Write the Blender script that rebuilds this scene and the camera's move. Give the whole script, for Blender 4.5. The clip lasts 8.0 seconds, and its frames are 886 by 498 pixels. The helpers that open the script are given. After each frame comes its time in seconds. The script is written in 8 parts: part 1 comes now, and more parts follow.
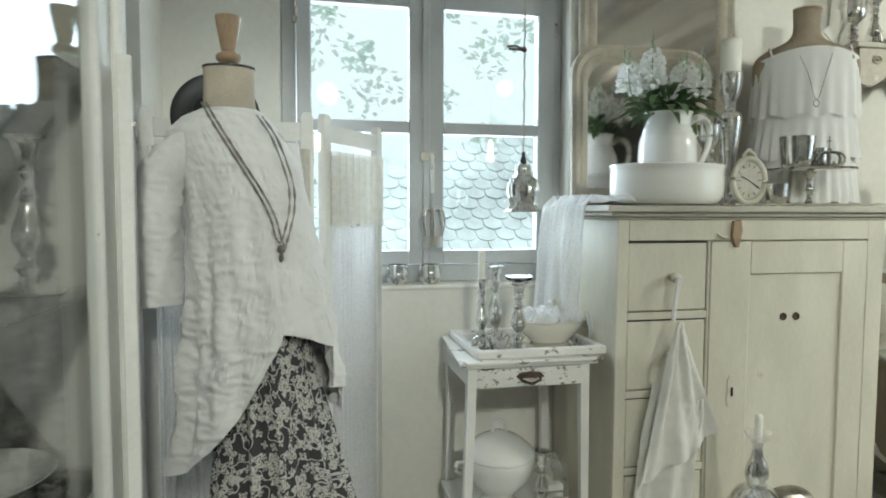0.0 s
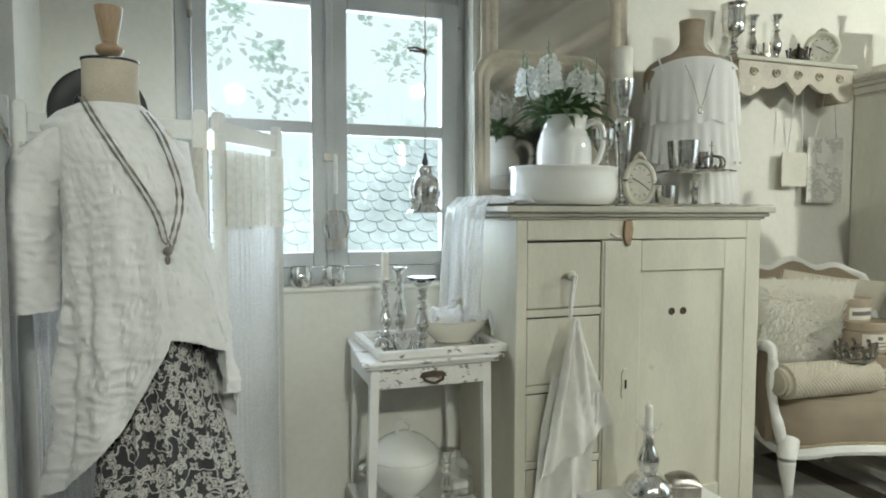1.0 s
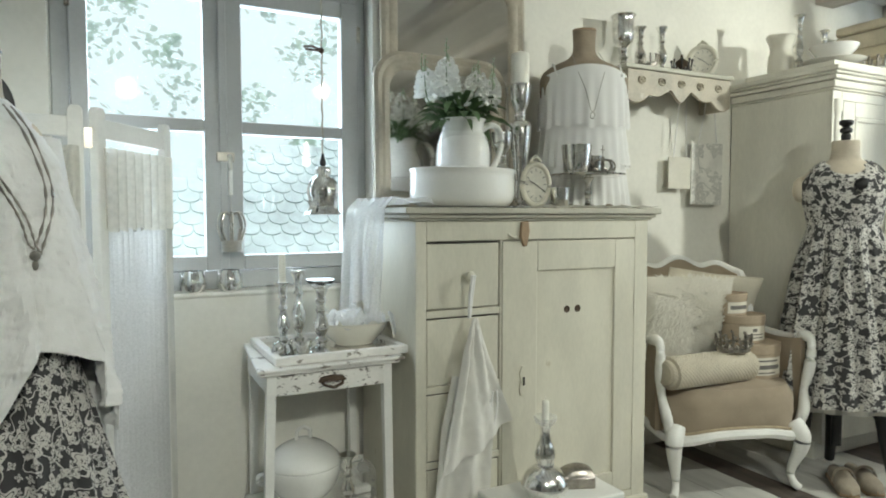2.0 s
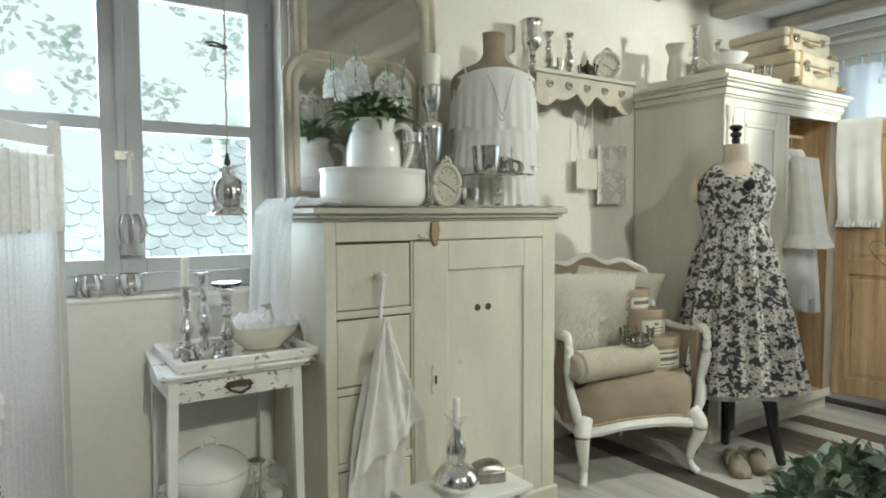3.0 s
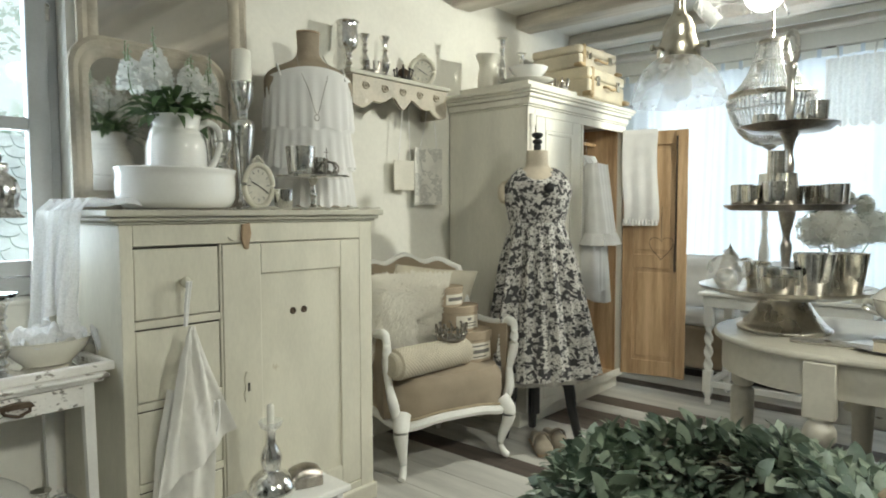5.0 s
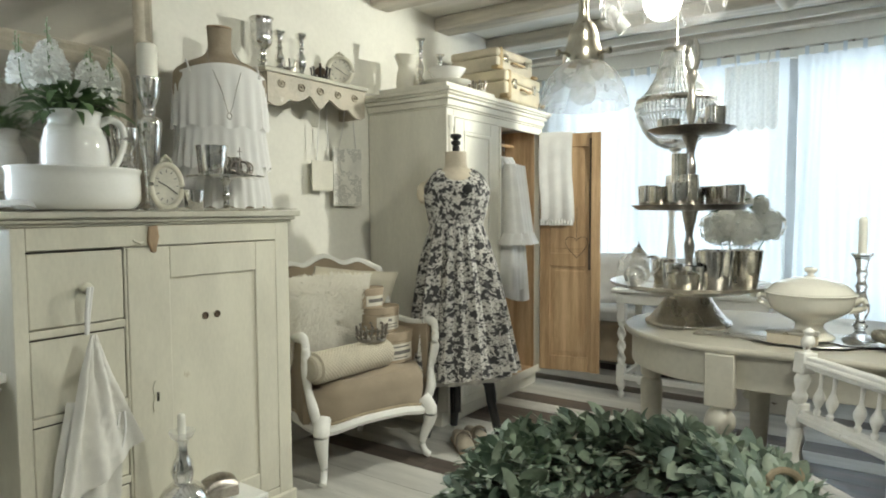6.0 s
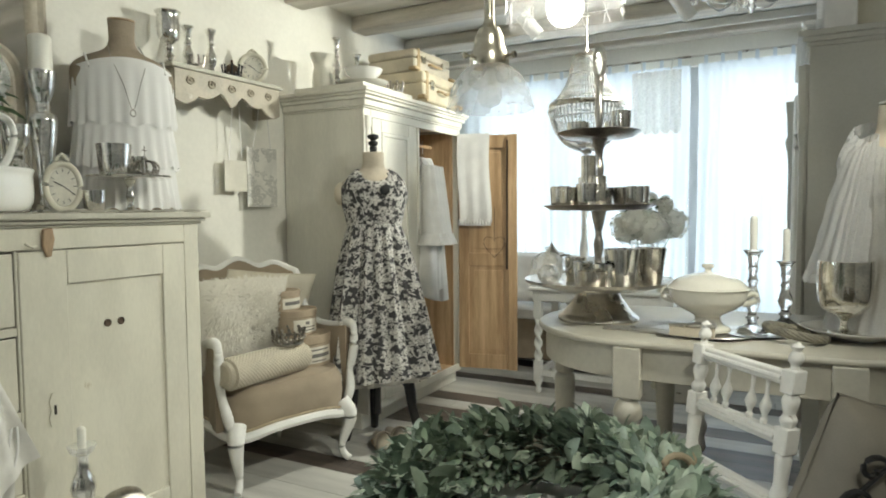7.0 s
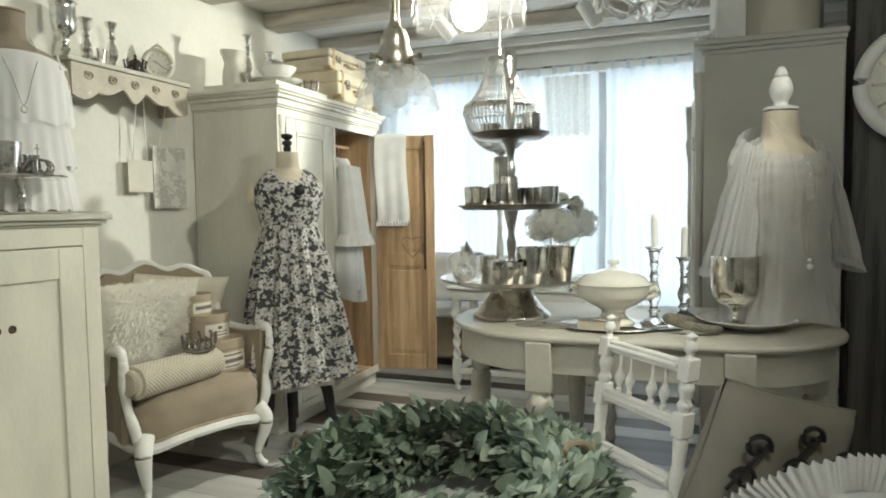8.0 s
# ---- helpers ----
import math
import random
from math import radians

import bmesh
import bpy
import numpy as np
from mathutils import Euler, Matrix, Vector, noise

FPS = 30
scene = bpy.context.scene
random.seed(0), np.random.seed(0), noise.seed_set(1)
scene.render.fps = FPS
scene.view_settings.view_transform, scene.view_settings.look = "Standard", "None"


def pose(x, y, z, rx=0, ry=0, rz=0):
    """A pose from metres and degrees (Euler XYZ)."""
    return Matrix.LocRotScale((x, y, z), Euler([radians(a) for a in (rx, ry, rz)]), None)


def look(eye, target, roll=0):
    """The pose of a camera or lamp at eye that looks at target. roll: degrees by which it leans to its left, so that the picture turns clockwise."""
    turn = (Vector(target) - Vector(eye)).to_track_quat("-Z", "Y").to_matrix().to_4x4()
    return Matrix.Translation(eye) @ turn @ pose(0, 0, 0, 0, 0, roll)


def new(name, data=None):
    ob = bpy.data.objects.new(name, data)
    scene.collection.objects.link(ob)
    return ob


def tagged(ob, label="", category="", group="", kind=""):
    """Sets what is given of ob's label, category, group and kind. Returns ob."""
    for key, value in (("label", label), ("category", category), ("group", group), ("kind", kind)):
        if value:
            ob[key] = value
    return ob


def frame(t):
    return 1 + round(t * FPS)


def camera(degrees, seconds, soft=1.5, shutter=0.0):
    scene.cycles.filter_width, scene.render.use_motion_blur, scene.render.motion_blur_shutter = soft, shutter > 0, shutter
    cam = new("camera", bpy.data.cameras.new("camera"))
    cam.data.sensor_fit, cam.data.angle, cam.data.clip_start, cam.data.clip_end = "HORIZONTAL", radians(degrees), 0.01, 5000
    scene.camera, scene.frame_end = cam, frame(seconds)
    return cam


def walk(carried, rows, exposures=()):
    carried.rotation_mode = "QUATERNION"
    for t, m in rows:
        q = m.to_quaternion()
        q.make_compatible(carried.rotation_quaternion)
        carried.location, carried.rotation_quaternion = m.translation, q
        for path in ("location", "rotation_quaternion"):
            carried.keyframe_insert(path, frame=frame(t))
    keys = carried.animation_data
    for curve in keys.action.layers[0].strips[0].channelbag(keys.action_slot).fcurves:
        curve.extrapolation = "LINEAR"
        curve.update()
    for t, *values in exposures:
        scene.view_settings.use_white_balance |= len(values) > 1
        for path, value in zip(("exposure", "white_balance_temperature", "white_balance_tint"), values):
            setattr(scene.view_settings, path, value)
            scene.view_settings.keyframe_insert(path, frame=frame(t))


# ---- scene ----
cam = camera(68.9, 8.0, soft=1.9)
# seconds, eye, point looked at, roll; the fitted metres are scaled so that the cupboard stands on the floor
SCALE = 1.06
PATH = [
    (0.0, (-0.006, 0.013, 1.142), (0.403, 1.966, 1.016), 0.2),
    (0.5, (0.018, 0.007, 1.136), (0.537, 1.935, 1.018), 0.2),
    (1.0, (0.045, -0.002, 1.134), (0.694, 1.885, 1.019), 0.1),
    (1.5, (0.064, -0.005, 1.132), (0.846, 1.833, 1.020), 0.1),
    (3.0, (0.118, -0.042, 1.133), (1.222, 1.626, 1.024), -0.2),
    (3.5, (0.126, -0.057, 1.141), (1.325, 1.537, 1.027), -0.1),
    (4.0, (0.131, -0.070, 1.146), (1.440, 1.436, 1.029), -0.1),
    (4.5, (0.138, -0.080, 1.148), (1.546, 1.334, 1.030), -0.1),
    (6.0, (0.158, -0.099, 1.149), (1.801, 1.038, 1.031), -0.3),
    (6.5, (0.162, -0.110, 1.147), (1.864, 0.931, 1.031), -0.5),
    (7.0, (0.166, -0.119, 1.148), (1.933, 0.814, 1.031), -0.5),
    (7.5, (0.165, -0.130, 1.146), (1.980, 0.700, 1.029), -0.7),
    (8.0, (0.164, -0.145, 1.145), (2.029, 0.567, 1.028), -0.8),
]
walk(cam, [(t, look(Vector(e) * SCALE, Vector(g) * SCALE, r)) for t, e, g, r in PATH],
     exposures=[(0.0, 0.02, 6200, 7), (3.5, 0.05, 6300, 8), (6.0, 0.10, 6450, 9), (8.0, 0.14, 6450, 9)])

# ---- world and light ----
world = bpy.data.worlds.new("world")
scene.world = world
world.use_nodes = True
wn = world.node_tree
sky = wn.nodes.new("ShaderNodeTexSky")
sky.sky_type = "NISHITA"
sky.sun_disc = False
sky.sun_elevation = radians(48)
sky.sun_rotation = radians(195)
wn.links.new(sky.outputs[0], wn.nodes["Background"].inputs[0])
wn.nodes["Background"].inputs[1].default_value = 0.12


def lamp(name, kind, m, energy, color, **more):
    data = bpy.data.lights.new(name, kind)
    data.energy, data.color = energy, color
    if kind == "AREA":
        data.shape = "RECTANGLE"
        data.size, data.size_y = more["size"], more["size_y"]
    if kind == "SPOT":
        data.spot_size, data.spot_blend, data.shadow_soft_size = radians(more["spread"]), 0.7, more["soft"]
    if kind == "POINT":
        data.shadow_soft_size = more["soft"]
    if kind == "SUN":
        data.angle = radians(more["angle"])
    ob = new(name, data)
    ob.matrix_world = m
    return ob


lamp("sun", "SUN", look((0, 0, 10), (1.6, 6.0, 3.0)), 3.2, (1.0, 0.97, 0.9), angle=0.6)
# daylight in the two window openings
lamp("window_daylight_north", "AREA", look((0.46, 2.66, 1.52), (0.5, 0, 1.0)), 40, (0.80, 0.90, 1.0), size=1.0, size_y=1.1)
lamp("window_daylight_east", "AREA", look((5.36, 0.82, 1.35), (0, 0.82, 1.35)), 82, (0.84, 0.92, 1.0), size=2.6, size_y=1.7)
# ceiling spots under the beams
WARM = (0.96, 0.965, 0.84)
lamp("spot_light_a", "SPOT", look((4.01, 0.36, 2.24), (2.9, 2.2, 1.1)), 140, WARM, spread=104, soft=0.05)
lamp("spot_light_b", "SPOT", look((1.85, -0.9, 2.36), (2.95, 1.75, 0.95)), 120, WARM, spread=92, soft=0.06)
# no ceiling spot known here: fill added to brighten the tunic
lamp("fill_light_c", "SPOT", look((0.2, -1.6, 2.36), (-0.05, 1.9, 0.70)), 190, WARM, spread=40, soft=0.08)
# second added fill, without a seen source, lifting the wreath and floor
lamp("fill_light_d", "SPOT", look((0.2, -0.5, 2.36), (2.3, 0.95, 0.0)), 60, WARM, spread=66, soft=0.06)

# weak added fill for the wardrobe side and blouse; no fixture belongs to it
lamp("fill_light_e", "SPOT", look((2.2, -1.5, 2.36), (3.1, -0.4, 1.4)), 14, WARM, spread=110, soft=0.06)

# ---- materials ----
def mat(name, color, rough=0.5, metal=0.0, var=0.12, scale=6.0, fine=90.0, bump=0.1, coat=0.0, dark=None, wear=None, stretch=(1, 1, 1), sheen=0.0, coord="Object", **more):
    """Principled material with tone variation at two scales and a fine relief; wear: (colour, amount, scale) of chipped patches."""
    m = bpy.data.materials.new(name)
    m.use_nodes = True
    t = m.node_tree
    n, l = t.nodes, t.links
    b = n["Principled BSDF"]
    tc = n.new("ShaderNodeTexCoord")
    mp = n.new("ShaderNodeMapping")
    mp.inputs["Scale"].default_value = stretch
    l.new(tc.outputs[coord], mp.inputs[0])
    big = n.new("ShaderNodeTexNoise")
    big.inputs["Scale"].default_value, big.inputs["Detail"].default_value = scale, 4
    small = n.new("ShaderNodeTexNoise")
    small.inputs["Scale"].default_value, small.inputs["Detail"].default_value = fine, 3
    l.new(mp.outputs[0], big.inputs["Vector"])
    l.new(mp.outputs[0], small.inputs["Vector"])
    add = n.new("ShaderNodeMath")
    add.operation = "MULTIPLY_ADD"
    add.inputs[1].default_value = 0.4
    l.new(small.outputs[0], add.inputs[0])
    l.new(big.outputs[0], add.inputs[2])
    ramp = n.new("ShaderNodeValToRGB")
    lo = dark or tuple(c * (1 - var * 1.6) for c in color)
    hi = tuple(min(1, c * (1 + var * 0.5)) for c in color)
    ramp.color_ramp.elements[0].position, ramp.color_ramp.elements[0].color = 0.5, (*lo, 1)
    ramp.color_ramp.elements[1].position, ramp.color_ramp.elements[1].color = 0.86, (*hi, 1)
    l.new(add.outputs[0], ramp.inputs[0])
    out = ramp.outputs[0]
    rnd = n.new("ShaderNodeObjectInfo")
    if wear:
        wc, amount, ws = wear
        wnz = n.new("ShaderNodeTexNoise")
        wnz.inputs["Scale"].default_value, wnz.inputs["Detail"].default_value, wnz.inputs["Roughness"].default_value = ws, 6, 0.65
        l.new(mp.outputs[0], wnz.inputs["Vector"])
        wr = n.new("ShaderNodeValToRGB")
        wr.color_ramp.elements[0].position = 0.5 + 0.22 * (1 - amount)
        wr.color_ramp.elements[1].position = wr.color_ramp.elements[0].position + 0.02
        l.new(wnz.outputs[0], wr.inputs[0])
        mix = n.new("ShaderNodeMixRGB")
        l.new(wr.outputs[0], mix.inputs[0])
        l.new(out, mix.inputs[1])
        mix.inputs[2].default_value = (*wc, 1)
        out = mix.outputs[0]
    l.new(out, b.inputs["Base Color"])
    rr = n.new("ShaderNodeMapRange")
    rr.inputs["To Min"].default_value, rr.inputs["To Max"].default_value = max(0.02, rough - 0.08), min(1, rough + 0.1)
    l.new(big.outputs[0], rr.inputs[0])
    l.new(rr.outputs[0], b.inputs["Roughness"])
    b.inputs["Metallic"].default_value = metal
    b.inputs["Coat Weight"].default_value = coat
    b.inputs["Coat Roughness"].default_value = 0.06
    b.inputs["Sheen Weight"].default_value = sheen
    if bump:
        bp = n.new("ShaderNodeBump")
        bp.inputs["Strength"].default_value, bp.inputs["Distance"].default_value = bump, more.get("relief", 0.004)
        l.new(add.outputs[0], bp.inputs["Height"])
        l.new(bp.outputs[0], b.inputs["Normal"])
    for key, value in more.items():
        if key in ("trans", "ior"):
            b.inputs[{"trans": "Transmission Weight", "ior": "IOR"}[key]].default_value = value
    return m


def emit(name, color, strength):
    m = bpy.data.materials.new(name)
    m.use_nodes = True
    b = m.node_tree.nodes["Principled BSDF"]
    b.inputs["Base Color"].default_value = (*color, 1)
    b.inputs["Emission Color"].default_value = (*color, 1)
    b.inputs["Emission Strength"].default_value = strength
    return m


def sheer(name, color, through_share, wave=220.0, back=0.5):
    """Thin woven cloth: diffuse, translucent and partly open."""
    m = bpy.data.materials.new(name)
    m.use_nodes = True
    n, l = m.node_tree.nodes, m.node_tree.links
    n.remove(n["Principled BSDF"])
    d, tr, tp = n.new("ShaderNodeBsdfDiffuse"), n.new("ShaderNodeBsdfTranslucent"), n.new("ShaderNodeBsdfTransparent")
    tc = n.new("ShaderNodeTexCoord")
    nz = n.new("ShaderNodeTexNoise")
    nz.inputs["Scale"].default_value, nz.inputs["Detail"].default_value = wave, 3
    l.new(tc.outputs["Object"], nz.inputs["Vector"])
    ramp = n.new("ShaderNodeValToRGB")
    ramp.color_ramp.elements[0].position, ramp.color_ramp.elements[0].color = 0.3, (*[c * 0.86 for c in color], 1)
    ramp.color_ramp.elements[1].position, ramp.color_ramp.elements[1].color = 0.7, (*color, 1)
    l.new(nz.outputs[0], ramp.inputs[0])
    l.new(ramp.outputs[0], d.inputs[0])
    l.new(ramp.outputs[0], tr.inputs[0])
    m1, m2 = n.new("ShaderNodeMixShader"), n.new("ShaderNodeMixShader")
    m1.inputs[0].default_value = back
    l.new(d.outputs[0], m1.inputs[1])
    l.new(tr.outputs[0], m1.inputs[2])
    mr = n.new("ShaderNodeMapRange")
    mr.inputs["From Min"].default_value, mr.inputs["From Max"].default_value = 0.3, 0.7
    mr.inputs["To Min"].default_value, mr.inputs["To Max"].default_value = max(0, through_share - 0.12), min(1, through_share + 0.12)
    l.new(nz.outputs[0], mr.inputs[0])
    l.new(mr.outputs[0], m2.inputs[0])
    l.new(m1.outputs[0], m2.inputs[1])
    l.new(tp.outputs[0], m2.inputs[2])
    l.new(m2.outputs[0], n["Material Output"].inputs[0])
    return m


def clear_glass(name, tint=(0.97, 0.98, 0.97), gloss=0.10, most=1.0):
    """Thin glass: mostly open, with a fresnel gloss."""
    m = bpy.data.materials.new(name)
    m.use_nodes = True
    n, l = m.node_tree.nodes, m.node_tree.links
    n.remove(n["Principled BSDF"])
    tp, gl = n.new("ShaderNodeBsdfTransparent"), n.new("ShaderNodeBsdfGlossy")
    tp.inputs[0].default_value = (*tint, 1)
    gl.inputs["Roughness"].default_value = 0.02
    fr = n.new("ShaderNodeFresnel")
    fr.inputs[0].default_value = 1.5
    mr = n.new("ShaderNodeMapRange")
    mr.inputs["To Min"].default_value, mr.inputs["To Max"].default_value = gloss * 0.4, most
    l.new(fr.outputs[0], mr.inputs[0])
    mx = n.new("ShaderNodeMixShader")
    l.new(mr.outputs[0], mx.inputs[0])
    l.new(tp.outputs[0], mx.inputs[1])
    l.new(gl.outputs[0], mx.inputs[2])
    l.new(mx.outputs[0], n["Material Output"].inputs[0])
    return m


def mercury(name, tone=(0.80, 0.79, 0.76), rough=0.10, patch=0.5):
    """Silvered glass with worn, speckled patches."""
    return mat(name, tone, rough, 1.0, var=0.22, scale=22, fine=160, bump=0.2, coat=0.6, wear=((0.58, 0.55, 0.49), patch, 45), relief=0.002)


def floral(name, ground, bloom, size=0.058):
    """Printed cotton: five-petalled pale blossoms and tendrils on a dark ground, laid out in the cloth's own metres."""
    m = mat(name, ground, 0.85, bump=0.15, scale=9, fine=300, sheen=0.1)
    n, l = m.node_tree.nodes, m.node_tree.links
    b = n["Principled BSDF"]
    base = b.inputs["Base Color"].links[0].from_socket
    tc = n.new("ShaderNodeTexCoord")

    def op(kind, a, c=None, v=None):
        x = n.new("ShaderNodeMath")
        x.operation = kind
        for i, s in ((0, a), (1, c)):
            if s is None:
                continue
            if isinstance(s, (int, float)):
                x.inputs[i].default_value = s
            else:
                l.new(s, x.inputs[i])
        return x.outputs[0]

    def blossoms(s, shift, petals, reach):
        mp = n.new("ShaderNodeMapping")
        mp.inputs["Scale"].default_value = (s, s, s)
        mp.inputs["Location"].default_value = (shift, shift * 0.7, 0)
        l.new(tc.outputs["UV"], mp.inputs[0])
        nz = n.new("ShaderNodeTexNoise")
        nz.inputs["Scale"].default_value, nz.inputs["Detail"].default_value = 3.0, 2
        l.new(mp.outputs[0], nz.inputs["Vector"])
        wob = n.new("ShaderNodeVectorMath")
        wob.operation = "MULTIPLY_ADD"
        wob.inputs[1].default_value = (0.22, 0.22, 0.0)
        l.new(nz.outputs["Color"], wob.inputs[0])
        l.new(mp.outputs[0], wob.inputs[2])
        vo = n.new("ShaderNodeTexVoronoi")
        vo.voronoi_dimensions = "2D"
        vo.inputs["Scale"].default_value, vo.inputs["Randomness"].default_value = 1.0, 0.75
        l.new(wob.outputs[0], vo.inputs["Vector"])
        off = n.new("ShaderNodeVectorMath")
        off.operation = "SUBTRACT"
        l.new(wob.outputs[0], off.inputs[0])
        l.new(vo.outputs["Position"], off.inputs[1])
        sp = n.new("ShaderNodeSeparateXYZ")
        l.new(off.outputs[0], sp.inputs[0])
        ang = op("ARCTAN2", sp.outputs[1], sp.outputs[0])
        sc = n.new("ShaderNodeSeparateColor")
        l.new(vo.outputs["Color"], sc.inputs[0])
        turn = op("ADD", op("MULTIPLY", ang, float(petals)), op("MULTIPLY", sc.outputs[0], 6.0))
        edge = op("ADD", op("MULTIPLY", op("COSINE", turn), reach * 0.26), op("ADD", reach * 0.68, op("MULTIPLY", sc.outputs[1], reach * 0.35)))
        inside = op("LESS_THAN", vo.outputs["Distance"], edge)
        hole = op("GREATER_THAN", vo.outputs["Distance"], op("MULTIPLY", edge, 0.27))
        rim = op("GREATER_THAN", op("ABSOLUTE", op("SUBTRACT", vo.outputs["Distance"], op("MULTIPLY", edge, 0.66))), 0.02)
        return op("MULTIPLY", op("MULTIPLY", inside, hole), rim)

    one = blossoms(1 / size, 0.0, 5, 0.40)
    two = blossoms(1.9 / size, 3.3, 4, 0.30)
    vine = n.new("ShaderNodeTexNoise")
    vine.inputs["Scale"].default_value, vine.inputs["Detail"].default_value = 0.9 / size, 1.5
    l.new(tc.outputs["UV"], vine.inputs["Vector"])
    line = op("LESS_THAN", op("ABSOLUTE", op("SUBTRACT", vine.outputs[0], 0.5)), 0.012)
    tot = op("MAXIMUM", op("MAXIMUM", one, two), line)
    mix = n.new("ShaderNodeMixRGB")
    l.new(tot, mix.inputs[0])
    l.new(base, mix.inputs[1])
    mix.inputs[2].default_value = (*bloom, 1)
    l.new(mix.outputs[0], b.inputs["Base Color"])
    return m


M_WALL = mat("lime_plaster", (0.80, 0.78, 0.71), 0.9, var=0.05, scale=2.5, fine=45, bump=0.25, relief=0.006)
M_CEIL = mat("painted_ceiling_boards", (0.76, 0.74, 0.69), 0.75, var=0.08, scale=3, stretch=(6, 0.6, 1), bump=0.2)
M_BEAM = mat("limed_beam", (0.60, 0.56, 0.49), 0.75, var=0.16, scale=4, fine=40, stretch=(5, 0.5, 5), bump=0.35)
M_WINDOW = mat("grey_window_paint", (0.55, 0.56, 0.56), 0.45, var=0.06, scale=5, bump=0.12)
M_CREAM = mat("cream_cupboard_paint", (0.65, 0.62, 0.515), 0.5, var=0.07, scale=3.5, fine=60, bump=0.16, stretch=(2, 2, 0.7), wear=((0.50, 0.44, 0.32), 0.02, 14))
M_TAUPE = mat("taupe_top_paint", (0.50, 0.48, 0.40), 0.5, var=0.1, scale=5, bump=0.12)
# near-black for floor joints and for shade painted into gaps and keyhole
M_JOINT_SHADE = mat("dark_joint_and_gap_shade", (0.03, 0.027, 0.02), 0.9, bump=0)
M_WHITE = mat("white_furniture_paint", (0.80, 0.79, 0.75), 0.5, var=0.06, scale=5, bump=0.12, wear=((0.45, 0.38, 0.30), 0.06, 12))
M_CHIPPED = mat("chipped_white_paint", (0.78, 0.76, 0.72), 0.6, var=0.08, scale=6, bump=0.3, wear=((0.24, 0.21, 0.18), 0.50, 26), stretch=(0.6, 0.6, 1.5))
M_FLAKED = mat("flaking_white_paint", (0.78, 0.76, 0.72), 0.6, var=0.08, scale=6, bump=0.35, wear=((0.20, 0.18, 0.16), 0.62, 48), stretch=(0.8, 1.0, 1.3))
M_ARMOIRE = mat("ivory_armoire_paint", (0.78, 0.755, 0.67), 0.55, var=0.07, scale=3, fine=50, bump=0.18, stretch=(2, 2, 0.6), wear=((0.40, 0.33, 0.25), 0.05, 9))
M_PINE = mat("honey_pine", (0.56, 0.39, 0.23), 0.45, var=0.3, scale=2.2, fine=26, bump=0.15, stretch=(9, 9, 0.55), dark=(0.36, 0.225, 0.115))
M_DARKWOOD = mat("weathered_dark_wood", (0.10, 0.095, 0.085), 0.75, var=0.4, scale=3, fine=24, bump=0.5, stretch=(8, 8, 0.4))
M_GREY = mat("grey_wardrobe_paint", (0.50, 0.49, 0.44), 0.55, var=0.06, scale=2, bump=0.14)
M_LINEN = mat("white_linen", (0.80, 0.79, 0.77), 0.9, var=0.06, scale=10, fine=260, bump=0.22, sheen=0.2)
M_CRUMPLE = mat("crumpled_linen", (0.82, 0.81, 0.79), 0.9, var=0.04, scale=16, fine=240, bump=0.2, sheen=0.2, relief=0.012)
cn, cl_k = M_CRUMPLE.node_tree.nodes, M_CRUMPLE.node_tree.links
crease_map = cn.new("ShaderNodeMapping")
crease_map.inputs["Scale"].default_value, crease_map.inputs["Rotation"].default_value = (1.0, 1.0, 1.9), (0.0, radians(32), 0.0)
crease = cn.new("ShaderNodeTexNoise")
crease.noise_type = "RIDGED_MULTIFRACTAL"
crease.inputs["Scale"].default_value, crease.inputs["Detail"].default_value, crease.inputs["Roughness"].default_value = 19.0, 3.0, 0.45
crease_bump = cn.new("ShaderNodeBump")
crease_bump.inputs["Strength"].default_value, crease_bump.inputs["Distance"].default_value = 0.9, 0.014
cl_k.new(cn["Texture Coordinate"].outputs["Object"], crease_map.inputs[0])
cl_k.new(crease_map.outputs[0], crease.inputs["Vector"])
cl_k.new(crease.outputs[0], crease_bump.inputs["Height"])
cl_k.new(cn["Bump"].outputs[0], crease_bump.inputs["Normal"])
cl_k.new(crease_bump.outputs[0], cn["Principled BSDF"].inputs["Normal"])
M_TOWEL = mat("washed_linen", (0.74, 0.72, 0.67), 0.92, var=0.06, scale=10, fine=300, bump=0.3, sheen=0.15)
M_JUTE = mat("burlap_cover", (0.34, 0.275, 0.20), 0.95, var=0.12, scale=7, fine=330, bump=0.4, sheen=0.1)
M_CANVAS = mat("bust_canvas", (0.58, 0.51, 0.40), 0.85, var=0.14, scale=9, fine=240, bump=0.25)
M_OLDCANVAS = mat("old_bust_canvas", (0.33, 0.27, 0.20), 0.85, var=0.2, scale=8, fine=200, bump=0.25)
M_WOODTURN = mat("turned_beech", (0.40, 0.28, 0.17), 0.5, var=0.2, scale=6, fine=40, stretch=(6, 6, 0.8), bump=0.12)
M_BLACK = mat("black_lacquer", (0.015, 0.015, 0.016), 0.35, var=0.2, bump=0.05)
M_PORCELAIN = mat("white_glazed_porcelain", (0.82, 0.81, 0.77), 0.14, var=0.03, scale=5, bump=0.03, coat=0.6)
M_IVORYGLAZE = mat("ivory_glazed_ceramic", (0.74, 0.71, 0.62), 0.16, var=0.04, scale=5, bump=0.03, coat=0.6)
M_SILVER = mercury("silvered_glass", (0.90, 0.89, 0.86))
M_DARKSILVER = mat("tarnished_pewter", (0.40, 0.37, 0.33), 0.30, 1.0, var=0.3, scale=14, bump=0.15)
M_PEWTER = mat("aged_silver_tray", (0.60, 0.57, 0.51), 0.28, 1.0, var=0.2, scale=9, bump=0.1)
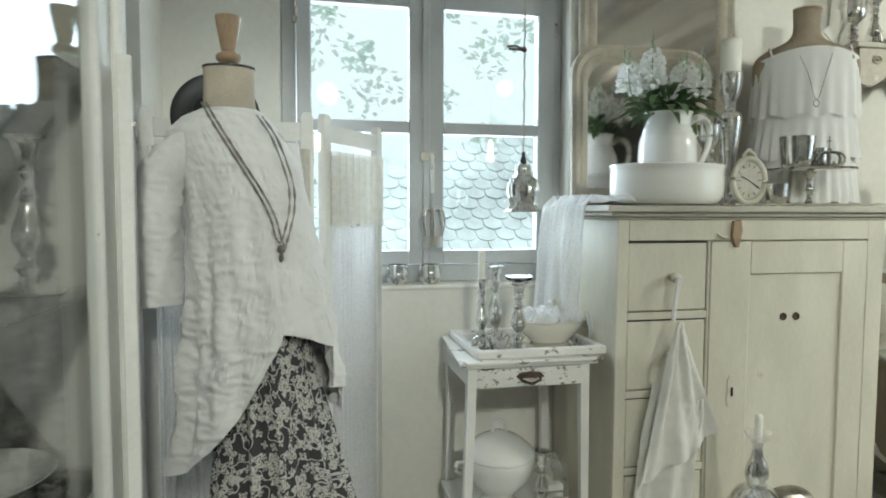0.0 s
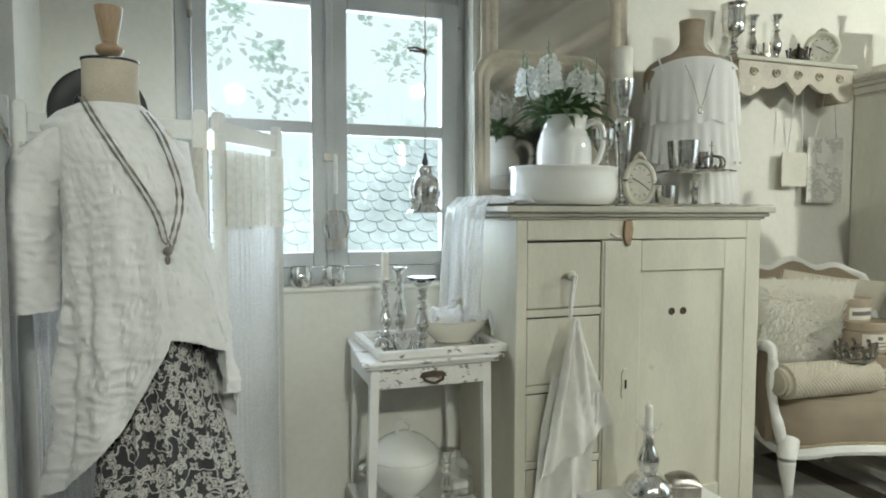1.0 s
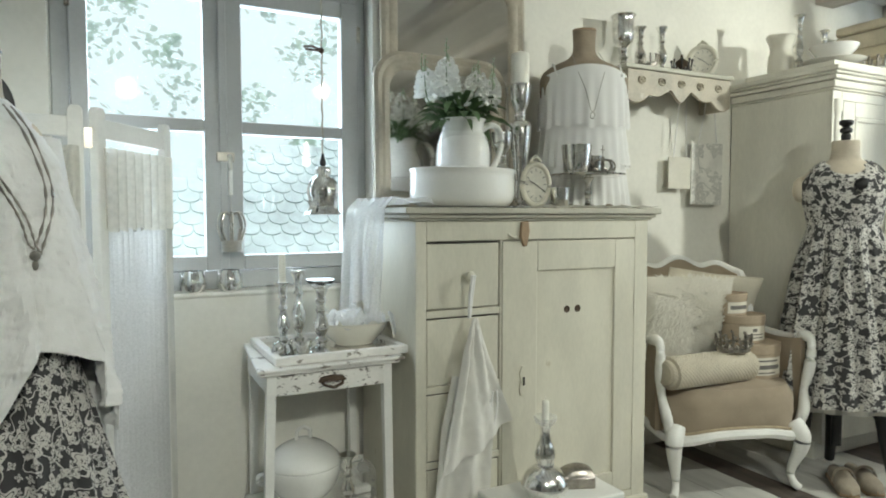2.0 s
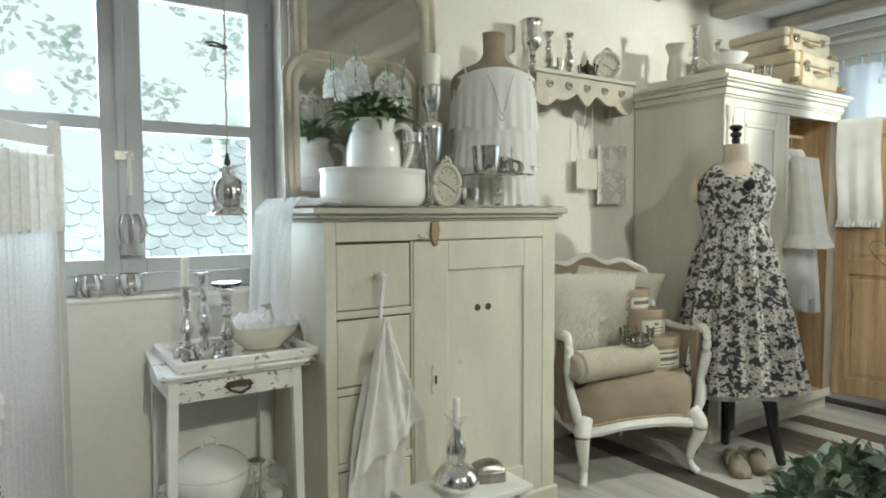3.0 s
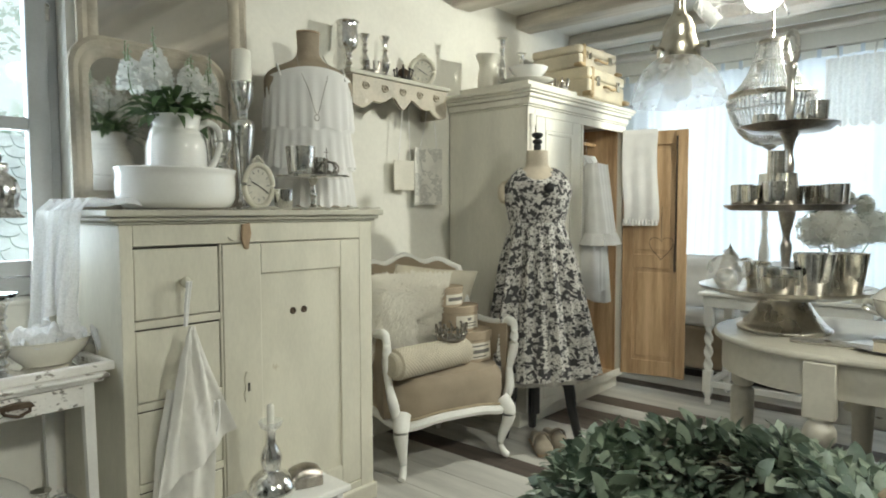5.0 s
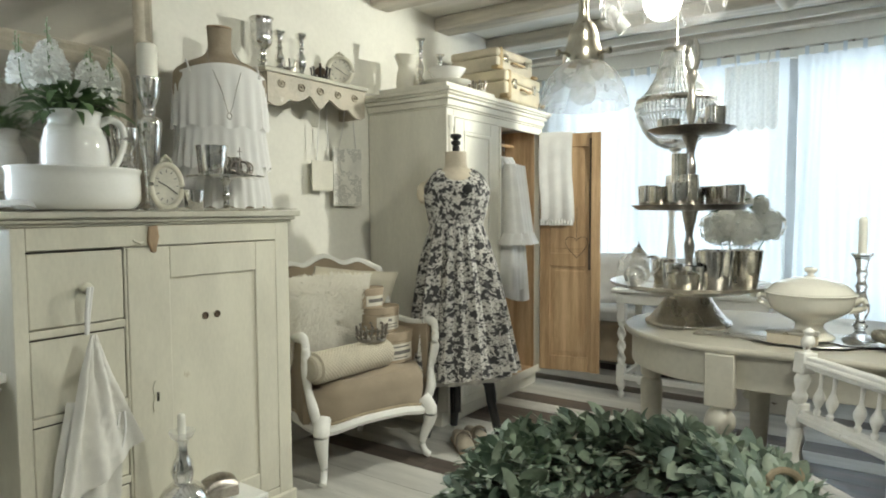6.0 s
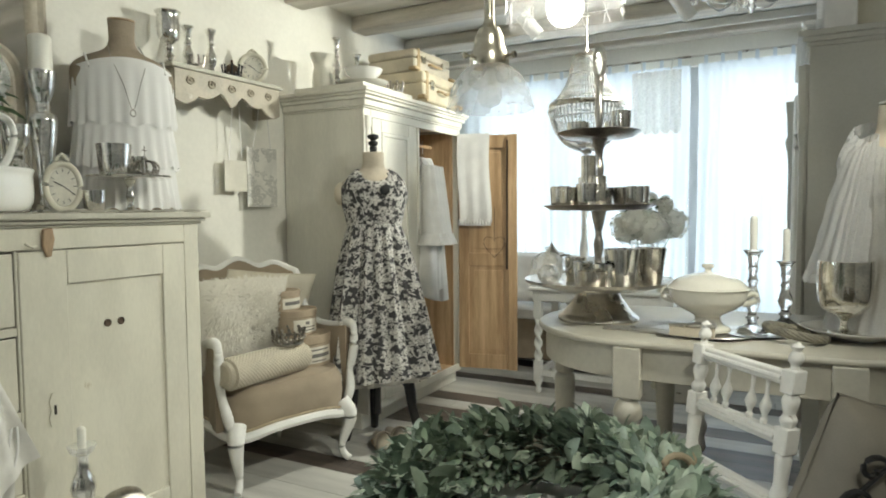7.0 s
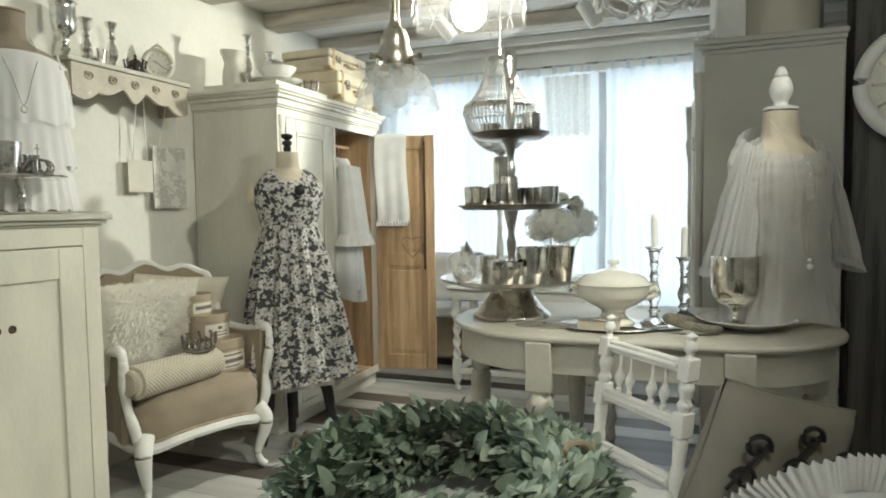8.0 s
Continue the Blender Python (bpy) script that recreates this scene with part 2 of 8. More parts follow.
M_CANDLE = mat("white_wax", (0.82, 0.80, 0.72), 0.5, var=0.03, bump=0.03)
M_GLASS = clear_glass("clear_glass", gloss=0.05)
M_VITRINE = clear_glass("cabinet_glass", (0.93, 0.94, 0.93), gloss=0.08, most=0.32)
M_PANE = clear_glass("window_glass", (0.95, 1.0, 1.0), gloss=0.05)
M_CUT = mat("cut_lead_glass", (0.96, 0.96, 0.95), 0.04, var=0.02, bump=0.03, trans=0.95, ior=1.48)
M_MIRROR = mat("old_mirror", (0.72, 0.70, 0.65), 0.03, 1.0, var=0.05, scale=5, bump=0)
M_FRAMEA = mat("taupe_gilt_frame", (0.47, 0.42, 0.33), 0.5, var=0.15, scale=8, fine=70, bump=0.3, wear=((0.60, 0.56, 0.48), 0.3, 20))
M_BUD = mat("pale_flower_bud", (0.42, 0.50, 0.36), 0.6, var=0.15, scale=20, bump=0.1)
M_LEAF = mat("green_leaf", (0.13, 0.21, 0.09), 0.5, var=0.3, scale=14, bump=0.1)
M_EUCA = mat("eucalyptus_leaf", (0.32, 0.39, 0.29), 0.5, var=0.35, scale=5, fine=60, bump=0.15)
M_EUCA_PALE = mat("pale_eucalyptus_leaf", (0.46, 0.53, 0.41), 0.5, var=0.25, scale=6, bump=0.12)
M_EUCA_DARK = mat("dark_eucalyptus_leaf", (0.17, 0.23, 0.17), 0.45, var=0.3, scale=6, bump=0.12)
M_TWINE = mat("jute_twine", (0.42, 0.34, 0.23), 0.9, var=0.15, scale=40, bump=0.3)
M_CHIPPEDW = mat("distressed_white_paint", (0.78, 0.76, 0.71), 0.55, var=0.07, scale=6, bump=0.2, wear=((0.33, 0.27, 0.21), 0.2, 22))
M_SHEER = sheer("sheer_curtain", (0.74, 0.80, 0.84), 0.10, back=0.5)
M_TULLE = sheer("white_tulle", (0.90, 0.90, 0.90), 0.32, 160, back=0.25)
M_LACE = sheer("cream_lace", (0.86, 0.83, 0.75), 0.26, 60, back=0.45)
M_FLORAL = floral("black_floral_cotton", (0.050, 0.048, 0.050), (0.58, 0.56, 0.52))
M_DOME = sheer("thin_blown_glass", (0.95, 0.96, 0.95), 0.80, 12)
M_PETAL = sheer("white_petal", (0.93, 0.93, 0.90), 0.0, 40, back=0.45)
M_HYDRA = sheer("white_hydrangea_petal", (0.95, 0.94, 0.88), 0.0, 40, back=0.3)
M_BRASS = mat("brushed_nickel", (0.62, 0.57, 0.46), 0.25, 1.0, var=0.1, bump=0.05)
M_RUST = mat("rusty_iron", (0.12, 0.085, 0.06), 0.7, 0.5, var=0.3, scale=30, bump=0.3)

# ---- mesh helpers ----
def part(name, bm, material, parent=None, label="", bevel=0.0, smooth=True, **tags):
    me = bpy.data.meshes.new(name)
    bm.normal_update()
    bm.to_mesh(me)
    bm.free()
    me.materials.append(material)
    ob = new(name, me)
    if parent is not None:
        ob.parent = parent
    if smooth:
        me.shade_smooth()
        me.set_sharp_from_angle(angle=radians(38))
    if bevel:
        md = ob.modifiers.new("edge", "BEVEL")
        md.width, md.segments, md.limit_method, md.angle_limit = bevel, 2, "ANGLE", radians(40)
    tagged(ob, label=label, **tags)
    return ob


def thing(name, m, label, category, group="", kind=""):
    ob = new(name)
    ob.matrix_world = m
    return tagged(ob, label, category, group, kind)


def B():
    return bmesh.new()


def box(x0, x1, y0, y1, z0, z1, bm=None):
    bm = bm or B()
    vs = [bm.verts.new((x, y, z)) for x in (x0, x1) for y in (y0, y1) for z in (z0, z1)]
    for f in ((0, 1, 3, 2), (4, 6, 7, 5), (0, 4, 5, 1), (2, 3, 7, 6), (0, 2, 6, 4), (1, 5, 7, 3)):
        bm.faces.new([vs[i] for i in f])
    return bm


def lathe(profile, seg=28, c=(0, 0, 0), bm=None, wave=None, sx=1.0, sy=1.0):
    """Turned form from (radius, height) pairs; wave(angle, k) scales the radius; k is the place along the profile, 0 to 1."""
    bm = bm or B()
    rings = []
    for i, (r, z) in enumerate(profile):
        k = i / max(1, len(profile) - 1)
        ring = []
        for j in range(seg):
            a = 2 * math.pi * j / seg
            q = r * (wave(a, k) if wave else 1.0)
            ring.append(bm.verts.new((c[0] + sx * q * math.cos(a), c[1] + sy * q * math.sin(a), c[2] + z)))
        rings.append(ring)
    for lo, hi in zip(rings, rings[1:]):
        for j in range(seg):
            bm.faces.new((lo[j], lo[(j + 1) % seg], hi[(j + 1) % seg], hi[j]))
    for ring, flip in ((rings[0], True), (rings[-1], False)):
        if profile[0 if flip else -1][0] > 0.0005:
            bm.faces.new(ring[::-1] if flip else ring)
    bmesh.ops.remove_doubles(bm, verts=bm.verts[:], dist=0.0002)
    return bm


def curve_profile(points, steps=5):
    """Smooth Catmull-Rom run through (radius, height) points."""
    out = []
    p = [points[0]] + list(points) + [points[-1]]
    for a, b, c, d in zip(p, p[1:], p[2:], p[3:]):
        for s in range(steps):
            u = s / steps
            out.append(tuple(0.5 * (2 * b[i] + (c[i] - a[i]) * u + (2 * a[i] - 5 * b[i] + 4 * c[i] - d[i]) * u * u + (3 * b[i] - a[i] - 3 * c[i] + d[i]) * u ** 3) for i in range(len(b))))
    out.append(tuple(points[-1]))
    return out


def tube(points, r, seg=8, bm=None, closed=False, taper=None):
    bm = bm or B()
    pts = [Vector(p) for p in points]
    rings, up = [], Vector((0, 0, 1))
    n = len(pts)
    for i, p in enumerate(pts):
        d = (pts[(i + 1) % n] - pts[i - 1]) if closed or 0 < i < n - 1 else (pts[min(i + 1, n - 1)] - pts[max(i - 1, 0)])
        d.normalize()
        s = d.cross(up)
        if s.length < 0.05:
            s = d.cross(Vector((1, 0, 0)))
        s.normalize()
        w = s.cross(d)
        q = r * (taper(i / (n - 1)) if taper else 1)
        rings.append([bm.verts.new(p + q * (math.cos(2 * math.pi * j / seg) * s + math.sin(2 * math.pi * j / seg) * w)) for j in range(seg)])
    pairs = list(zip(rings, rings[1:])) + ([(rings[-1], rings[0])] if closed else [])
    for lo, hi in pairs:
        for j in range(seg):
            bm.faces.new((lo[j], lo[(j + 1) % seg], hi[(j + 1) % seg], hi[j]))
    if not closed:
        bm.faces.new(rings[0][::-1])
        bm.faces.new(rings[-1])
    return bm


def surf(fn, nu, nv, wrap=False, thick=0.0, uv=None):
    """Sheet from fn(u, v), u and v from 0 to 1, with cloth metres as its UVs."""
    bm = B()
    lay = bm.loops.layers.uv.new("uv")
    cols = nu if wrap else nu + 1
    g = [[bm.verts.new(fn(i / nu, j / nv)) for i in range(cols)] for j in range(nv + 1)]
    su, sv = uv or (1.0, 1.0)
    for j in range(nv):
        for i in range(nu):
            k = (i + 1) % cols
            f = bm.faces.new((g[j][i], g[j][k], g[j + 1][k], g[j + 1][i]))
            for lp, (a, c) in zip(f.loops, ((i, j), (i + 1, j), (i + 1, j + 1), (i, j + 1))):
                lp[lay].uv = (su * a / nu, sv * c / nv)
    if thick:
        bm.normal_update()
        bmesh.ops.solidify(bm, geom=bm.faces[:], thickness=thick)
    return bm


def slab(outline, z0, z1, bm=None):
    """Upright prism over a plan outline."""
    bm = bm or B()
    lo = [bm.verts.new((x, y, z0)) for x, y in outline]
    hi = [bm.verts.new((x, y, z1)) for x, y in outline]
    n = len(outline)
    for i in range(n):
        bm.faces.new((lo[i], lo[(i + 1) % n], hi[(i + 1) % n], hi[i]))
    bm.faces.new(lo[::-1])
    bm.faces.new(hi)
    return bm


def plate(outline, y0, y1, bm=None):
    """Prism over an outline in x and z, from y0 to y1."""
    bm = bm or B()
    lo = [bm.verts.new((x, y0, z)) for x, z in outline]
    hi = [bm.verts.new((x, y1, z)) for x, z in outline]
    n = len(outline)
    for i in range(n):
        bm.faces.new((lo[i], lo[(i + 1) % n], hi[(i + 1) % n], hi[i]))
    bm.faces.new(lo[::-1])
    bm.faces.new(hi)
    bmesh.ops.recalc_face_normals(bm, faces=bm.faces[:])
    return bm


def wob(x, y, z, s=1.0, seed=0.0):
    return noise.noise(Vector((x * s + seed, y * s + seed * 0.7, z * s - seed)))


def blob(r, c=(0, 0, 0), sub=2, rough=0.2, s=20.0, sc=(1, 1, 1), bm=None):
    bm = bm or B()
    made = bmesh.ops.create_icosphere(bm, subdivisions=sub, radius=1.0)["verts"]
    for v in made:
        k = 1 + rough * wob(*(v.co * r), s, c[0] * 7 + c[2] * 3)
        v.co = Vector((c[0] + v.co.x * r * sc[0] * k, c[1] + v.co.y * r * sc[1] * k, c[2] + v.co.z * r * sc[2] * k))
    return bm

# ---- the room ----
XW, XE, YS, YN, ZC = -0.80, 5.20, -2.60, 2.46, 2.52


def structure(name, bm, material, label, category="", bevel=0.0):
    return part(name, bm, material, None, label, bevel, kind="structure", category=category)


# north wall with the window opening, east wall with the wide curtained opening
WX0, WX1, WZ0, WZ1 = -0.10, 1.02, 0.895, 2.09
bm = box(XW - 0.2, WX0, YN, YN + 0.24, 0, ZC)
box(WX1, XE + 0.2, YN, YN + 0.24, 0, ZC, bm)
box(WX0, WX1, YN, YN + 0.24, 0, WZ0, bm)
box(WX0, WX1, YN, YN + 0.24, WZ1, ZC, bm)
structure("wall_north", bm, M_WALL, "rough ivory lime-plastered wall with a window opening", "wall")
EY0, EY1, EZ0, EZ1 = -0.55, 2.20, 0.40, 2.25
bm = box(XE, XE + 0.22, YS, EY0, 0, ZC)
box(XE, XE + 0.22, EY1, YN, 0, ZC, bm)
box(XE, XE + 0.22, EY0, EY1, 0, EZ0, bm)
box(XE, XE + 0.22, EY0, EY1, EZ1, ZC, bm)
structure("wall_east", bm, M_WALL, "unseen white wall added to close the room behind the camera round a wide bright window", "wall")
structure("wall_west", box(XW - 0.2, XW, YS, YN, 0, ZC), M_WALL, "white plastered side wall", "wall")
structure("wall_pier", box(XW, -0.50, 2.16, YN, 0, ZC), M_WALL, "white plastered pier in the corner", "wall")
# unseen wall behind the camera, added to close the room and bounce light
structure("wall_south", box(XW - 0.2, XE + 0.2, YS - 0.2, YS, 0, ZC), M_WALL, "unseen white wall added to close the room behind the camera", "wall")
structure("ceiling", box(XW - 0.2, XE + 0.2, YS - 0.2, YN + 0.24, ZC, ZC + 0.1), M_CEIL, "pale painted board ceiling", "ceiling")
bm = box(XW - 0.2, XE + 0.2, YS - 0.2, YN + 0.2, -0.12, -0.014)
structure("floor", bm, M_JOINT_SHADE, "board floor of white and dark planks", "floor")
floor_ob = bpy.data.objects["floor"]
M_BOARDW = mat("white_floor_board", (0.58, 0.565, 0.52), 0.42, var=0.14, scale=2.0, fine=30, stretch=(7, 0.5, 1), bump=0.2, wear=((0.42, 0.38, 0.32), 0.12, 6))
M_BOARDD = mat("dark_floor_board", (0.125, 0.10, 0.085), 0.42, var=0.35, scale=2.0, fine=26, stretch=(8, 0.5, 1), bump=0.3, dark=(0.06, 0.05, 0.042))
# boards run away from the camera's first look; the tone changes board by board
edges, dark_board = [], []
x = -0.95
spec = [(0.19, 0), (0.19, 0), (0.19, 0), (0.19, 1), (0.19, 0), (0.19, 0), (0.14, 1), (0.19, 0), (0.19, 0), (0.19, 0), (0.19, 0), (0.19, 0), (0.19, 0), (0.19, 0), (0.165, 0), (0.14, 1),
        (0.20, 0), (0.20, 0), (0.205, 0), (0.145, 1), (0.21, 0), (0.21, 0), (0.20, 0), (0.17, 1), (0.17, 1), (0.16, 0), (0.16, 1), (0.19, 0), (0.19, 0), (0.14, 1), (0.19, 0), (0.19, 0), (0.19, 1), (0.19, 0), (0.19, 0)]
for i, (w, d) in enumerate(spec):
    cuts = [YS, -1.1 + 0.5 * ((i * 7) % 4), 1.2 + 0.35 * ((i * 5) % 3) - 0.2, YN]
    for a, b in zip(cuts, cuts[1:]):
        if x < XE:
            part("floor_board", box(x + 0.0015, x + w - 0.0015, a + 0.001, b - 0.001, -0.013, 0.0), M_BOARDD if d else M_BOARDW, floor_ob)
    x += w
# beams
for i, bx in enumerate((-0.25, 0.40, 1.05, 1.70, 2.35, 3.02, 3.68, 4.36, 5.04)):
    w = 0.17 if bx < 5 else 0.155
    structure("beam", box(bx + 0.10, bx + 0.10 + w if bx < 5 else XE - 0.002, YS + 0.002, YN - 0.002, 2.425, ZC - 0.002) if bx < 5 else box(5.06, XE - 0.002, YS + 0.002, YN - 0.002, 2.425, ZC - 0.002), M_BEAM, "limewashed old ceiling beam with worn edges", "beam", 0.012)
structure("trim_east", box(5.02, 5.058, YS + 0.01, YN - 0.003, 2.462, ZC - 0.003), M_CEIL, "white painted moulding along the beam", "trim", 0.006)

# daylight beyond the windows: bright garden and sky
def backdrop(name, bm, light, green, strength):
    m = bpy.data.materials.new(name)
    m.use_nodes = True
    n, l = m.node_tree.nodes, m.node_tree.links
    b = n["Principled BSDF"]
    tc = n.new("ShaderNodeTexCoord")
    nz = n.new("ShaderNodeTexNoise")
    nz.inputs["Scale"].default_value, nz.inputs["Detail"].default_value = 0.9, 6
    nz.inputs["Roughness"].default_value = 0.62
    l.new(tc.outputs["Object"], nz.inputs["Vector"])
    sx = n.new("ShaderNodeSeparateXYZ")
    l.new(tc.outputs["Object"], sx.inputs[0])
    ma = n.new("ShaderNodeMath")
    ma.operation = "MULTIPLY_ADD"
    ma.inputs[1].default_value = 0.10
    l.new(sx.outputs[2], ma.inputs[0])
    l.new(nz.outputs[0], ma.inputs[2])
    rp = n.new("ShaderNodeValToRGB")
    rp.color_ramp.elements[0].position, rp.color_ramp.elements[0].color = 0.50, (*green, 1)
    rp.color_ramp.elements[1].position, rp.color_ramp.elements[1].color = 0.70, (*light, 1)
    l.new(ma.outputs[0], rp.inputs[0])
    l.new(rp.outputs[0], b.inputs["Emission Color"])
    b.inputs["Base Color"].default_value = (0, 0, 0, 1)
    b.inputs["Emission Strength"].default_value = strength
    structure("backdrop", bm, m, "bright garden greenery and sky outside", "backdrop")


backdrop("garden_light", box(-9, 11, 13.0, 13.1, -2.5, 9.5), (0.95, 1.0, 1.0), (0.55, 0.72, 0.58), 1.05)
backdrop("street_light", box(8.6, 8.65, -4.5, 6.0, -1.0, 5.0), (0.84, 0.93, 1.0), (0.60, 0.70, 0.72), 0.95)

# neighbouring roof of round-tailed tiles, and a tree before it
M_TILE = mat("pale_roof_tile", (0.74, 0.80, 0.77), 0.7, var=0.25, scale=0.8, fine=6, bump=0.2)
rf = thing("neighbour_roof", pose(0.2, 5.0, 0.25, 0, 0, 0), "pale weathered roof of round-tailed tiles outside", "roof")
bm = B()
trng = random.Random(4)
for row in range(26):
    for col in range(-14, 26):
        x0 = (col + 0.5 * (row % 2)) * 0.185
        up = row * 0.135
        if up > 1.55 + 0.42 * x0 or up < 0.0:
            continue
        o = trng.uniform(-0.006, 0.006)
        pts = [(x0 - 0.088, up + 0.20), (x0 - 0.088, up + 0.05)] + [(x0 - 0.088 * math.cos(a), up + 0.05 - 0.075 * math.sin(a)) for a in (0.52, 1.05, 1.57, 2.09, 2.62)] + [(x0 + 0.088, up + 0.05), (x0 + 0.088, up + 0.20)]
        fr_ = [bm.verts.new((px, 0.72 * q - 0.03 + 0.035 * (q - up) , 0.70 * q + 0.03 - 0.12 * (q - up) + o)) for px, q in pts]
        bk_ = [bm.verts.new((v.co.x, v.co.y + 0.012, v.co.z - 0.012)) for v in fr_]
        bm.faces.new(fr_)
        for i in range(len(fr_) - 1):
            bm.faces.new((fr_[i + 1], fr_[i], bk_[i], bk_[i + 1]))
part("roof_tiles", bm, M_TILE, rf, "rows of round-tailed tiles", smooth=False, kind="stuff")
part("roof_deck", slab([(-2.7, -0.1), (4.8, -0.1), (4.8, 2.6), (-2.7, 0.3)], -0.4, -0.3), M_TILE, rf)
# outdoor glare put into the colour: leaves and trunk near-white and part open
M_TREE = sheer("glare_pale_leaf", (0.78, 0.90, 0.76), 0.30, 3.0)
tre = thing("garden_tree", pose(-0.4, 7.6, 0), "leafy tree outside the window", "tree")
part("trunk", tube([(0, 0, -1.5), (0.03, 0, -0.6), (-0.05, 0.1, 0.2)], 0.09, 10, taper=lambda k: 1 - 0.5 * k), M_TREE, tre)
bm = B()
cl_ = [(trng.uniform(-2.0, 3.0), trng.uniform(-0.6, 0.6), trng.uniform(0.5, 4.2), trng.uniform(0.18, 0.45)) for _ in range(34)]
for k in range(2600):
    cx, cy, cz, cr_ = cl_[k % 34]
    d = Vector((trng.gauss(0, 1), trng.gauss(0, 1), trng.gauss(0, 1))).normalized() * cr_ * trng.random() ** 0.4
    leafy_dir = Vector((trng.uniform(-1, 1), trng.uniform(-1, 1), trng.uniform(-0.8, 0.4)))
    s_ = leafy_dir.cross(Vector((0.3, 0.2, 1))).normalized() * 0.035
    p_ = Vector((cx, cy, cz)) + d
    q_ = leafy_dir.normalized() * 0.11
    bm.faces.new([bm.verts.new(p_), bm.verts.new(p_ + q_ * 0.5 + s_), bm.verts.new(p_ + q_), bm.verts.new(p_ + q_ * 0.5 - s_)])
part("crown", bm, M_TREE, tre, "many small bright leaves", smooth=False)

# ---- window_1: two casements in the north wall ----
window_1 = thing("window_1", pose(0, 0, 0), "grey-painted wooden casement window with old glass", "window", kind="structure")
part("window_frame", box(-0.10, -0.045, 2.55, 2.63, 0.9155, 2.09, box(0.985, 1.02, 2.55, 2.63, 0.9155, 2.09, box(-0.045, 0.985, 2.55, 2.63, 0.9155, 0.985, box(-0.045, 0.985, 2.55, 2.63, 2.05, 2.09)))), M_WINDOW, window_1, bevel=0.006)
sill = part("window_sill", box(-0.098, 1.018, 2.450, 2.60, 0.895, 0.9152), M_WALL, window_1, bevel=0.008)
for x0, x1, g0, g1 in ((-0.043, 0.449, 0.012, 0.385), (0.453, 0.983, 0.522, 0.913)):
    sash = part("sash", box(x0, g0, 2.53, 2.58, 0.988, 2.047, box(g1, x1, 2.53, 2.58, 0.988, 2.047, box(g0, g1, 2.53, 2.58, 0.988, 1.043, box(g0, g1, 2.53, 2.58, 1.503, 1.548, box(g0, g1, 2.53, 2.58, 1.985, 2.047))))), M_WINDOW, window_1, bevel=0.005)
    for z0, z1 in ((1.043, 1.503), (1.548, 1.985)):
        pane = part("pane", box(g0, g1, 2.556, 2.560, z0, z1), M_PANE, sash)
        pane.visible_shadow = False
# casement handle and hinges
hd = part("casement_handle", tube([(0.47, 2.525, 1.415), (0.47, 2.505, 1.415), (0.47, 2.495, 1.41), (0.468, 2.49, 1.36), (0.468, 2.492, 1.27)], 0.009), M_WHITE, window_1, "white lever handle")
part("handle_rosette", box(0.425, 0.49, 2.515, 2.531, 1.395, 1.43), M_PEWTER, window_1, bevel=0.003)
part("sash_bar_cover", box(0.436, 0.466, 2.52, 2.531, 0.99, 2.045), M_WINDOW, window_1, bevel=0.006)
for z in (1.02, 1.90):
    for hx in (-0.045, 0.985):
        part("hinge", lathe([(0.009, 0), (0.011, 0.004), (0.009, 0.008), (0.009, 0.05), (0.011, 0.054), (0.006, 0.06)], 10, (hx, 2.535, z)), M_PEWTER, window_1)

# ---- window_2: wide window behind the sheer curtain ----
window_2 = thing("window_2", pose(0, 0, 0), "wide white-framed shop window behind sheer curtains", "window", kind="structure")
bm = B()
for y in (EY0, 0.44, 1.40, EY1 - 0.06):
    box(XE + 0.06, XE + 0.13, y, y + 0.06, EZ0, EZ1, bm)
for z in (EZ0, EZ1 - 0.06):
    box(XE + 0.065, XE + 0.125, EY0, EY1, z, z + 0.06, bm)
part("window_frame", bm, M_WINDOW, window_2, bevel=0.004)
for a, b in ((EY0 + 0.06, 0.44), (0.50, 1.40), (1.46, EY1 - 0.06)):
    p = part("pane", box(XE + 0.09, XE + 0.094, a, b, EZ0 + 0.06, EZ1 - 0.06), M_GLASS, window_2)
    p.visible_shadow = False
part("window_sill", box(XE - 0.12, XE + 0.06, EY0 - 0.04, EY1 + 0.04, EZ0 - 0.03, EZ0), M_WHITE, window_2, bevel=0.006)


def curtain(y0, y1, z0, z1, x, folds, amp, material, label, seed):
    ct = thing("curtain", pose(x, y0, 0), label, "curtain", "sheer curtains at the window")
    w = y1 - y0

    def f(u, v):
        d = amp * (0.35 + 0.65 * (1 - v)) * math.sin(u * folds * 6.283 + 1.3 * math.sin(u * 9 + seed))
        return (d + 0.02 * wob(u * 3, v * 2, seed, 2), u * w + 0.012 * math.sin(v * 5 + u * 20), z0 + (z1 - z0) * v)
    part("cloth", surf(f, int(folds * 12), 14), material, ct)
    # tape loops at the heading
    bm = B()
    for k in range(int(folds)):
        yy = (k + 0.5) / folds * w
        box(-0.006, 0.006, yy - 0.012, yy + 0.012, z1 - 0.01, z1 + 0.055, bm)
    part("heading_tape", bm, material, ct, kind="stuff")
    return ct


curtain(0.49, 2.35, 0.10, 2.235, 5.10, 15, 0.028, M_SHEER, "sheer white curtain with gathered folds", 1.0)
curtain(-0.75, 0.43, 0.10, 2.235, 5.09, 11, 0.03, M_SHEER, "sheer white curtain with gathered folds", 4.0)
part("curtain_rail", tube([(5.10, -0.85, 2.292), (5.10, 2.42, 2.292)], 0.008), M_PEWTER, None, "thin metal curtain wire under the beam", category="curtain rail")

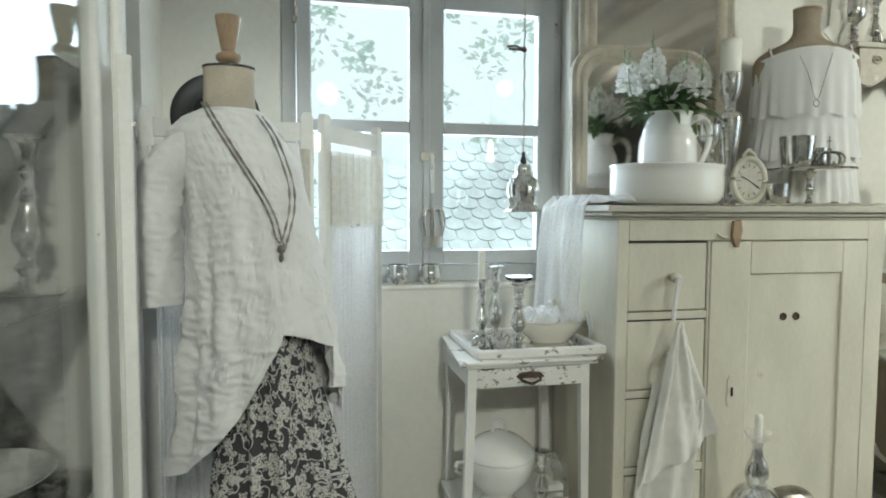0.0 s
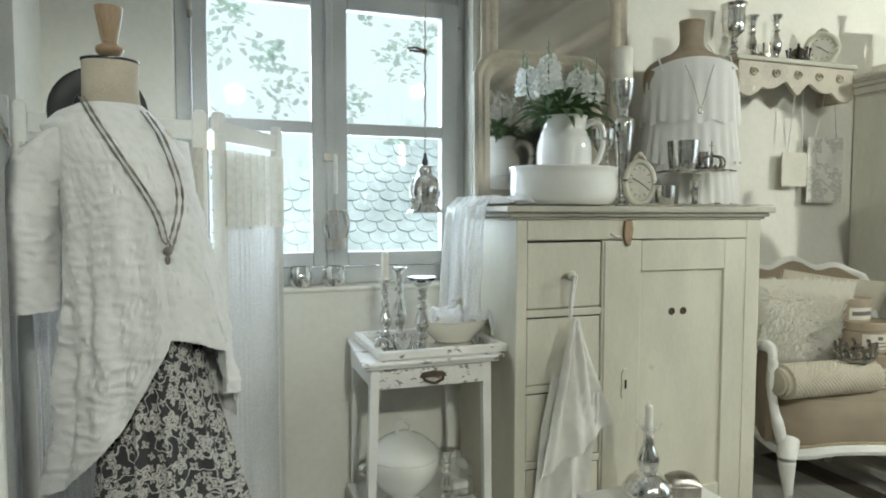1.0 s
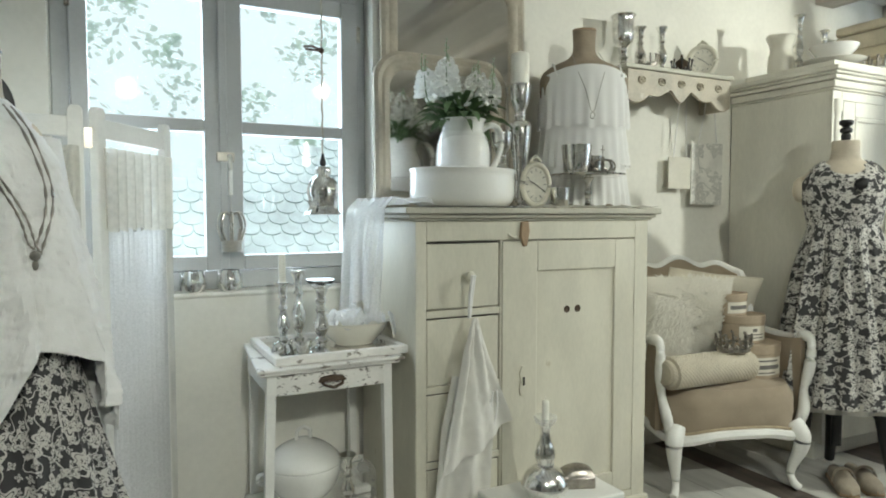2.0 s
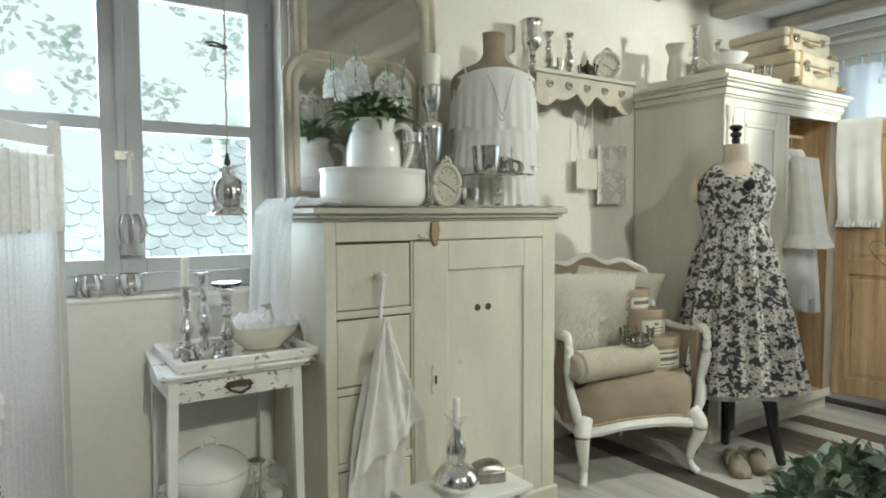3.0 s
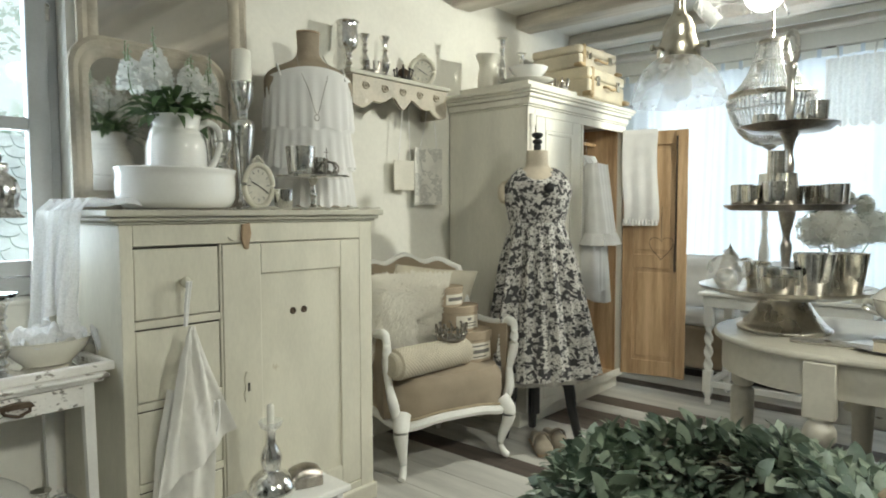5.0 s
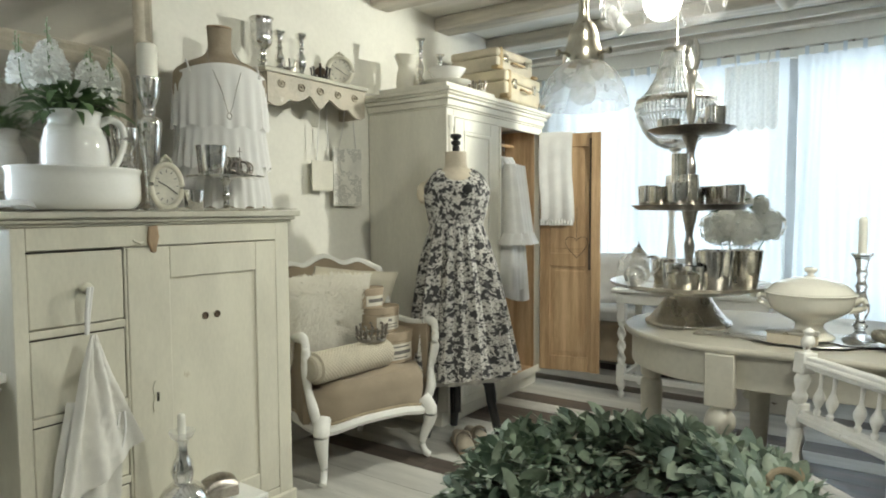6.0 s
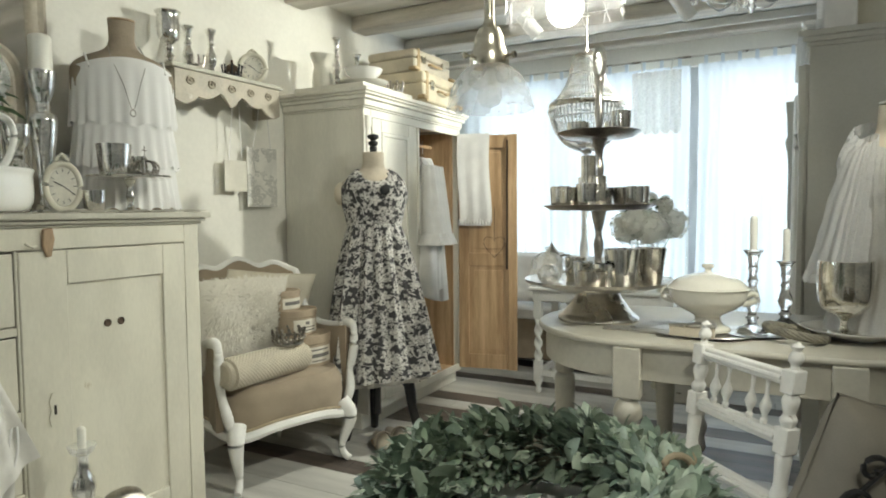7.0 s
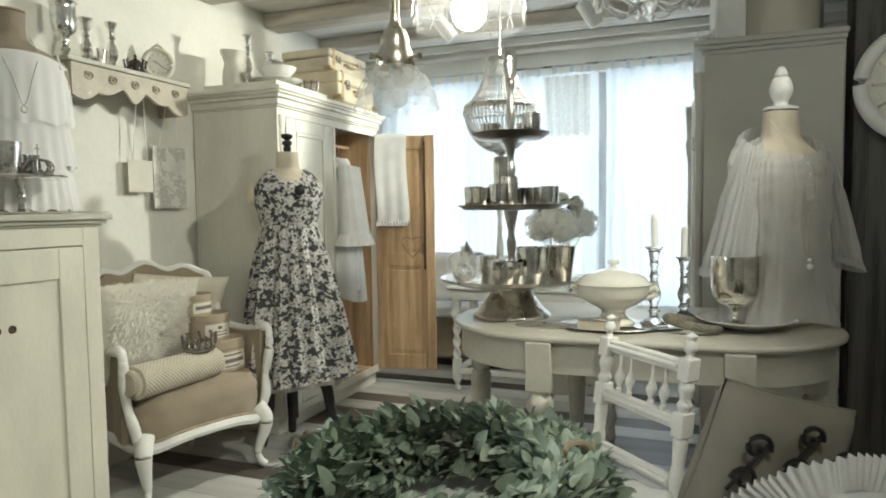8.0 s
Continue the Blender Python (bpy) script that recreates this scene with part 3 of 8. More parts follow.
# ---- cream cupboard ----
cup = thing("cupboard", pose(0, 0, 0), "cream-painted wooden cupboard with four drawers and one panelled door", "cupboard")
part("side_panel", box(0.962, 0.997, 1.9265, 2.44, 0.0725, 1.176), M_CREAM, cup, bevel=0.004)
part("side_panel", box(1.935, 1.962, 1.9265, 2.44, 0.0725, 1.176), M_CREAM, cup, bevel=0.004)
part("back_panel", box(0.9975, 1.9345, 2.42, 2.44, 0.0725, 1.176), M_CREAM, cup)
part("divider", box(1.282, 1.2885, 1.96, 2.4195, 0.0725, 1.17), M_CREAM, cup)
bm = box(0.957, 0.996, 1.906, 1.926, 0.02, 1.176)
box(1.9, 1.967, 1.906, 1.926, 0.02, 1.176, bm)
box(0.996, 1.9, 1.906, 1.926, 1.108, 1.176, bm)
box(0.996, 1.9, 1.906, 1.926, 0.02, 0.1, bm)
for z in (0.351, 0.607, 0.864):
    box(0.996, 1.281, 1.908, 1.93, z - 0.0125, z + 0.0125, bm)
box(1.281, 1.289, 1.908, 1.93, 0.1, 1.108, bm)
part("face_frame", bm, M_CREAM, cup, bevel=0.003)
part("plinth", box(0.945, 1.98, 1.893, 2.44, 0.0, 0.072), M_CREAM, cup, bevel=0.008)
for z0, z1 in ((0.105, 0.334), (0.366, 0.590), (0.622, 0.846), (0.880, 1.100)):
    dr = part("drawer", box(0.999, 1.278, 1.911, 1.95, z0, z1, box(1.01, 1.27, 1.95, 2.38, z0 + 0.01, z1 - 0.03)), M_CREAM, cup, bevel=0.004)
    part("knob", lathe(curve_profile([(0.011, 0), (0.009, 0.012), (0.017, 0.022), (0.017, 0.032), (0.008, 0.038), (0.0003, 0.039)], 4), 16), M_CREAM, dr).matrix_local = pose(1.15, 1.911, (z0 + z1) / 2, 90, 0, 0)
# the shade in the slot over each drawer is a near-black strip
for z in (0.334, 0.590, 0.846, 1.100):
    part("drawer_gap_shade", box(0.9985, 1.2785, 1.9135, 1.928, z + 0.0002, z + 0.0048), M_JOINT_SHADE, cup, "near-black strip standing in for the shade in the gap over the drawer")
# panelled door
bm = box(1.290, 1.439, 1.905, 1.926, 0.104, 1.104)
box(1.800, 1.898, 1.905, 1.926, 0.104, 1.104, bm)
box(1.439, 1.800, 1.905, 1.926, 0.994, 1.104, bm)
box(1.439, 1.800, 1.905, 1.926, 0.104, 0.19, bm)
door = part("door", bm, M_CREAM, cup, bevel=0.004)
part("door_panel", box(1.436, 1.803, 1.915, 1.924, 0.186, 0.998), M_CREAM, door)
for hx in (1.578, 1.628):
    part("peg_hole", lathe([(0.0135, 0), (0.0135, 0.002), (0.010, 0.003), (0.010, -0.004)], 16), M_RUST, door, "dark round vent hole").matrix_local = pose(hx, 1.9145, 0.846, 90, 0, 0)
part("keyhole_plate", plate([(1.366, 0.55), (1.392, 0.55), (1.397, 0.575), (1.39, 0.60), (1.396, 0.63), (1.386, 0.655), (1.372, 0.655), (1.362, 0.63), (1.368, 0.60), (1.361, 0.575)], 1.901, 1.905), M_CREAM, door, "painted-over key plate")
# no real hole: its inner shade is a near-black block on the plate
part("keyhole", box(1.376, 1.383, 1.8985, 1.901, 0.585, 0.615), M_JOINT_SHADE, door)
lt = part("turn_latch", plate([(1.362, 1.172), (1.392, 1.176), (1.398, 1.14), (1.386, 1.085), (1.371, 1.085), (1.358, 1.12)], 1.893, 1.905), M_WOODTURN, cup, "worn wooden turn latch", bevel=0.004)
part("latch_hook", tube([(1.345, 1.902, 1.12), (1.33, 1.895, 1.117), (1.318, 1.897, 1.122), (1.312, 1.903, 1.13)], 0.004), M_CREAM, cup)
for z in (0.30, 0.80):
    part("hinge", box(1.896, 1.905, 1.901, 1.906, z, z + 0.09), M_CREAM, door, bevel=0.002)
bm = box(0.908, 2.004, 1.870, 2.452, 1.200, 1.222)
box(0.925, 1.99, 1.885, 2.45, 1.186, 1.2, bm)
box(0.94, 1.979, 1.897, 2.449, 1.1762, 1.186, bm)
part("top", bm, M_TAUPE, cup, "taupe-painted moulded top", bevel=0.006)

# ---- ivory armoire with one pine door open ----
arm = thing("armoire", pose(0, 0, 0), "ivory-painted old armoire with its pine-backed door open", "armoire")
AX0, AX1, AY0, AY1 = 3.097, 4.262, 1.904, 2.452
for x in (AX0, AX1 - 0.03):
    part("side_panel", box(x, x + 0.03, AY0, AY1, 0.09, 1.78), M_ARMOIRE, arm, bevel=0.003)
part("back_panel", box(AX0 + 0.03, AX1 - 0.03, AY1 - 0.02, AY1, 0.09, 1.78), M_PINE, arm, "bare pine lining")
part("bottom_board", box(AX0 + 0.03, AX1 - 0.03, AY0 + 0.02, AY1 - 0.021, 0.09, 0.12), M_PINE, arm)
part("side_lining", box(AX1 - 0.042, AX1 - 0.0305, AY0 + 0.03, AY1 - 0.021, 0.1205, 1.76), M_PINE, arm)
bm = box(AX0 - 0.004, AX0 + 0.065, AY0 - 0.012, AY0, 0.09, 1.78)
box(AX1 - 0.035, AX1 + 0.002, AY0 - 0.012, AY0, 0.09, 1.78, bm)
box(AX0 + 0.065, AX1 - 0.035, AY0 - 0.012, AY0, 1.735, 1.78, bm)
box(AX0 + 0.065, AX1 - 0.035, AY0 - 0.012, AY0, 0.09, 0.14, bm)
part("face_frame", bm, M_ARMOIRE, arm, bevel=0.004)
part("pilaster", lathe(curve_profile([(0.02, 0.14), (0.02, 1.2), (0.024, 1.6), (0.02, 1.66), (0.028, 1.69), (0.028, 1.74)], 3), 14, (AX0 + 0.035, AY0 - 0.012, 0), sy=0.6), M_ARMOIRE, arm)
bm = B()
for i, (z0, z1, o) in enumerate(((1.780, 1.792, 0.008), (1.792, 1.828, 0.014), (1.828, 1.850, 0.028), (1.850, 1.864, 0.040), (1.864, 1.887, 0.050))):
    box(AX0 - o, AX1 + o, AY0 - 0.012 - o, AY1, z0, z1, bm)
part("cornice", bm, M_ARMOIRE, arm, "stepped moulded cornice with chipped paint", bevel=0.006)
part("plinth", box(AX0 - 0.004, AX1 + 0.004, AY0 + 0.03, AY1, 0.0, 0.09), M_ARMOIRE, arm, bevel=0.006)
# closed left door
bm = box(3.164, 3.255, AY0 - 0.02, AY0 - 0.0125, 0.142, 1.733)
box(3.550, 3.650, AY0 - 0.02, AY0 - 0.0125, 0.142, 1.733, bm)
for z0, z1 in ((1.662, 1.733), (0.84, 0.93), (0.142, 0.24)):
    box(3.255, 3.550, AY0 - 0.02, AY0 - 0.0125, z0, z1, bm)
ld = part("door", bm, M_ARMOIRE, arm, "closed ivory-painted door", bevel=0.004)
for z0, z1 in ((0.93, 1.662), (0.24, 0.84)):
    part("door_panel", box(3.25, 3.555, AY0 - 0.0145, AY0 - 0.006, z0 - 0.005, z1 + 0.005), M_ARMOIRE, ld)
    bm = box(3.255, 3.550, AY0 - 0.024, AY0 - 0.0145, z1 - 0.022, z1)
    box(3.255, 3.277, AY0 - 0.024, AY0 - 0.0145, z0, z1, bm)
    box(3.528, 3.550, AY0 - 0.024, AY0 - 0.0145, z0, z1, bm)
    part("door_moulding", bm, M_ARMOIRE, ld, bevel=0.006)
part("door_stile", box(3.652, 3.680, AY0 - 0.024, AY0 - 0.0125, 0.142, 1.733), M_ARMOIRE, arm, bevel=0.006)
# open right door: hinged at the front corner, swung towards the room; its bare inner side shows
dw = part("open_door", box(-0.014, 0.010, -0.072, 0.0, 0, 1.62, box(-0.014, 0.010, -0.405, -0.335, 0, 1.62, box(-0.014, 0.010, -0.335, -0.072, 1.53, 1.62, box(-0.014, 0.010, -0.335, -0.072, 0.72, 0.81, box(-0.014, 0.010, -0.335, -0.072, 0, 0.10))))), M_PINE, arm, "open door, bare honey pine on its inner side", bevel=0.003)
dw.matrix_local = pose(4.234, 1.888, 0.115, 0, 0, 12)
for z0, z1 in ((0.10, 0.72), (0.81, 1.53)):
    part("door_panel", box(-0.004, 0.004, -0.34, -0.067, z0 - 0.004, z1 + 0.004), M_PINE, dw)
    part("panel_field", box(-0.009, -0.0045, -0.31, -0.097, z0 + 0.03, z1 - 0.03), M_PINE, dw, bevel=0.004)
part("meeting_rail", box(-0.030, -0.0145, -0.415, -0.352, 0.0, 1.62), M_PINE, dw, bevel=0.004)
part("bolt", tube([(-0.022, -0.345, 0.72), (-0.022, -0.345, 1.58)], 0.006, bm=box(-0.028, -0.0145, -0.352, -0.335, 0.70, 0.88)), M_RUST, dw, "old iron bolt")

# ---- side table ----
st = thing("side_table", pose(0, 0, 0), "small shabby white side table with chipped drawer front", "side table")
bm = slab([(0.452, 1.94), (0.936, 1.945), (0.93, 2.40), (0.49, 2.40)], 0.716, 0.728)
part("tabletop", bm, M_CHIPPED, st, "white top with worn edges", bevel=0.004)
part("top_moulding", slab([(0.464, 1.952), (0.922, 1.957), (0.92, 2.392), (0.50, 2.392)], 0.7045, 0.7155), M_CHIPPED, st, bevel=0.003)
for lx, ly, dx in ((0.500, 1.980, -0.02), (0.880, 1.980, 0.012), (0.518, 2.36, -0.01), (0.884, 2.36, 0.01)):
    def legf(u, v, lx=lx, ly=ly, dx=dx):
        a = (u + 0.125) * 6.2832
        w = 0.021 - 0.004 * (1 - v)
        return (lx + dx * (1 - v) + w * 0.707 * math.copysign(min(1, abs(math.cos(a)) * 1.41), math.cos(a)), ly + w * 0.707 * math.copysign(min(1, abs(math.sin(a)) * 1.41), math.sin(a)), 0.704 * v)
    part("leg", surf(legf, 8, 10, wrap=True), M_WHITE, st)
bm = box(0.508, 0.868, 2.345, 2.365, 0.635, 0.7045)
box(0.495, 0.512, 2.0, 2.35, 0.635, 0.7045, bm)
box(0.868, 0.884, 2.0, 2.35, 0.635, 0.7045, bm)
part("apron", bm, M_WHITE, st)
dr = part("drawer", box(0.510, 0.870, 1.966, 1.99, 0.637, 0.700), M_FLAKED, st, "drawer front with heavily chipped white paint", bevel=0.003)
part("handle", tube([(0.655, 1.966, 0.672), (0.66, 1.948, 0.662), (0.69, 1.942, 0.652), (0.72, 1.948, 0.662), (0.725, 1.966, 0.672)], 0.005, bm=plate([(0.645, 0.67), (0.655, 0.684), (0.69, 0.688), (0.725, 0.684), (0.735, 0.67)], 1.95, 1.966)), M_RUST, dr, "dark iron bow handle")
part("shelf", box(0.478, 0.895, 1.97, 2.36, 0.165, 0.183), M_WHITE, st, bevel=0.004)

# ---- bergere armchair ----
ac = thing("armchair", pose(2.492, 2.035, 0, 0, 0, -18), "white carved armchair with jute burlap upholstery", "armchair")
# local: front towards -y
HW, FD, BD = 0.325, -0.215, 0.31


def cabriole(x, y, sx):
    pts = curve_profile([(x - sx * 0.004, y + 0.006, 0.300), (x + sx * 0.020, y - 0.026, 0.245), (x + sx * 0.018, y - 0.024, 0.19), (x + sx * 0.002, y - 0.004, 0.12), (x - sx * 0.006, y + 0.004, 0.07), (x + sx * 0.004, y - 0.010, 0.03), (x + sx * 0.020, y - 0.028, 0.014)], 6)
    return tube(pts, 0.040, 14, taper=lambda k: 0.98 - 0.60 * (3 * min(1, k * 1.3) ** 2 - 2 * min(1, k * 1.3) ** 3) + 0.06 * math.sin(max(0, k - 0.75) * 12.6))


for lx, ly, s in ((-0.275, FD + 0.02, -1), (0.275, FD + 0.02, 1)):
    part("leg", cabriole(lx, ly, s), M_WHITE, ac, "white cabriole leg")
for lx, s in ((-0.22, -1), (0.22, 1)):
    part("leg", tube([(lx, BD - 0.03, 0.3), (lx, BD - 0.02, 0.15), (lx, BD + 0.03, 0.0)], 0.024, 10, taper=lambda k: 1 - 0.4 * k), M_WHITE, ac)


def seat_rail(k):
    """Plan of the seat: a bowed front, straight flanks and a round back; k from 0 to 1 once round."""
    a = k * 6.2832
    c, s = math.cos(a), math.sin(a)
    e = 0.55
    return (HW * math.copysign(abs(c) ** e, c), 0.05 + (0.285 if s > 0 else 0.285 + 0.02 * (1 - c * c)) * math.copysign(abs(s) ** e, s))


railpts = []
for i in range(64):
    px, py = seat_rail(i / 64)
    railpts.append((px, py, 0.262 + 0.018 * math.cos(4 * (i / 64) * 6.2832)))
part("seat_rail", tube(railpts, 0.023, 8, closed=True), M_WHITE, ac, "white carved serpentine rail")


def cush(u, v):
    px, py = seat_rail(u)
    r = [(1.0, 0.27), (1.03, 0.34), (1.02, 0.42), (0.94, 0.462), (0.6, 0.48), (0.0, 0.487)]
    k = min(4.999, v * 5)
    i = int(k)
    w = k - i
    q = r[i][0] * (1 - w) + r[i + 1][0] * w
    z = r[i][1] * (1 - w) + r[i + 1][1] * w
    return (px * q * 0.985, 0.05 + (py - 0.05) * q * 0.97, z + 0.006 * wob(px * q, py * q, z, 9))


part("seat", surf(cush, 56, 15, wrap=True), M_JUTE, ac, "plump burlap seat cushion")
part("braid", tube([(1.004 * seat_rail(k / 90)[0], 0.05 + 1.004 * (seat_rail(k / 90)[1] - 0.05), 0.290 + 0.016 * math.cos(4 * (k / 90) * 6.2832)) for k in range(90)], 0.007, 6, closed=True, taper=lambda q: 0.7 + 0.5 * abs(math.sin(q * 280))), M_TWINE, ac, "twisted braid above the rail")
# wrap-round back and arms: one upholstered shell with a white show-wood rim
def shell(u):
    """Plan and height of the wrap-round back, u from 0 at one arm's front to 1 at the other's."""
    k = abs(2 * u - 1)
    s = 1 if u < 0.5 else -1
    if k > 0.52:
        w = (k - 0.52) / 0.48
        x, y, h = s * (0.285 + 0.065 * w), 0.20 - 0.36 * w, 0.655 + 0.012 * math.cos(w * 5)
        if w < 0.22:
            h = 0.655 + 0.26 * (1 - w / 0.22) ** 1.6
    else:
        a = (k / 0.52)
        x = s * 0.285 * min(1.0, a * 1.04) ** 0.9
        y = 0.305 - 0.105 * a ** 5
        h = 0.915 + 0.045 * (1 - a) + 0.014 * math.cos(a * 9.4)
    return x, y + 0.05 * max(0, h - 0.6), h


def shellf(u, v):
    x, y, h = shell(u)
    z = 0.28 + (h - 0.28) * v
    return (x, y - 0.05 * max(0.0, math.sin(math.pi * u)) * (1 - v) * 0.5, z)


part("back_upholstery", surf(shellf, 60, 10, thick=0.03), M_JUTE, ac, "burlap-covered wrap-round back")
part("back_rim", tube([(p[0], p[1], p[2] + 0.005) for p in (shell(i / 60) for i in range(61))], 0.019, 8), M_WHITE, ac, "white scrolled show-wood rim")
for s in (-1, 1):
    u = 0.0 if s > 0 else 1.0
    x, y, h = shell(u)
    part("arm_post", tube(curve_profile([(x, y + 0.05, h + 0.004), (x, y, h + 0.008), (x, y - 0.035, h - 0.012), (x * 0.99, y - 0.035, 0.54), (x * 0.95, y - 0.02, 0.44), (x * 0.91, y - 0.04, 0.35), (x * 0.84, FD + 0.03, 0.265)], 5), 0.021, 10, taper=lambda k: 0.85 + 0.3 * math.sin(k * 9.4) ** 2), M_WHITE, ac, "white scrolled arm support")

# ---- oval dining table ----
TX, TY, TR, TL = 2.765, 0.045, 0.425, 0.290
tab = thing("dining_table", pose(TX, TY, 0), "greige-painted oval dining table with turned legs", "table")


def stadium(r, l, n=20):
    pts = [(r * math.cos(a), l + r * math.sin(a)) for a in (math.pi * i / n for i in range(n + 1))]
    return pts + [(r * math.cos(a), -l + r * math.sin(a)) for a in (math.pi + math.pi * i / n for i in range(n + 1))]


M_TABLE = mat("greige_table_paint", (0.52, 0.49, 0.41), 0.42, var=0.1, scale=4, fine=50, bump=0.15, wear=((0.36, 0.31, 0.24), 0.1, 10))
part("tabletop", slab(stadium(TR, TL), 0.758, 0.78), M_TABLE, tab, bevel=0.008)
part("apron", slab(stadium(TR - 0.03, TL), 0.645, 0.757), M_TABLE, tab, bevel=0.003)
for sx in (-1, 1):
    for cy in (-0.350, 0.285):
        cx = sx * (TR - 0.03)
        blk = part("leg_block", box(cx - 0.034, cx + 0.034, cy - 0.045, cy + 0.045, 0.585, 0.7575), M_TABLE, tab, bevel=0.004)
        part("leg", lathe(curve_profile([(0.036, 0.585), (0.03, 0.575), (0.045, 0.55), (0.047, 0.52), (0.03, 0.495), (0.036, 0.485), (0.042, 0.47), (0.036, 0.3), (0.028, 0.12), (0.034, 0.09), (0.022, 0.05), (0.02, 0.0)], 4), 20, (cx, cy, 0)), M_TABLE, tab)
for cy in (-TL - TR + 0.09, TL + TR - 0.09):
    part("leg", lathe(curve_profile([(0.042, 0.645), (0.04, 0.56), (0.03, 0.545), (0.042, 0.52), (0.040, 0.4), (0.034, 0.15), (0.028, 0.0)], 4), 18, (0, cy, 0)), M_TABLE, tab)

# ---- grey wardrobe on the south side ----
gw = thing("wardrobe", pose(0, 0, 0), "grey-green painted wardrobe with carved mirror door", "wardrobe")
part("carcass", box(3.56, 4.72, -0.80, -0.215, 0.0, 1.94), M_GREY, gw, bevel=0.004)
bm = B()
for z0, z1, o in ((1.94, 1.962, 0.012), (1.962, 1.985, 0.03), (1.985, 2.012, 0.048)):
    box(3.56 - o * 0.4, 4.72 + o, -0.80 - o * 0.3, -0.215 + o, z0, z1, bm)
part("cornice", bm, M_GREY, gw, bevel=0.006)
dr = part("door", box(3.64, 4.64, -0.2148, -0.19, 0.2, 1.88), M_GREY, gw, bevel=0.004)
part("mirror", plate([(3.74, 0.5)] + [(3.74 + 0.42 + 0.42 * math.cos(a), 1.50 + 0.28 * math.sin(a)) for a in (math.pi - math.pi * i / 12 for i in range(13))] + [(4.58, 0.5)], -0.189, -0.184), M_MIRROR, dr)
part("carved_moulding", tube([(3.73, -0.18, 0.5)] + [(4.16 - 0.43 * math.cos(math.pi * i / 14), -0.18, 1.50 + 0.30 * math.sin(math.pi * i / 14)) for i in range(15)] + [(4.59, -0.18, 0.5)], 0.018), M_WHITE, dr)
part("pilaster", lathe([(0.03, 0.25), (0.03, 1.5), (0.04, 1.55), (0.035, 1.6), (0.045, 1.8), (0.05, 1.86)], 14, (3.60, -0.20, 0), sy=0.7, wave=lambda a, k: 1 + 0.06 * math.cos(8 * a)), M_GREY, gw)
part("pilaster", lathe([(0.03, 0.25), (0.03, 1.5), (0.05, 1.62), (0.035, 1.66), (0.045, 1.8), (0.05, 1.86)], 14, (4.68, -0.17, 0), wave=lambda a, k: 1 + 0.06 * math.cos(8 * a)), M_GREY, gw)
structure("wall_panel", box(3.60, 3.70, YS + 0.002, -0.83, 0, ZC - 0.1), M_DARKWOOD, "dark weathered timber partition", "wall", 0.004)
wp = bpy.data.objects["wall_panel"]
for i in range(11):
    part("plank", box(3.575, 3.599, YS + 0.004 + 0.16 * i, YS + 0.158 + 0.16 * i, 0, ZC - 0.1), M_DARKWOOD, wp)

# ---- vitrine ----
vt = thing("vitrine", pose(0, 0, 0), "ivory-framed glass display cabinet", "display cabinet")
part("corner_post", box(-0.40, -0.365, 1.40, 1.465, 0.0, 2.2, box(-0.41, -0.375, 1.31, 1.40, 0, 2.2)), M_WHITE, vt, bevel=0.008)
part("bead", lathe([(0.012, 0.05), (0.012, 2.15)], 10, (-0.366, 1.395, 0)), M_WHITE, vt)
part("corner_post", box(-0.41, -0.375, 0.30, 0.40, 0, 2.2), M_WHITE, vt, bevel=0.006)
for z0, z1 in ((2.08, 2.2), (0.0, 0.25)):
    part("side_rail", box(-0.405, -0.38, 0.40, 1.31, z0, z1), M_WHITE, vt, bevel=0.004)
part("back_panel", box(-0.77, -0.75, 0.30, 1.465, 0.0, 2.2, box(-0.75, -0.40, 0.32, 1.445, 0.02, 0.05, box(-0.75, -0.40, 0.32, 1.445, 2.19, 2.2))), M_GREY, vt)
part("end_panel", box(-0.745, -0.4105, 1.443, 1.463, 0.0525, 2.185), M_GREY, vt)
for y in (0.315,):
    p = part("pane", box(-0.745, -0.415, y, y + 0.004, 0.06, 2.18), M_GLASS, vt)
    p.visible_shadow = False
p = part("pane", box(-0.392, -0.388, 0.40, 1.31, 0.25, 2.08), M_VITRINE, vt, "slightly reflecting door glass")
p.visible_shadow = False
for z in (0.68, 1.052, 1.46):
    part("shelf", box(-0.745, -0.41, 0.33, 1.435, z - 0.006, z), M_GLASS, vt, "thin glass shelf")

# ---- shared kinds of things ----
def merged(name, pieces, m, label, category, group=""):
    """One mesh out of several bmeshes, each with its own material."""
    me = bpy.data.meshes.new(name)
    tot = B()
    for i, (bm, material) in enumerate(pieces):
        me.materials.append(material)
        for f in bm.faces:
            f.material_index = i
        tmp = bpy.data.meshes.new("tmp")
        bm.to_mesh(tmp)
        bm.free()
        tot.from_mesh(tmp)
        bpy.data.meshes.remove(tmp)
    tot.normal_update()
    tot.to_mesh(me)
    tot.free()
    me.shade_smooth()
    me.set_sharp_from_angle(angle=radians(40))
    ob = new(name, me)
    ob.matrix_world = m
    return tagged(ob, label, category, group)


def candle_bm(r, h, z):
    return lathe([(r, z), (r, z + h * 0.9), (r * 0.9, z + h * 0.95), (r * 0.45, z + h), (0.0008, z + h * 0.97), (0.0008, z + h + 0.012), (0.0003, z + h + 0.013)], 14)


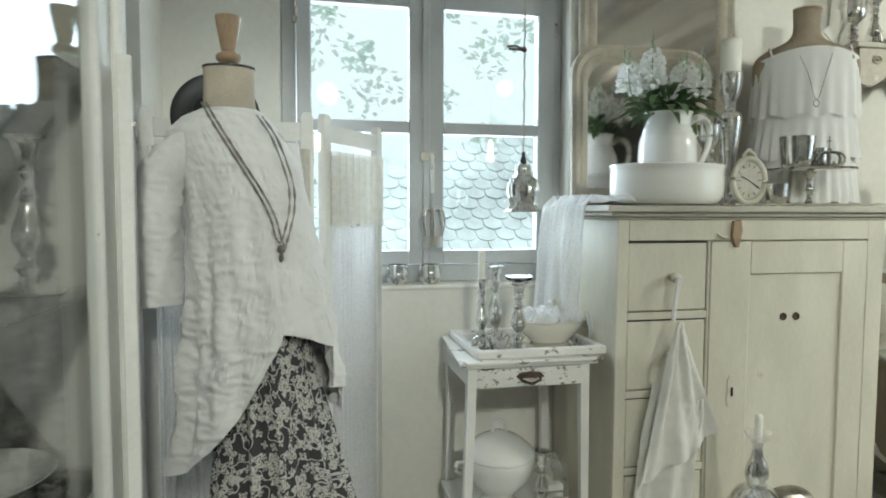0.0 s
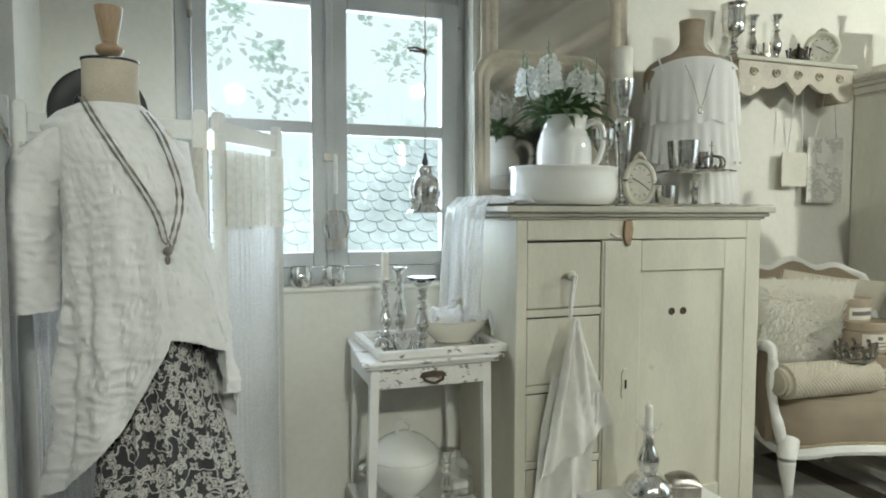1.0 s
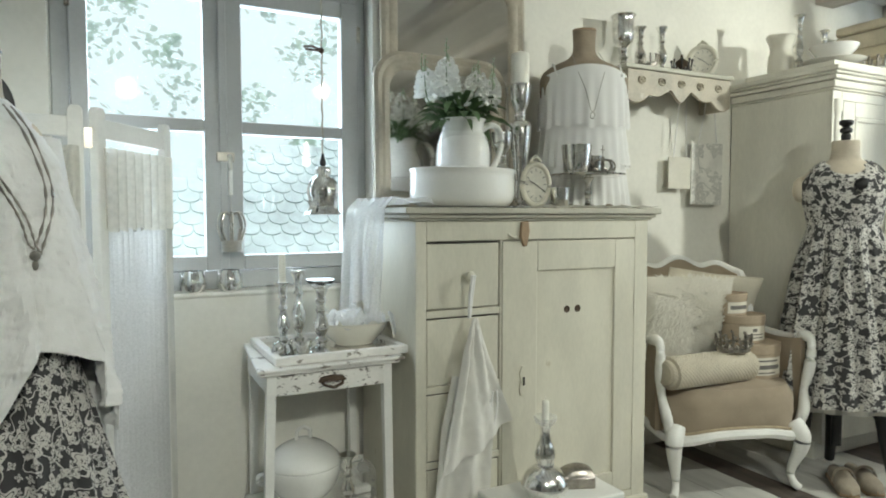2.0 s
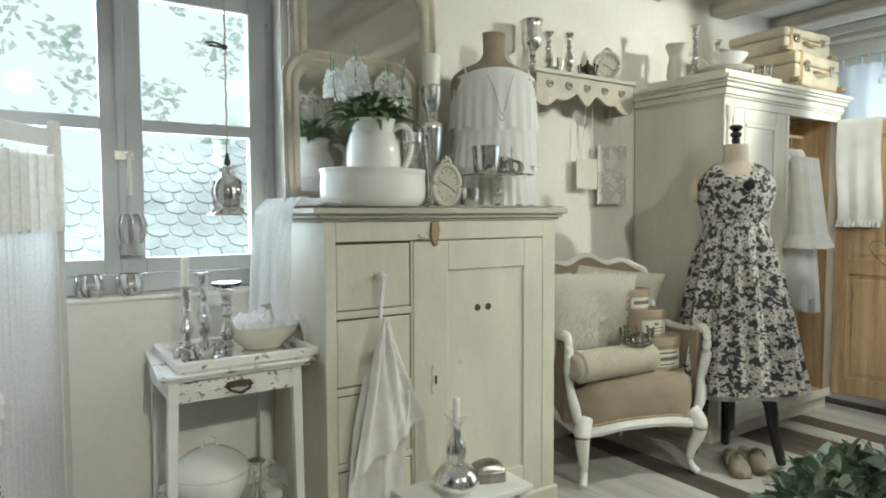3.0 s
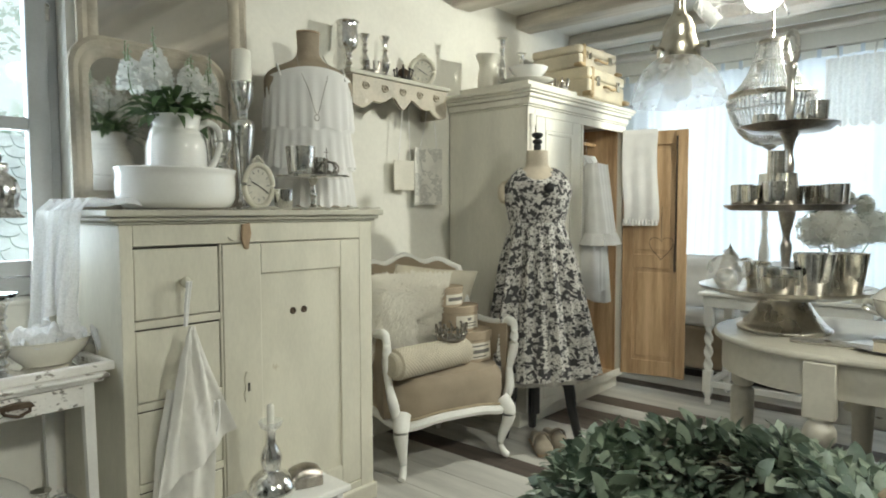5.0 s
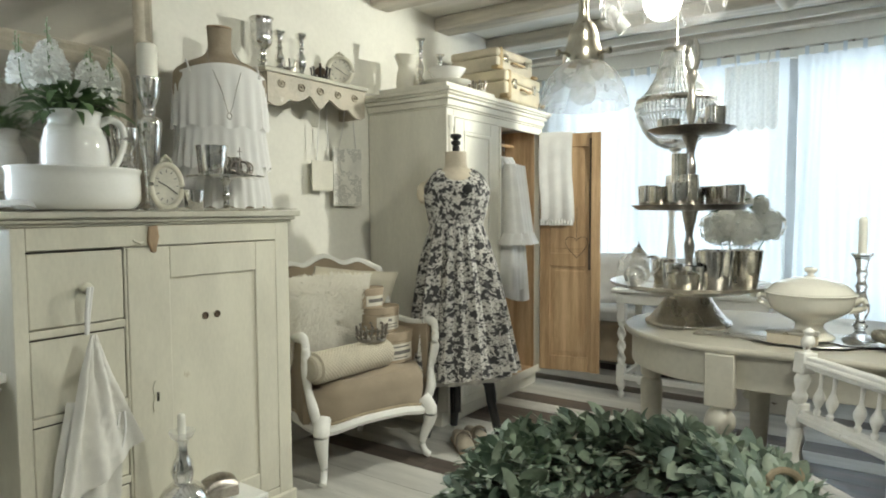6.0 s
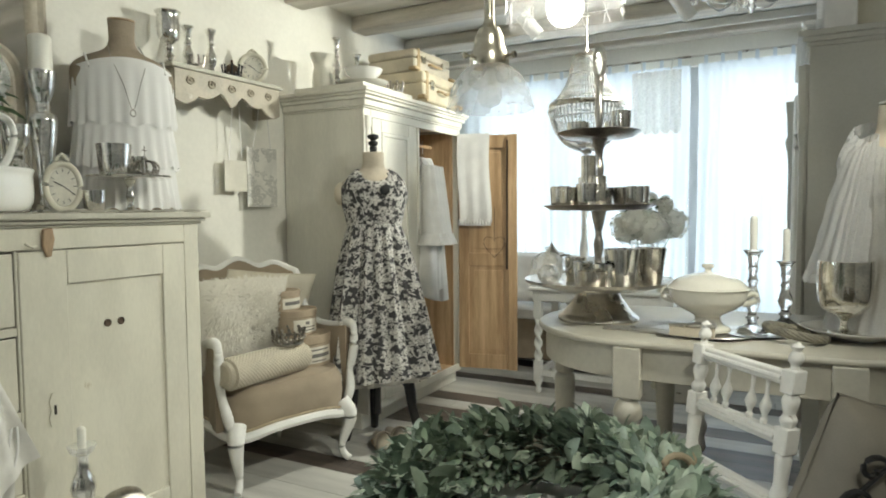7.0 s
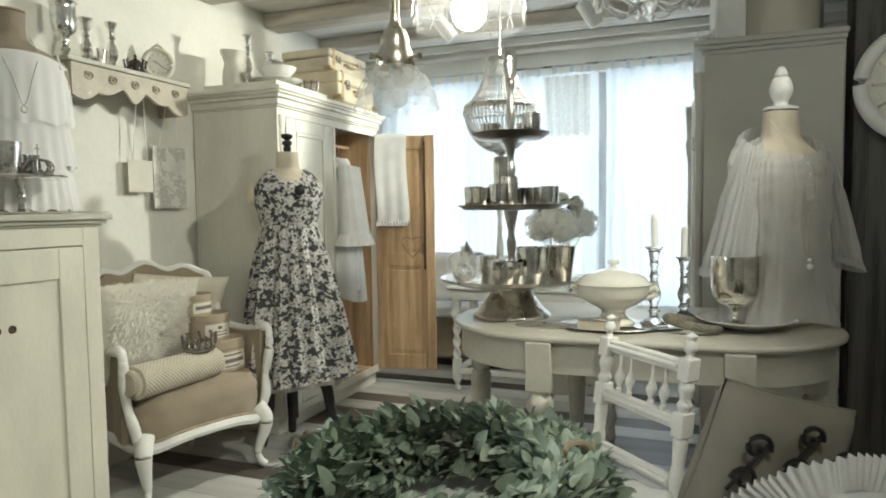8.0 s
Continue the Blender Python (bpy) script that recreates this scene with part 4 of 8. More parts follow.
STICK = [(1.0, 0.0), (1.0, 0.02), (0.72, 0.05), (0.36, 0.09), (0.30, 0.13), (0.44, 0.17), (0.30, 0.21), (0.26, 0.25), (0.46, 0.33), (0.50, 0.40), (0.34, 0.50), (0.26, 0.58), (0.36, 0.62), (0.26, 0.66), (0.24, 0.72), (0.36, 0.77), (0.28, 0.81), (0.34, 0.88), (0.46, 0.95), (0.62, 0.98), (0.62, 1.0)]
STICK_B = [(1.0, 0.0), (0.98, 0.03), (0.6, 0.06), (0.3, 0.10), (0.26, 0.18), (0.36, 0.22), (0.52, 0.34), (0.5, 0.44), (0.28, 0.56), (0.24, 0.64), (0.38, 0.68), (0.26, 0.72), (0.32, 0.80), (0.30, 0.86), (0.55, 0.96), (0.55, 1.0)]


def candlestick(x, y, z, h, r, label, prof=STICK, material=None, candle=None, group="", rz=0):
    t = thing("candlestick", pose(x, y, z, 0, 0, rz), label, "candlestick", group)
    part("stem", lathe([(a * r, b * h) for a, b in curve_profile(prof, 3)], 20), material or M_SILVER, t)
    if candle:
        cr, ch = candle
        cd = thing("candle", pose(x, y, z + h - 0.002), "white wax candle in the holder", "candle", "candles")
        part("wax", candle_bm(cr, ch, 0.0), M_CANDLE, cd)
    return t


def tumbler(x, y, z, h, r, label, material=None, flare=1.15, name="tumbler", group=""):
    ob = part(name, lathe([(0.0004, 0.004), (r * 0.9, 0.003), (r * 0.92, 0.0), (r, 0.006), (r * (1 + (flare - 1) * 0.5), h * 0.5), (r * flare, h), (r * flare - 0.003, h), (r * 0.95, 0.01), (0.0004, 0.01)], 20), material or M_SILVER, None, label, category="glass", group=group)
    ob.matrix_world = pose(x, y, z)
    return ob


def crown(x, y, z, r, h, material, label, rz=0, cross=False):
    t = thing("crown", pose(x, y, z, 0, 0, rz), label, "crown")
    part("band", lathe([(r, 0), (r * 1.04, 0.004), (r, h * 0.22), (r * 1.03, h * 0.26), (r * 0.96, h * 0.26), (r * 0.94, 0.004)], 24), material, t)
    n = 8
    for i in range(n):
        a = 6.2832 * i / n
        c, s = math.cos(a), math.sin(a)
        if cross:
            pts = [(r * c, r * s, h * 0.2), (r * 1.15 * c, r * 1.15 * s, h * 0.55), (r * 0.8 * c, r * 0.8 * s, h * 0.85), (0.1 * r * c, 0.1 * r * s, h * 0.9)]
            part("arch", tube(curve_profile(pts, 4), r * 0.10, 6), material, t)
        else:
            bm = tube(curve_profile([(r * c, r * s, h * 0.2), (r * 1.1 * c, r * 1.1 * s, h * 0.6), (r * 1.14 * c, r * 1.14 * s, h * 0.8)], 3), r * 0.11, 6)
            blob(r * 0.17, (r * 1.15 * c, r * 1.15 * s, h * 0.86), 1, 0.1, bm=bm)
            part("point", bm, material, t)
        part("gem", blob(r * 0.15, (r * 1.03 * math.cos(a + 0.39), r * 1.03 * math.sin(a + 0.39), h * 0.3), 1, 0.05), M_DARKSILVER if cross else M_SILVER, t)
    if cross:
        part("orb", blob(r * 0.22, (0, 0, h), 2, 0.05), material, t)
        bm = tube([(0, 0, h * 1.1), (0, 0, h * 1.75)], r * 0.04, 6)
        tube([(-r * 0.25, 0, h * 1.5), (r * 0.25, 0, h * 1.5)], r * 0.04, 6, bm=bm)
        part("cross", bm, material, t)
    return t


def leafy(bm, base, d, length, width, curl=0.25, seed=0):
    """One oval, pointed leaf from base along d."""
    d = Vector(d).normalized()
    s = d.cross(Vector((0.13, 0.21, 1))).normalized()
    nn = s.cross(d)
    rows = []
    for k, w in ((0.0, 0.10), (0.14, 0.62), (0.38, 1.0), (0.66, 0.88), (0.88, 0.48), (1.0, 0.05)):
        p = Vector(base) + d * (length * k) + nn * (curl * length * (k - k * k) * 1.2 - curl * length * 0.5 * k * k)
        rows.append((bm.verts.new(p - s * width * w * 0.5 + nn * 0.06 * width), bm.verts.new(p), bm.verts.new(p + s * width * w * 0.5 + nn * 0.06 * width)))
    for a, b in zip(rows, rows[1:]):
        bm.faces.new((a[0], a[1], b[1], b[0]))
        bm.faces.new((a[1], a[2], b[2], b[1]))


# ---- white tunic on a dress form ----
FX, FY = -0.20, 1.765
merged("dress_form", [
    (lathe(curve_profile([(0.10, 0.80), (0.12, 0.88), (0.10, 1.05), (0.112, 1.28), (0.105, 1.38), (0.07, 1.42), (0.05, 1.425)], 4), 28, (0.035, 0, 0), sy=0.85, bm=lathe(curve_profile([(0.085, 1.40), (0.074, 1.44), (0.063, 1.465), (0.060, 1.50), (0.060, 1.555), (0.060, 1.562)], 4), 28, sx=1.05, sy=0.8)), M_CANVAS),
    (lathe([(0.062, 1.563), (0.062, 1.568), (0.03, 1.572), (0.018, 1.576)], 24, sx=1.05, sy=0.8), M_BLACK),
    (lathe(curve_profile([(0.018, 1.575), (0.03, 1.585), (0.030, 1.598), (0.017, 1.606), (0.020, 1.62), (0.031, 1.685), (0.028, 1.695), (0.0005, 1.697)], 4), 22), M_WOODTURN),
    (lathe([(0.018, 0.05), (0.018, 0.82)], 12, bm=tube([(-0.2, -0.1, 0.01), (-0.05, 0, 0.10), (0, 0, 0.16)], 0.016, bm=tube([(0.2, -0.1, 0.01), (0.05, 0, 0.10), (0, 0, 0.16)], 0.016, bm=tube([(0, 0.2, 0.01), (0, 0.05, 0.10), (0, 0, 0.16)], 0.016)))), M_WOODTURN),
], pose(FX, FY, 0), "canvas dress form with a turned wooden neck finial", "dress form")


def lerp_table(tbl, k):
    for (a, *va), (b, *vb) in zip(tbl, tbl[1:]):
        if k <= b:
            w = (k - a) / (b - a)
            w = max(0.0, min(1.0, w))
            return [p + (q - p) * w for p, q in zip(va, vb)]
    return list(tbl[-1][1:])


# height, left edge, right edge, half depth of the cloth
TUNIC = [(0.45, -0.175, 0.285, 0.17), (0.70, -0.135, 0.275, 0.17), (0.88, -0.115, 0.262, 0.165), (1.0, -0.108, 0.236, 0.16), (1.18, -0.105, 0.205, 0.15), (1.32, -0.118, 0.172, 0.135), (1.40, -0.150, 0.125, 0.115), (1.435, -0.115, 0.095, 0.09), (1.458, -0.068, 0.070, 0.062)]


def tunic_hem(a):
    c, s = math.cos(a), math.sin(a)
    if s > 0:
        return 0.66 + 0.10 * (1 - c) * 0.5 - 0.12 * max(0, -c)
    if c < 0.30:
        return 0.535 + 0.36 * ((c + 1) / 1.30) ** 1.5
    return 0.90 - 0.07 * ((c - 0.30) / 0.7) ** 2 - (0.10 if c > 0.86 else 0.0)


def tunic(u, v):
    a = u * 6.2832
    top, hem = 1.458, tunic_hem(a)
    z = top - (top - hem) * v ** 1.15
    lft, rgt, dep = lerp_table(TUNIC, z)
    c, s = math.cos(a), math.sin(a)
    cx, hw = (lft + rgt) / 2, (rgt - lft) / 2
    e = max(0.0, min(1.0, (1.36 - z) / 0.5))
    fold = e * (0.010 * math.sin(a * 9 + 2.0 * math.sin(z * 3)) + 0.006 * math.sin(a * 17 + z * 5))
    cr = 0.011 * e * wob(c * 0.5 + z * 0.35, s * 0.4, z * 1.4, 9, 3.1) + 0.006 * min(1, e * 2 + 0.2) * (abs(wob(a * 0.6 + z * 1.6, z * 2.0, c, 12, 1.7)) - 0.2) + 0.0035 * wob(a * 1.1, z * 5, c * 2, 14, 8.0)
    notch = -0.018 * math.exp(-((c - 0.36) / 0.05) ** 2) * e if s < 0 else 0.0
    r = 1 + (fold + cr + notch) / 0.16
    return (cx + hw * c * r, dep * s * r, z)


tn = thing("tunic", pose(FX, FY, 0), "white crumpled linen tunic with slanting hem on a dress form", "tunic")
part("body", surf(tunic, 170, 120, wrap=True, thick=0.0015), M_CRUMPLE, tn)


def sleeve(u, v):
    a = u * 6.2832
    z = 1.405 - 0.435 * v
    x = -0.130 - 0.045 * min(1, v * 3) - 0.01 * v
    r = 0.050 + 0.016 * min(1, v * 2.2) + 0.006 * math.sin(a * 5 + v * 9) * v + 0.004 * wob(a, v * 4, 0, 3) + 0.004 * wob(a * 2, v * 11, 1, 3)
    return (x + r * 0.95 * math.cos(a) + (0.05 * (1 - v) ** 6), -0.03 + r * 1.15 * math.sin(a), z - 0.01 * math.cos(a) * (1 - v) - 0.03 * (1 - min(1, v * 6)) * (-math.cos(a)))


part("sleeve", surf(sleeve, 44, 50, wrap=True, thick=0.0015), M_CRUMPLE, tn)
part("lace_inset", surf(lambda u, v: (-0.243 - 0.004 * math.sin(v * 60), -0.045 + 0.05 * u, 1.28 - 0.27 * v), 4, 40), M_LACE, tn, "cream lace strip on the sleeve")
part("sleeve", surf(lambda u, v: (0.135 + 0.035 * math.cos(u * 6.2832) + 0.05 * v, 0.05 + 0.06 * math.sin(u * 6.2832), 1.38 - 0.38 * v), 30, 20, wrap=True, thick=0.0015), M_CRUMPLE, tn)

SK = [(0.15, 0.215), (0.3, 0.20), (0.5, 0.168), (0.7, 0.135), (0.95, 0.10)]


def skirt(u, v):
    a = u * 6.2832
    z = 0.96 - 0.74 * v
    r = lerp_table(SK, z)[0]
    f = 0.022 * v * math.sin(a * 13 + 1.5 * math.sin(a * 3)) + 0.010 * v * math.sin(a * 29)
    return (0.075 + 0.06 * v + (r + f) * math.cos(a) * 0.98, (r + f) * math.sin(a) * 0.95, z)


sk = thing("skirt", pose(FX, FY, 0), "black cotton skirt printed with pale flowers", "skirt")
part("cloth", surf(skirt, 150, 40, wrap=True, uv=(1.1, 0.74)), M_FLORAL, sk)
# necklace of beads
nk = thing("necklace", pose(FX, FY, 0), "long double-stranded grey bead necklace with pendant", "necklace")


def on_tunic(px, z):
    lft, rgt, dep = lerp_table(TUNIC, z)
    cx, hw = (lft + rgt) / 2, (rgt - lft) / 2
    c = max(-0.98, min(0.98, (px - cx) / hw))
    return (px, -dep * math.sqrt(1 - c * c) - 0.014, z)


for off in (0.0, 0.012):
    lf = [on_tunic(px + off, z) for px, z in curve_profile([(-0.062, 1.47), (-0.03, 1.42), (0.02, 1.34), (0.075, 1.25), (0.105, 1.19), (0.118, 1.14), (0.128, 1.125 - off)], 6)]
    rg = [on_tunic(px + off, z) for px, z in curve_profile([(0.072, 1.44), (0.11, 1.38), (0.145, 1.28), (0.150, 1.21), (0.138, 1.15), (0.128, 1.125 - off)], 6)]
    bm = tube(lf, 0.0032, 6, taper=lambda k: 0.8 + 0.4 * math.sin(k * 140))
    tube(rg, 0.0032, 6, bm=bm, taper=lambda k: 0.8 + 0.4 * math.sin(k * 140))
    part("strand", bm, M_DARKSILVER, nk)
x, y, z = on_tunic(0.13, 1.11)
part("pendant", blob(0.011, (x, y, z), 2, 0.1, bm=blob(0.008, (x, y, z - 0.02), 2, 0.1, sc=(0.8, 0.8, 1.5))), M_DARKSILVER, nk)

# ---- folding screen ----
sc = thing("folding_screen", pose(0, 0, 0), "white folding screen with lace and gauze panels", "folding screen")


def panel(p0, p1, h, lace):
    d = Vector((p1[0] - p0[0], p1[1] - p0[1], 0))
    L, ang = d.length, math.degrees(math.atan2(d.y, d.x))
    pn = new("screen_panel")
    pn.parent = sc
    pn.matrix_local = pose(p0[0], p0[1], 0, 0, 0, ang)
    for x in (0.0, L - 0.038):
        part("stile", plate([(x, 0), (x + 0.038, 0), (x + 0.038, h - 0.012), (x + 0.03, h), (x + 0.008, h), (x, h - 0.012)], -0.013, 0.013), M_WHITE, pn, bevel=0.003)
    for z0, z1 in ((h - 0.085, h - 0.03), (0.06, 0.11)):
        part("rail", box(0.038, L - 0.038, -0.010, 0.010, z0, z1), M_WHITE, pn, bevel=0.003)
    part("rod", tube([(0.03, -0.014, h - 0.125), (L - 0.03, -0.014, h - 0.125)], 0.004), M_PEWTER, pn)
    n = max(2, int(L * 34))
    part("gauze", surf(lambda u, v: (0.038 + (L - 0.076) * u, 0.012 * math.sin(u * n * 6.28 + 0.8 * math.sin(u * 13)), 0.09 + (h - 0.22) * v), n * 8, 6), M_TULLE, pn, "gathered white gauze")
    if lace:
        part("lace_valance", surf(lambda u, v: (0.02 + (L - 0.03) * u, -0.024 + 0.012 * math.sin(u * n * 4.4), h - 0.11 - (0.225 + 0.012 * abs(math.sin(u * 22))) * v), n * 8, 10), M_LACE, pn, "cream crochet lace valance")


panel((-0.470, 1.99), (0.012, 2.02), 1.495, True)
panel((0.036, 2.025), (0.245, 2.345), 1.495, True)
panel((-0.338, 1.325), (-0.475, 1.945), 1.495, False)
for z in (1.38, 0.3):
    part("hinge", box(0.014, 0.034, 2.004, 2.010, z, z + 0.055), M_BRASS, sc, "small brass hinge")
hat = part("hat", lathe(curve_profile([(0.0005, 0.05), (0.05, 0.048), (0.062, 0.03), (0.066, 0.005), (0.115, 0.0), (0.113, -0.004), (0.0005, -0.004)], 3), 36), M_BLACK, None, "black round straw hat hung on the screen", category="hat")
hat.matrix_world = pose(-0.262, 2.03 - 0.045, 1.47, 90, 0, 4)

# ---- in front of the window ----
pl = thing("pendant_lamp", pose(0.706, 2.10, 0), "silvered tulip pendant lamp on a twisted cord", "pendant lamp")
prof = curve_profile([(0.012, 1.36), (0.024, 1.355), (0.026, 1.335), (0.022, 1.328), (0.042, 1.310), (0.052, 1.275), (0.044, 1.238), (0.040, 1.222), (0.062, 1.200)], 4)
part("shade", lathe(prof + [(0.058, 1.198), (0.036, 1.222), (0.03, 1.30)], 48, wave=lambda a, k: 1 + 0.05 * math.cos(12 * a) + (0.12 * math.cos(6 * a) if 0.66 < k < 0.85 else 0)), M_SILVER, pl)
part("socket", lathe([(0.010, 1.36), (0.011, 1.375), (0.006, 1.385), (0.005, 1.40)], 12), M_BLACK, pl)
part("cord", tube([(0.0014 * math.cos(k * 1.3), 0.0014 * math.sin(k * 1.3), 1.39 + 1.12 * k / 80) for k in range(81)], 0.0028, 6), M_TAUPE, pl)
part("cord_knot", tube([(-0.06, 0.0, 1.745), (-0.03, 0.01, 1.752), (0, 0, 1.74), (-0.02, -0.01, 1.735), (-0.055, 0, 1.738)], 0.004, 6, bm=blob(0.012, (-0.002, 0, 1.738), 1, 0.3)), M_RUST, pl)
go = thing("glass_ornament", pose(0.468, 2.478, 0), "small clear glass crown hanging from the window handle", "ornament")
for i in range(8):
    a = i * 0.7854
    c, s = math.cos(a), math.sin(a)
    part("arch", tube(curve_profile([(0.036 * c, 0.02 * s, 1.10), (0.050 * c, 0.024 * s, 1.16), (0.034 * c, 0.018 * s, 1.205), (0.004 * c, 0.003 * s, 1.195)], 4), 0.004, 6), M_PEWTER, go)
part("band", lathe([(0.036, 1.06), (0.038, 1.10), (0.034, 1.10), (0.034, 1.06)], 24, sy=0.6), M_PEWTER, go)
part("string", tube([(0, 0, 1.20), (0, 0.008, 1.27)], 0.0015, 5), M_PEWTER, go)
for cxp in (0.185, 0.330, 0.458):
    ob = part("tealight_cup", lathe(curve_profile([(0.0005, 0.002), (0.03, 0.0), (0.044, 0.02), (0.047, 0.042), (0.038, 0.074), (0.036, 0.078), (0.034, 0.074), (0.042, 0.042), (0.038, 0.02), (0.0005, 0.008)], 3), 10), M_SILVER, None, "faceted silvered glass tealight cup on the sill", category="cup", group="cups on the window sill")
    ob.matrix_world = pose(cxp, 2.475, 0.9155)

# ---- on the cream cupboard ----
ZT = 1.222


def mirror_frame(x0, x1, z0, z1, rad, w, m, label, material, depth=0.028):
    t = thing("mirror", m, label, "mirror")

    def outline(o):
        pts = [(x0 + o, z0 + o), (x1 - o, z0 + o)]
        r = rad - o * 0.6
        pts += [(x1 - o - r + r * math.cos(a), z1 - o - r + r * math.sin(a)) for a in (i * 1.5708 / 8 for i in range(9))]
        pts += [(x0 + o + r - r * math.sin(a), z1 - o - r + r * math.cos(a)) for a in (i * 1.5708 / 8 for i in range(9))]
        return pts
    bm = B()
    rings = []
    for o, y in ((0.0, 0.0), (0.0, -depth * 0.7), (w * 0.2, -depth), (w * 0.45, -depth * 0.75), (w * 0.6, -depth * 0.9), (w * 0.85, -depth * 0.7), (w, -depth * 0.25), (w, 0.0)):
        rings.append([bm.verts.new((px, y, pz)) for px, pz in outline(o)])
    n = len(rings[0])
    for a, b in zip(rings, rings[1:] + rings[:1]):
        for i in range(n):
            bm.faces.new((a[i], a[(i + 1) % n], b[(i + 1) % n], b[i]))
    bmesh.ops.recalc_face_normals(bm, faces=bm.faces[:])
    part("frame", bm, material, t)
    part("mirror_glass", plate(outline(w * 0.9), -0.006, -0.002), M_MIRROR, t, "slightly foxed mirror glass")
    return t


mirror_frame(0.995, 1.60, 0.0, 0.622, 0.12, 0.07, pose(0, 2.385, ZT + 0.001, -1.5), "taupe-painted arched mirror leaning on the cupboard", M_FRAMEA)
mirror_frame(1.044, 1.722, 0.0, 1.02, 0.13, 0.076, pose(0, 2.428, ZT + 0.001, -1.2), "tall aged silver-gilt mirror leaning on the wall", M_FRAMEA)
# wash basin and jug
BX, BY = 1.232, 2.09
ob = part("wash_basin", lathe(curve_profile([(0.0005, 0.004), (0.16, 0.0), (0.196, 0.010), (0.213, 0.035), (0.216, 0.075), (0.214, 0.112), (0.219, 0.130), (0.219, 0.136), (0.210, 0.136), (0.198, 0.112), (0.205, 0.07), (0.17, 0.02), (0.0005, 0.014)], 4), 44, sy=0.78), M_PORCELAIN, None, "white glazed oval wash basin", category="basin")
ob.matrix_world = pose(BX, BY, ZT + 0.004) @ Matrix.Diagonal((0.94, 0.94, 1.0, 1.0))
jg = thing("jug", pose(BX - 0.0, BY, ZT + 0.019), "white porcelain wash jug holding flowers", "jug")


def jugwave(a, k):
    return 1 + (0.16 * math.exp(-((abs(a - math.pi)) / 0.35) ** 2) * max(0, (k - 0.62) / 0.38) if k < 0.93 else 0.10 * math.exp(-((abs(a - math.pi)) / 0.35) ** 2))


part("body", lathe(curve_profile([(0.0005, 0.0), (0.085, 0.0), (0.09, 0.01), (0.098, 0.06), (0.10, 0.12), (0.098, 0.19), (0.092, 0.222), (0.080, 0.245), (0.076, 0.265), (0.079, 0.292), (0.085, 0.302), (0.080, 0.301), (0.072, 0.265), (0.085, 0.22), (0.07, 0.02), (0.0005, 0.015)], 4), 40, wave=jugwave), M_PORCELAIN, jg)
part("handle", tube(curve_profile([(0.074, 0, 0.27), (0.115, 0, 0.292), (0.155, 0, 0.275), (0.165, 0, 0.225), (0.145, 0, 0.16), (0.115, 0, 0.12), (0.09, 0, 0.115)], 5), 0.013, 10, taper=lambda k: 1.15 - 0.3 * math.sin(k * 3.14)), M_PORCELAIN, jg)
# stock flowers
bq = thing("flower_bouquet", pose(BX - 0.01, BY, ZT + 0.3), "bouquet of white stocks with green leaves in the jug", "bouquet")
rng = random.Random(5)
# foot of the bloom (x, y, z), its radius and length, and the length of the budding tip
stems = [(-0.150, -0.03, 0.085, 0.040, 0.085, 0.06), (-0.085, -0.06, 0.080, 0.050, 0.125, 0.085), (-0.045, 0.02, 0.105, 0.045, 0.105, 0.05), (0.035, -0.06, 0.070, 0.045, 0.100, 0.055), (0.070, 0.03, 0.085, 0.042, 0.100, 0.05),
         (0.110, -0.03, 0.075, 0.042, 0.080, 0.045), (0.145, 0.02, 0.105, 0.026, 0.075, 0.085), (-0.125, 0.05, 0.100, 0.034, 0.080, 0.08), (0.0, 0.07, 0.110, 0.042, 0.09, 0.04)]
for sx, sy, sz, fr, fl, bud in stems:
    lean = Vector((sx * 0.35, sy * 0.35, 1.0)).normalized()
    foot = Vector((sx, sy, sz))
    top = foot + lean * (fl + bud)
    bm = tube(curve_profile([(sx * 0.15, sy * 0.15, -0.20), (sx * 0.4, sy * 0.4, 0.0), tuple(foot), tuple(top)], 4), 0.0032, 6, taper=lambda k: 1.2 - 0.8 * k)
    st_ob = part("stem", bm, M_LEAF, bq)
    bm = B()
    count = int(26 * fl / 0.1)
    for k in range(count):
        h = (k + rng.random()) / count
        a = k * 2.4 + rng.random()
        rr = fr * (0.72 if h < 0.7 else 0.72 - (h - 0.7))
        out = Vector((math.cos(a), math.sin(a), 0.15 + 0.3 * h)).normalized()
        c0 = foot + lean * (fl * h) + out * rr
        t1 = out.cross(Vector((0.1, 0.2, 1))).normalized()
        t2 = out.cross(t1)
        size = 0.020 * (1.1 - 0.35 * h) * rng.uniform(0.85, 1.15)
        # a ruffled double floret: four outer and three inner petals
        for ring, n_p, lift in ((1.0, 4, 0.25), (0.6, 3, 0.9)):
            for q in range(n_p):
                b2 = q * 6.2832 / n_p + k + ring
                leafy(bm, c0, t1 * math.cos(b2) + t2 * math.sin(b2) + out * lift, size * ring, size * ring * 1.05, 0.35)
    part("blossom", bm, M_PETAL, st_ob, smooth=False)
    for k in range(9):
        w = k / 8
        c0 = foot + lean * (fl + bud * w) + Vector((0.011 * (1 - 0.7 * w) * math.cos(k * 2.4), 0.011 * (1 - 0.7 * w) * math.sin(k * 2.4), 0))
        part("bud", blob(0.0075 - 0.0045 * w, c0, 1, 0.1, sc=(0.8, 0.8, 1.25)), M_BUD, st_ob)
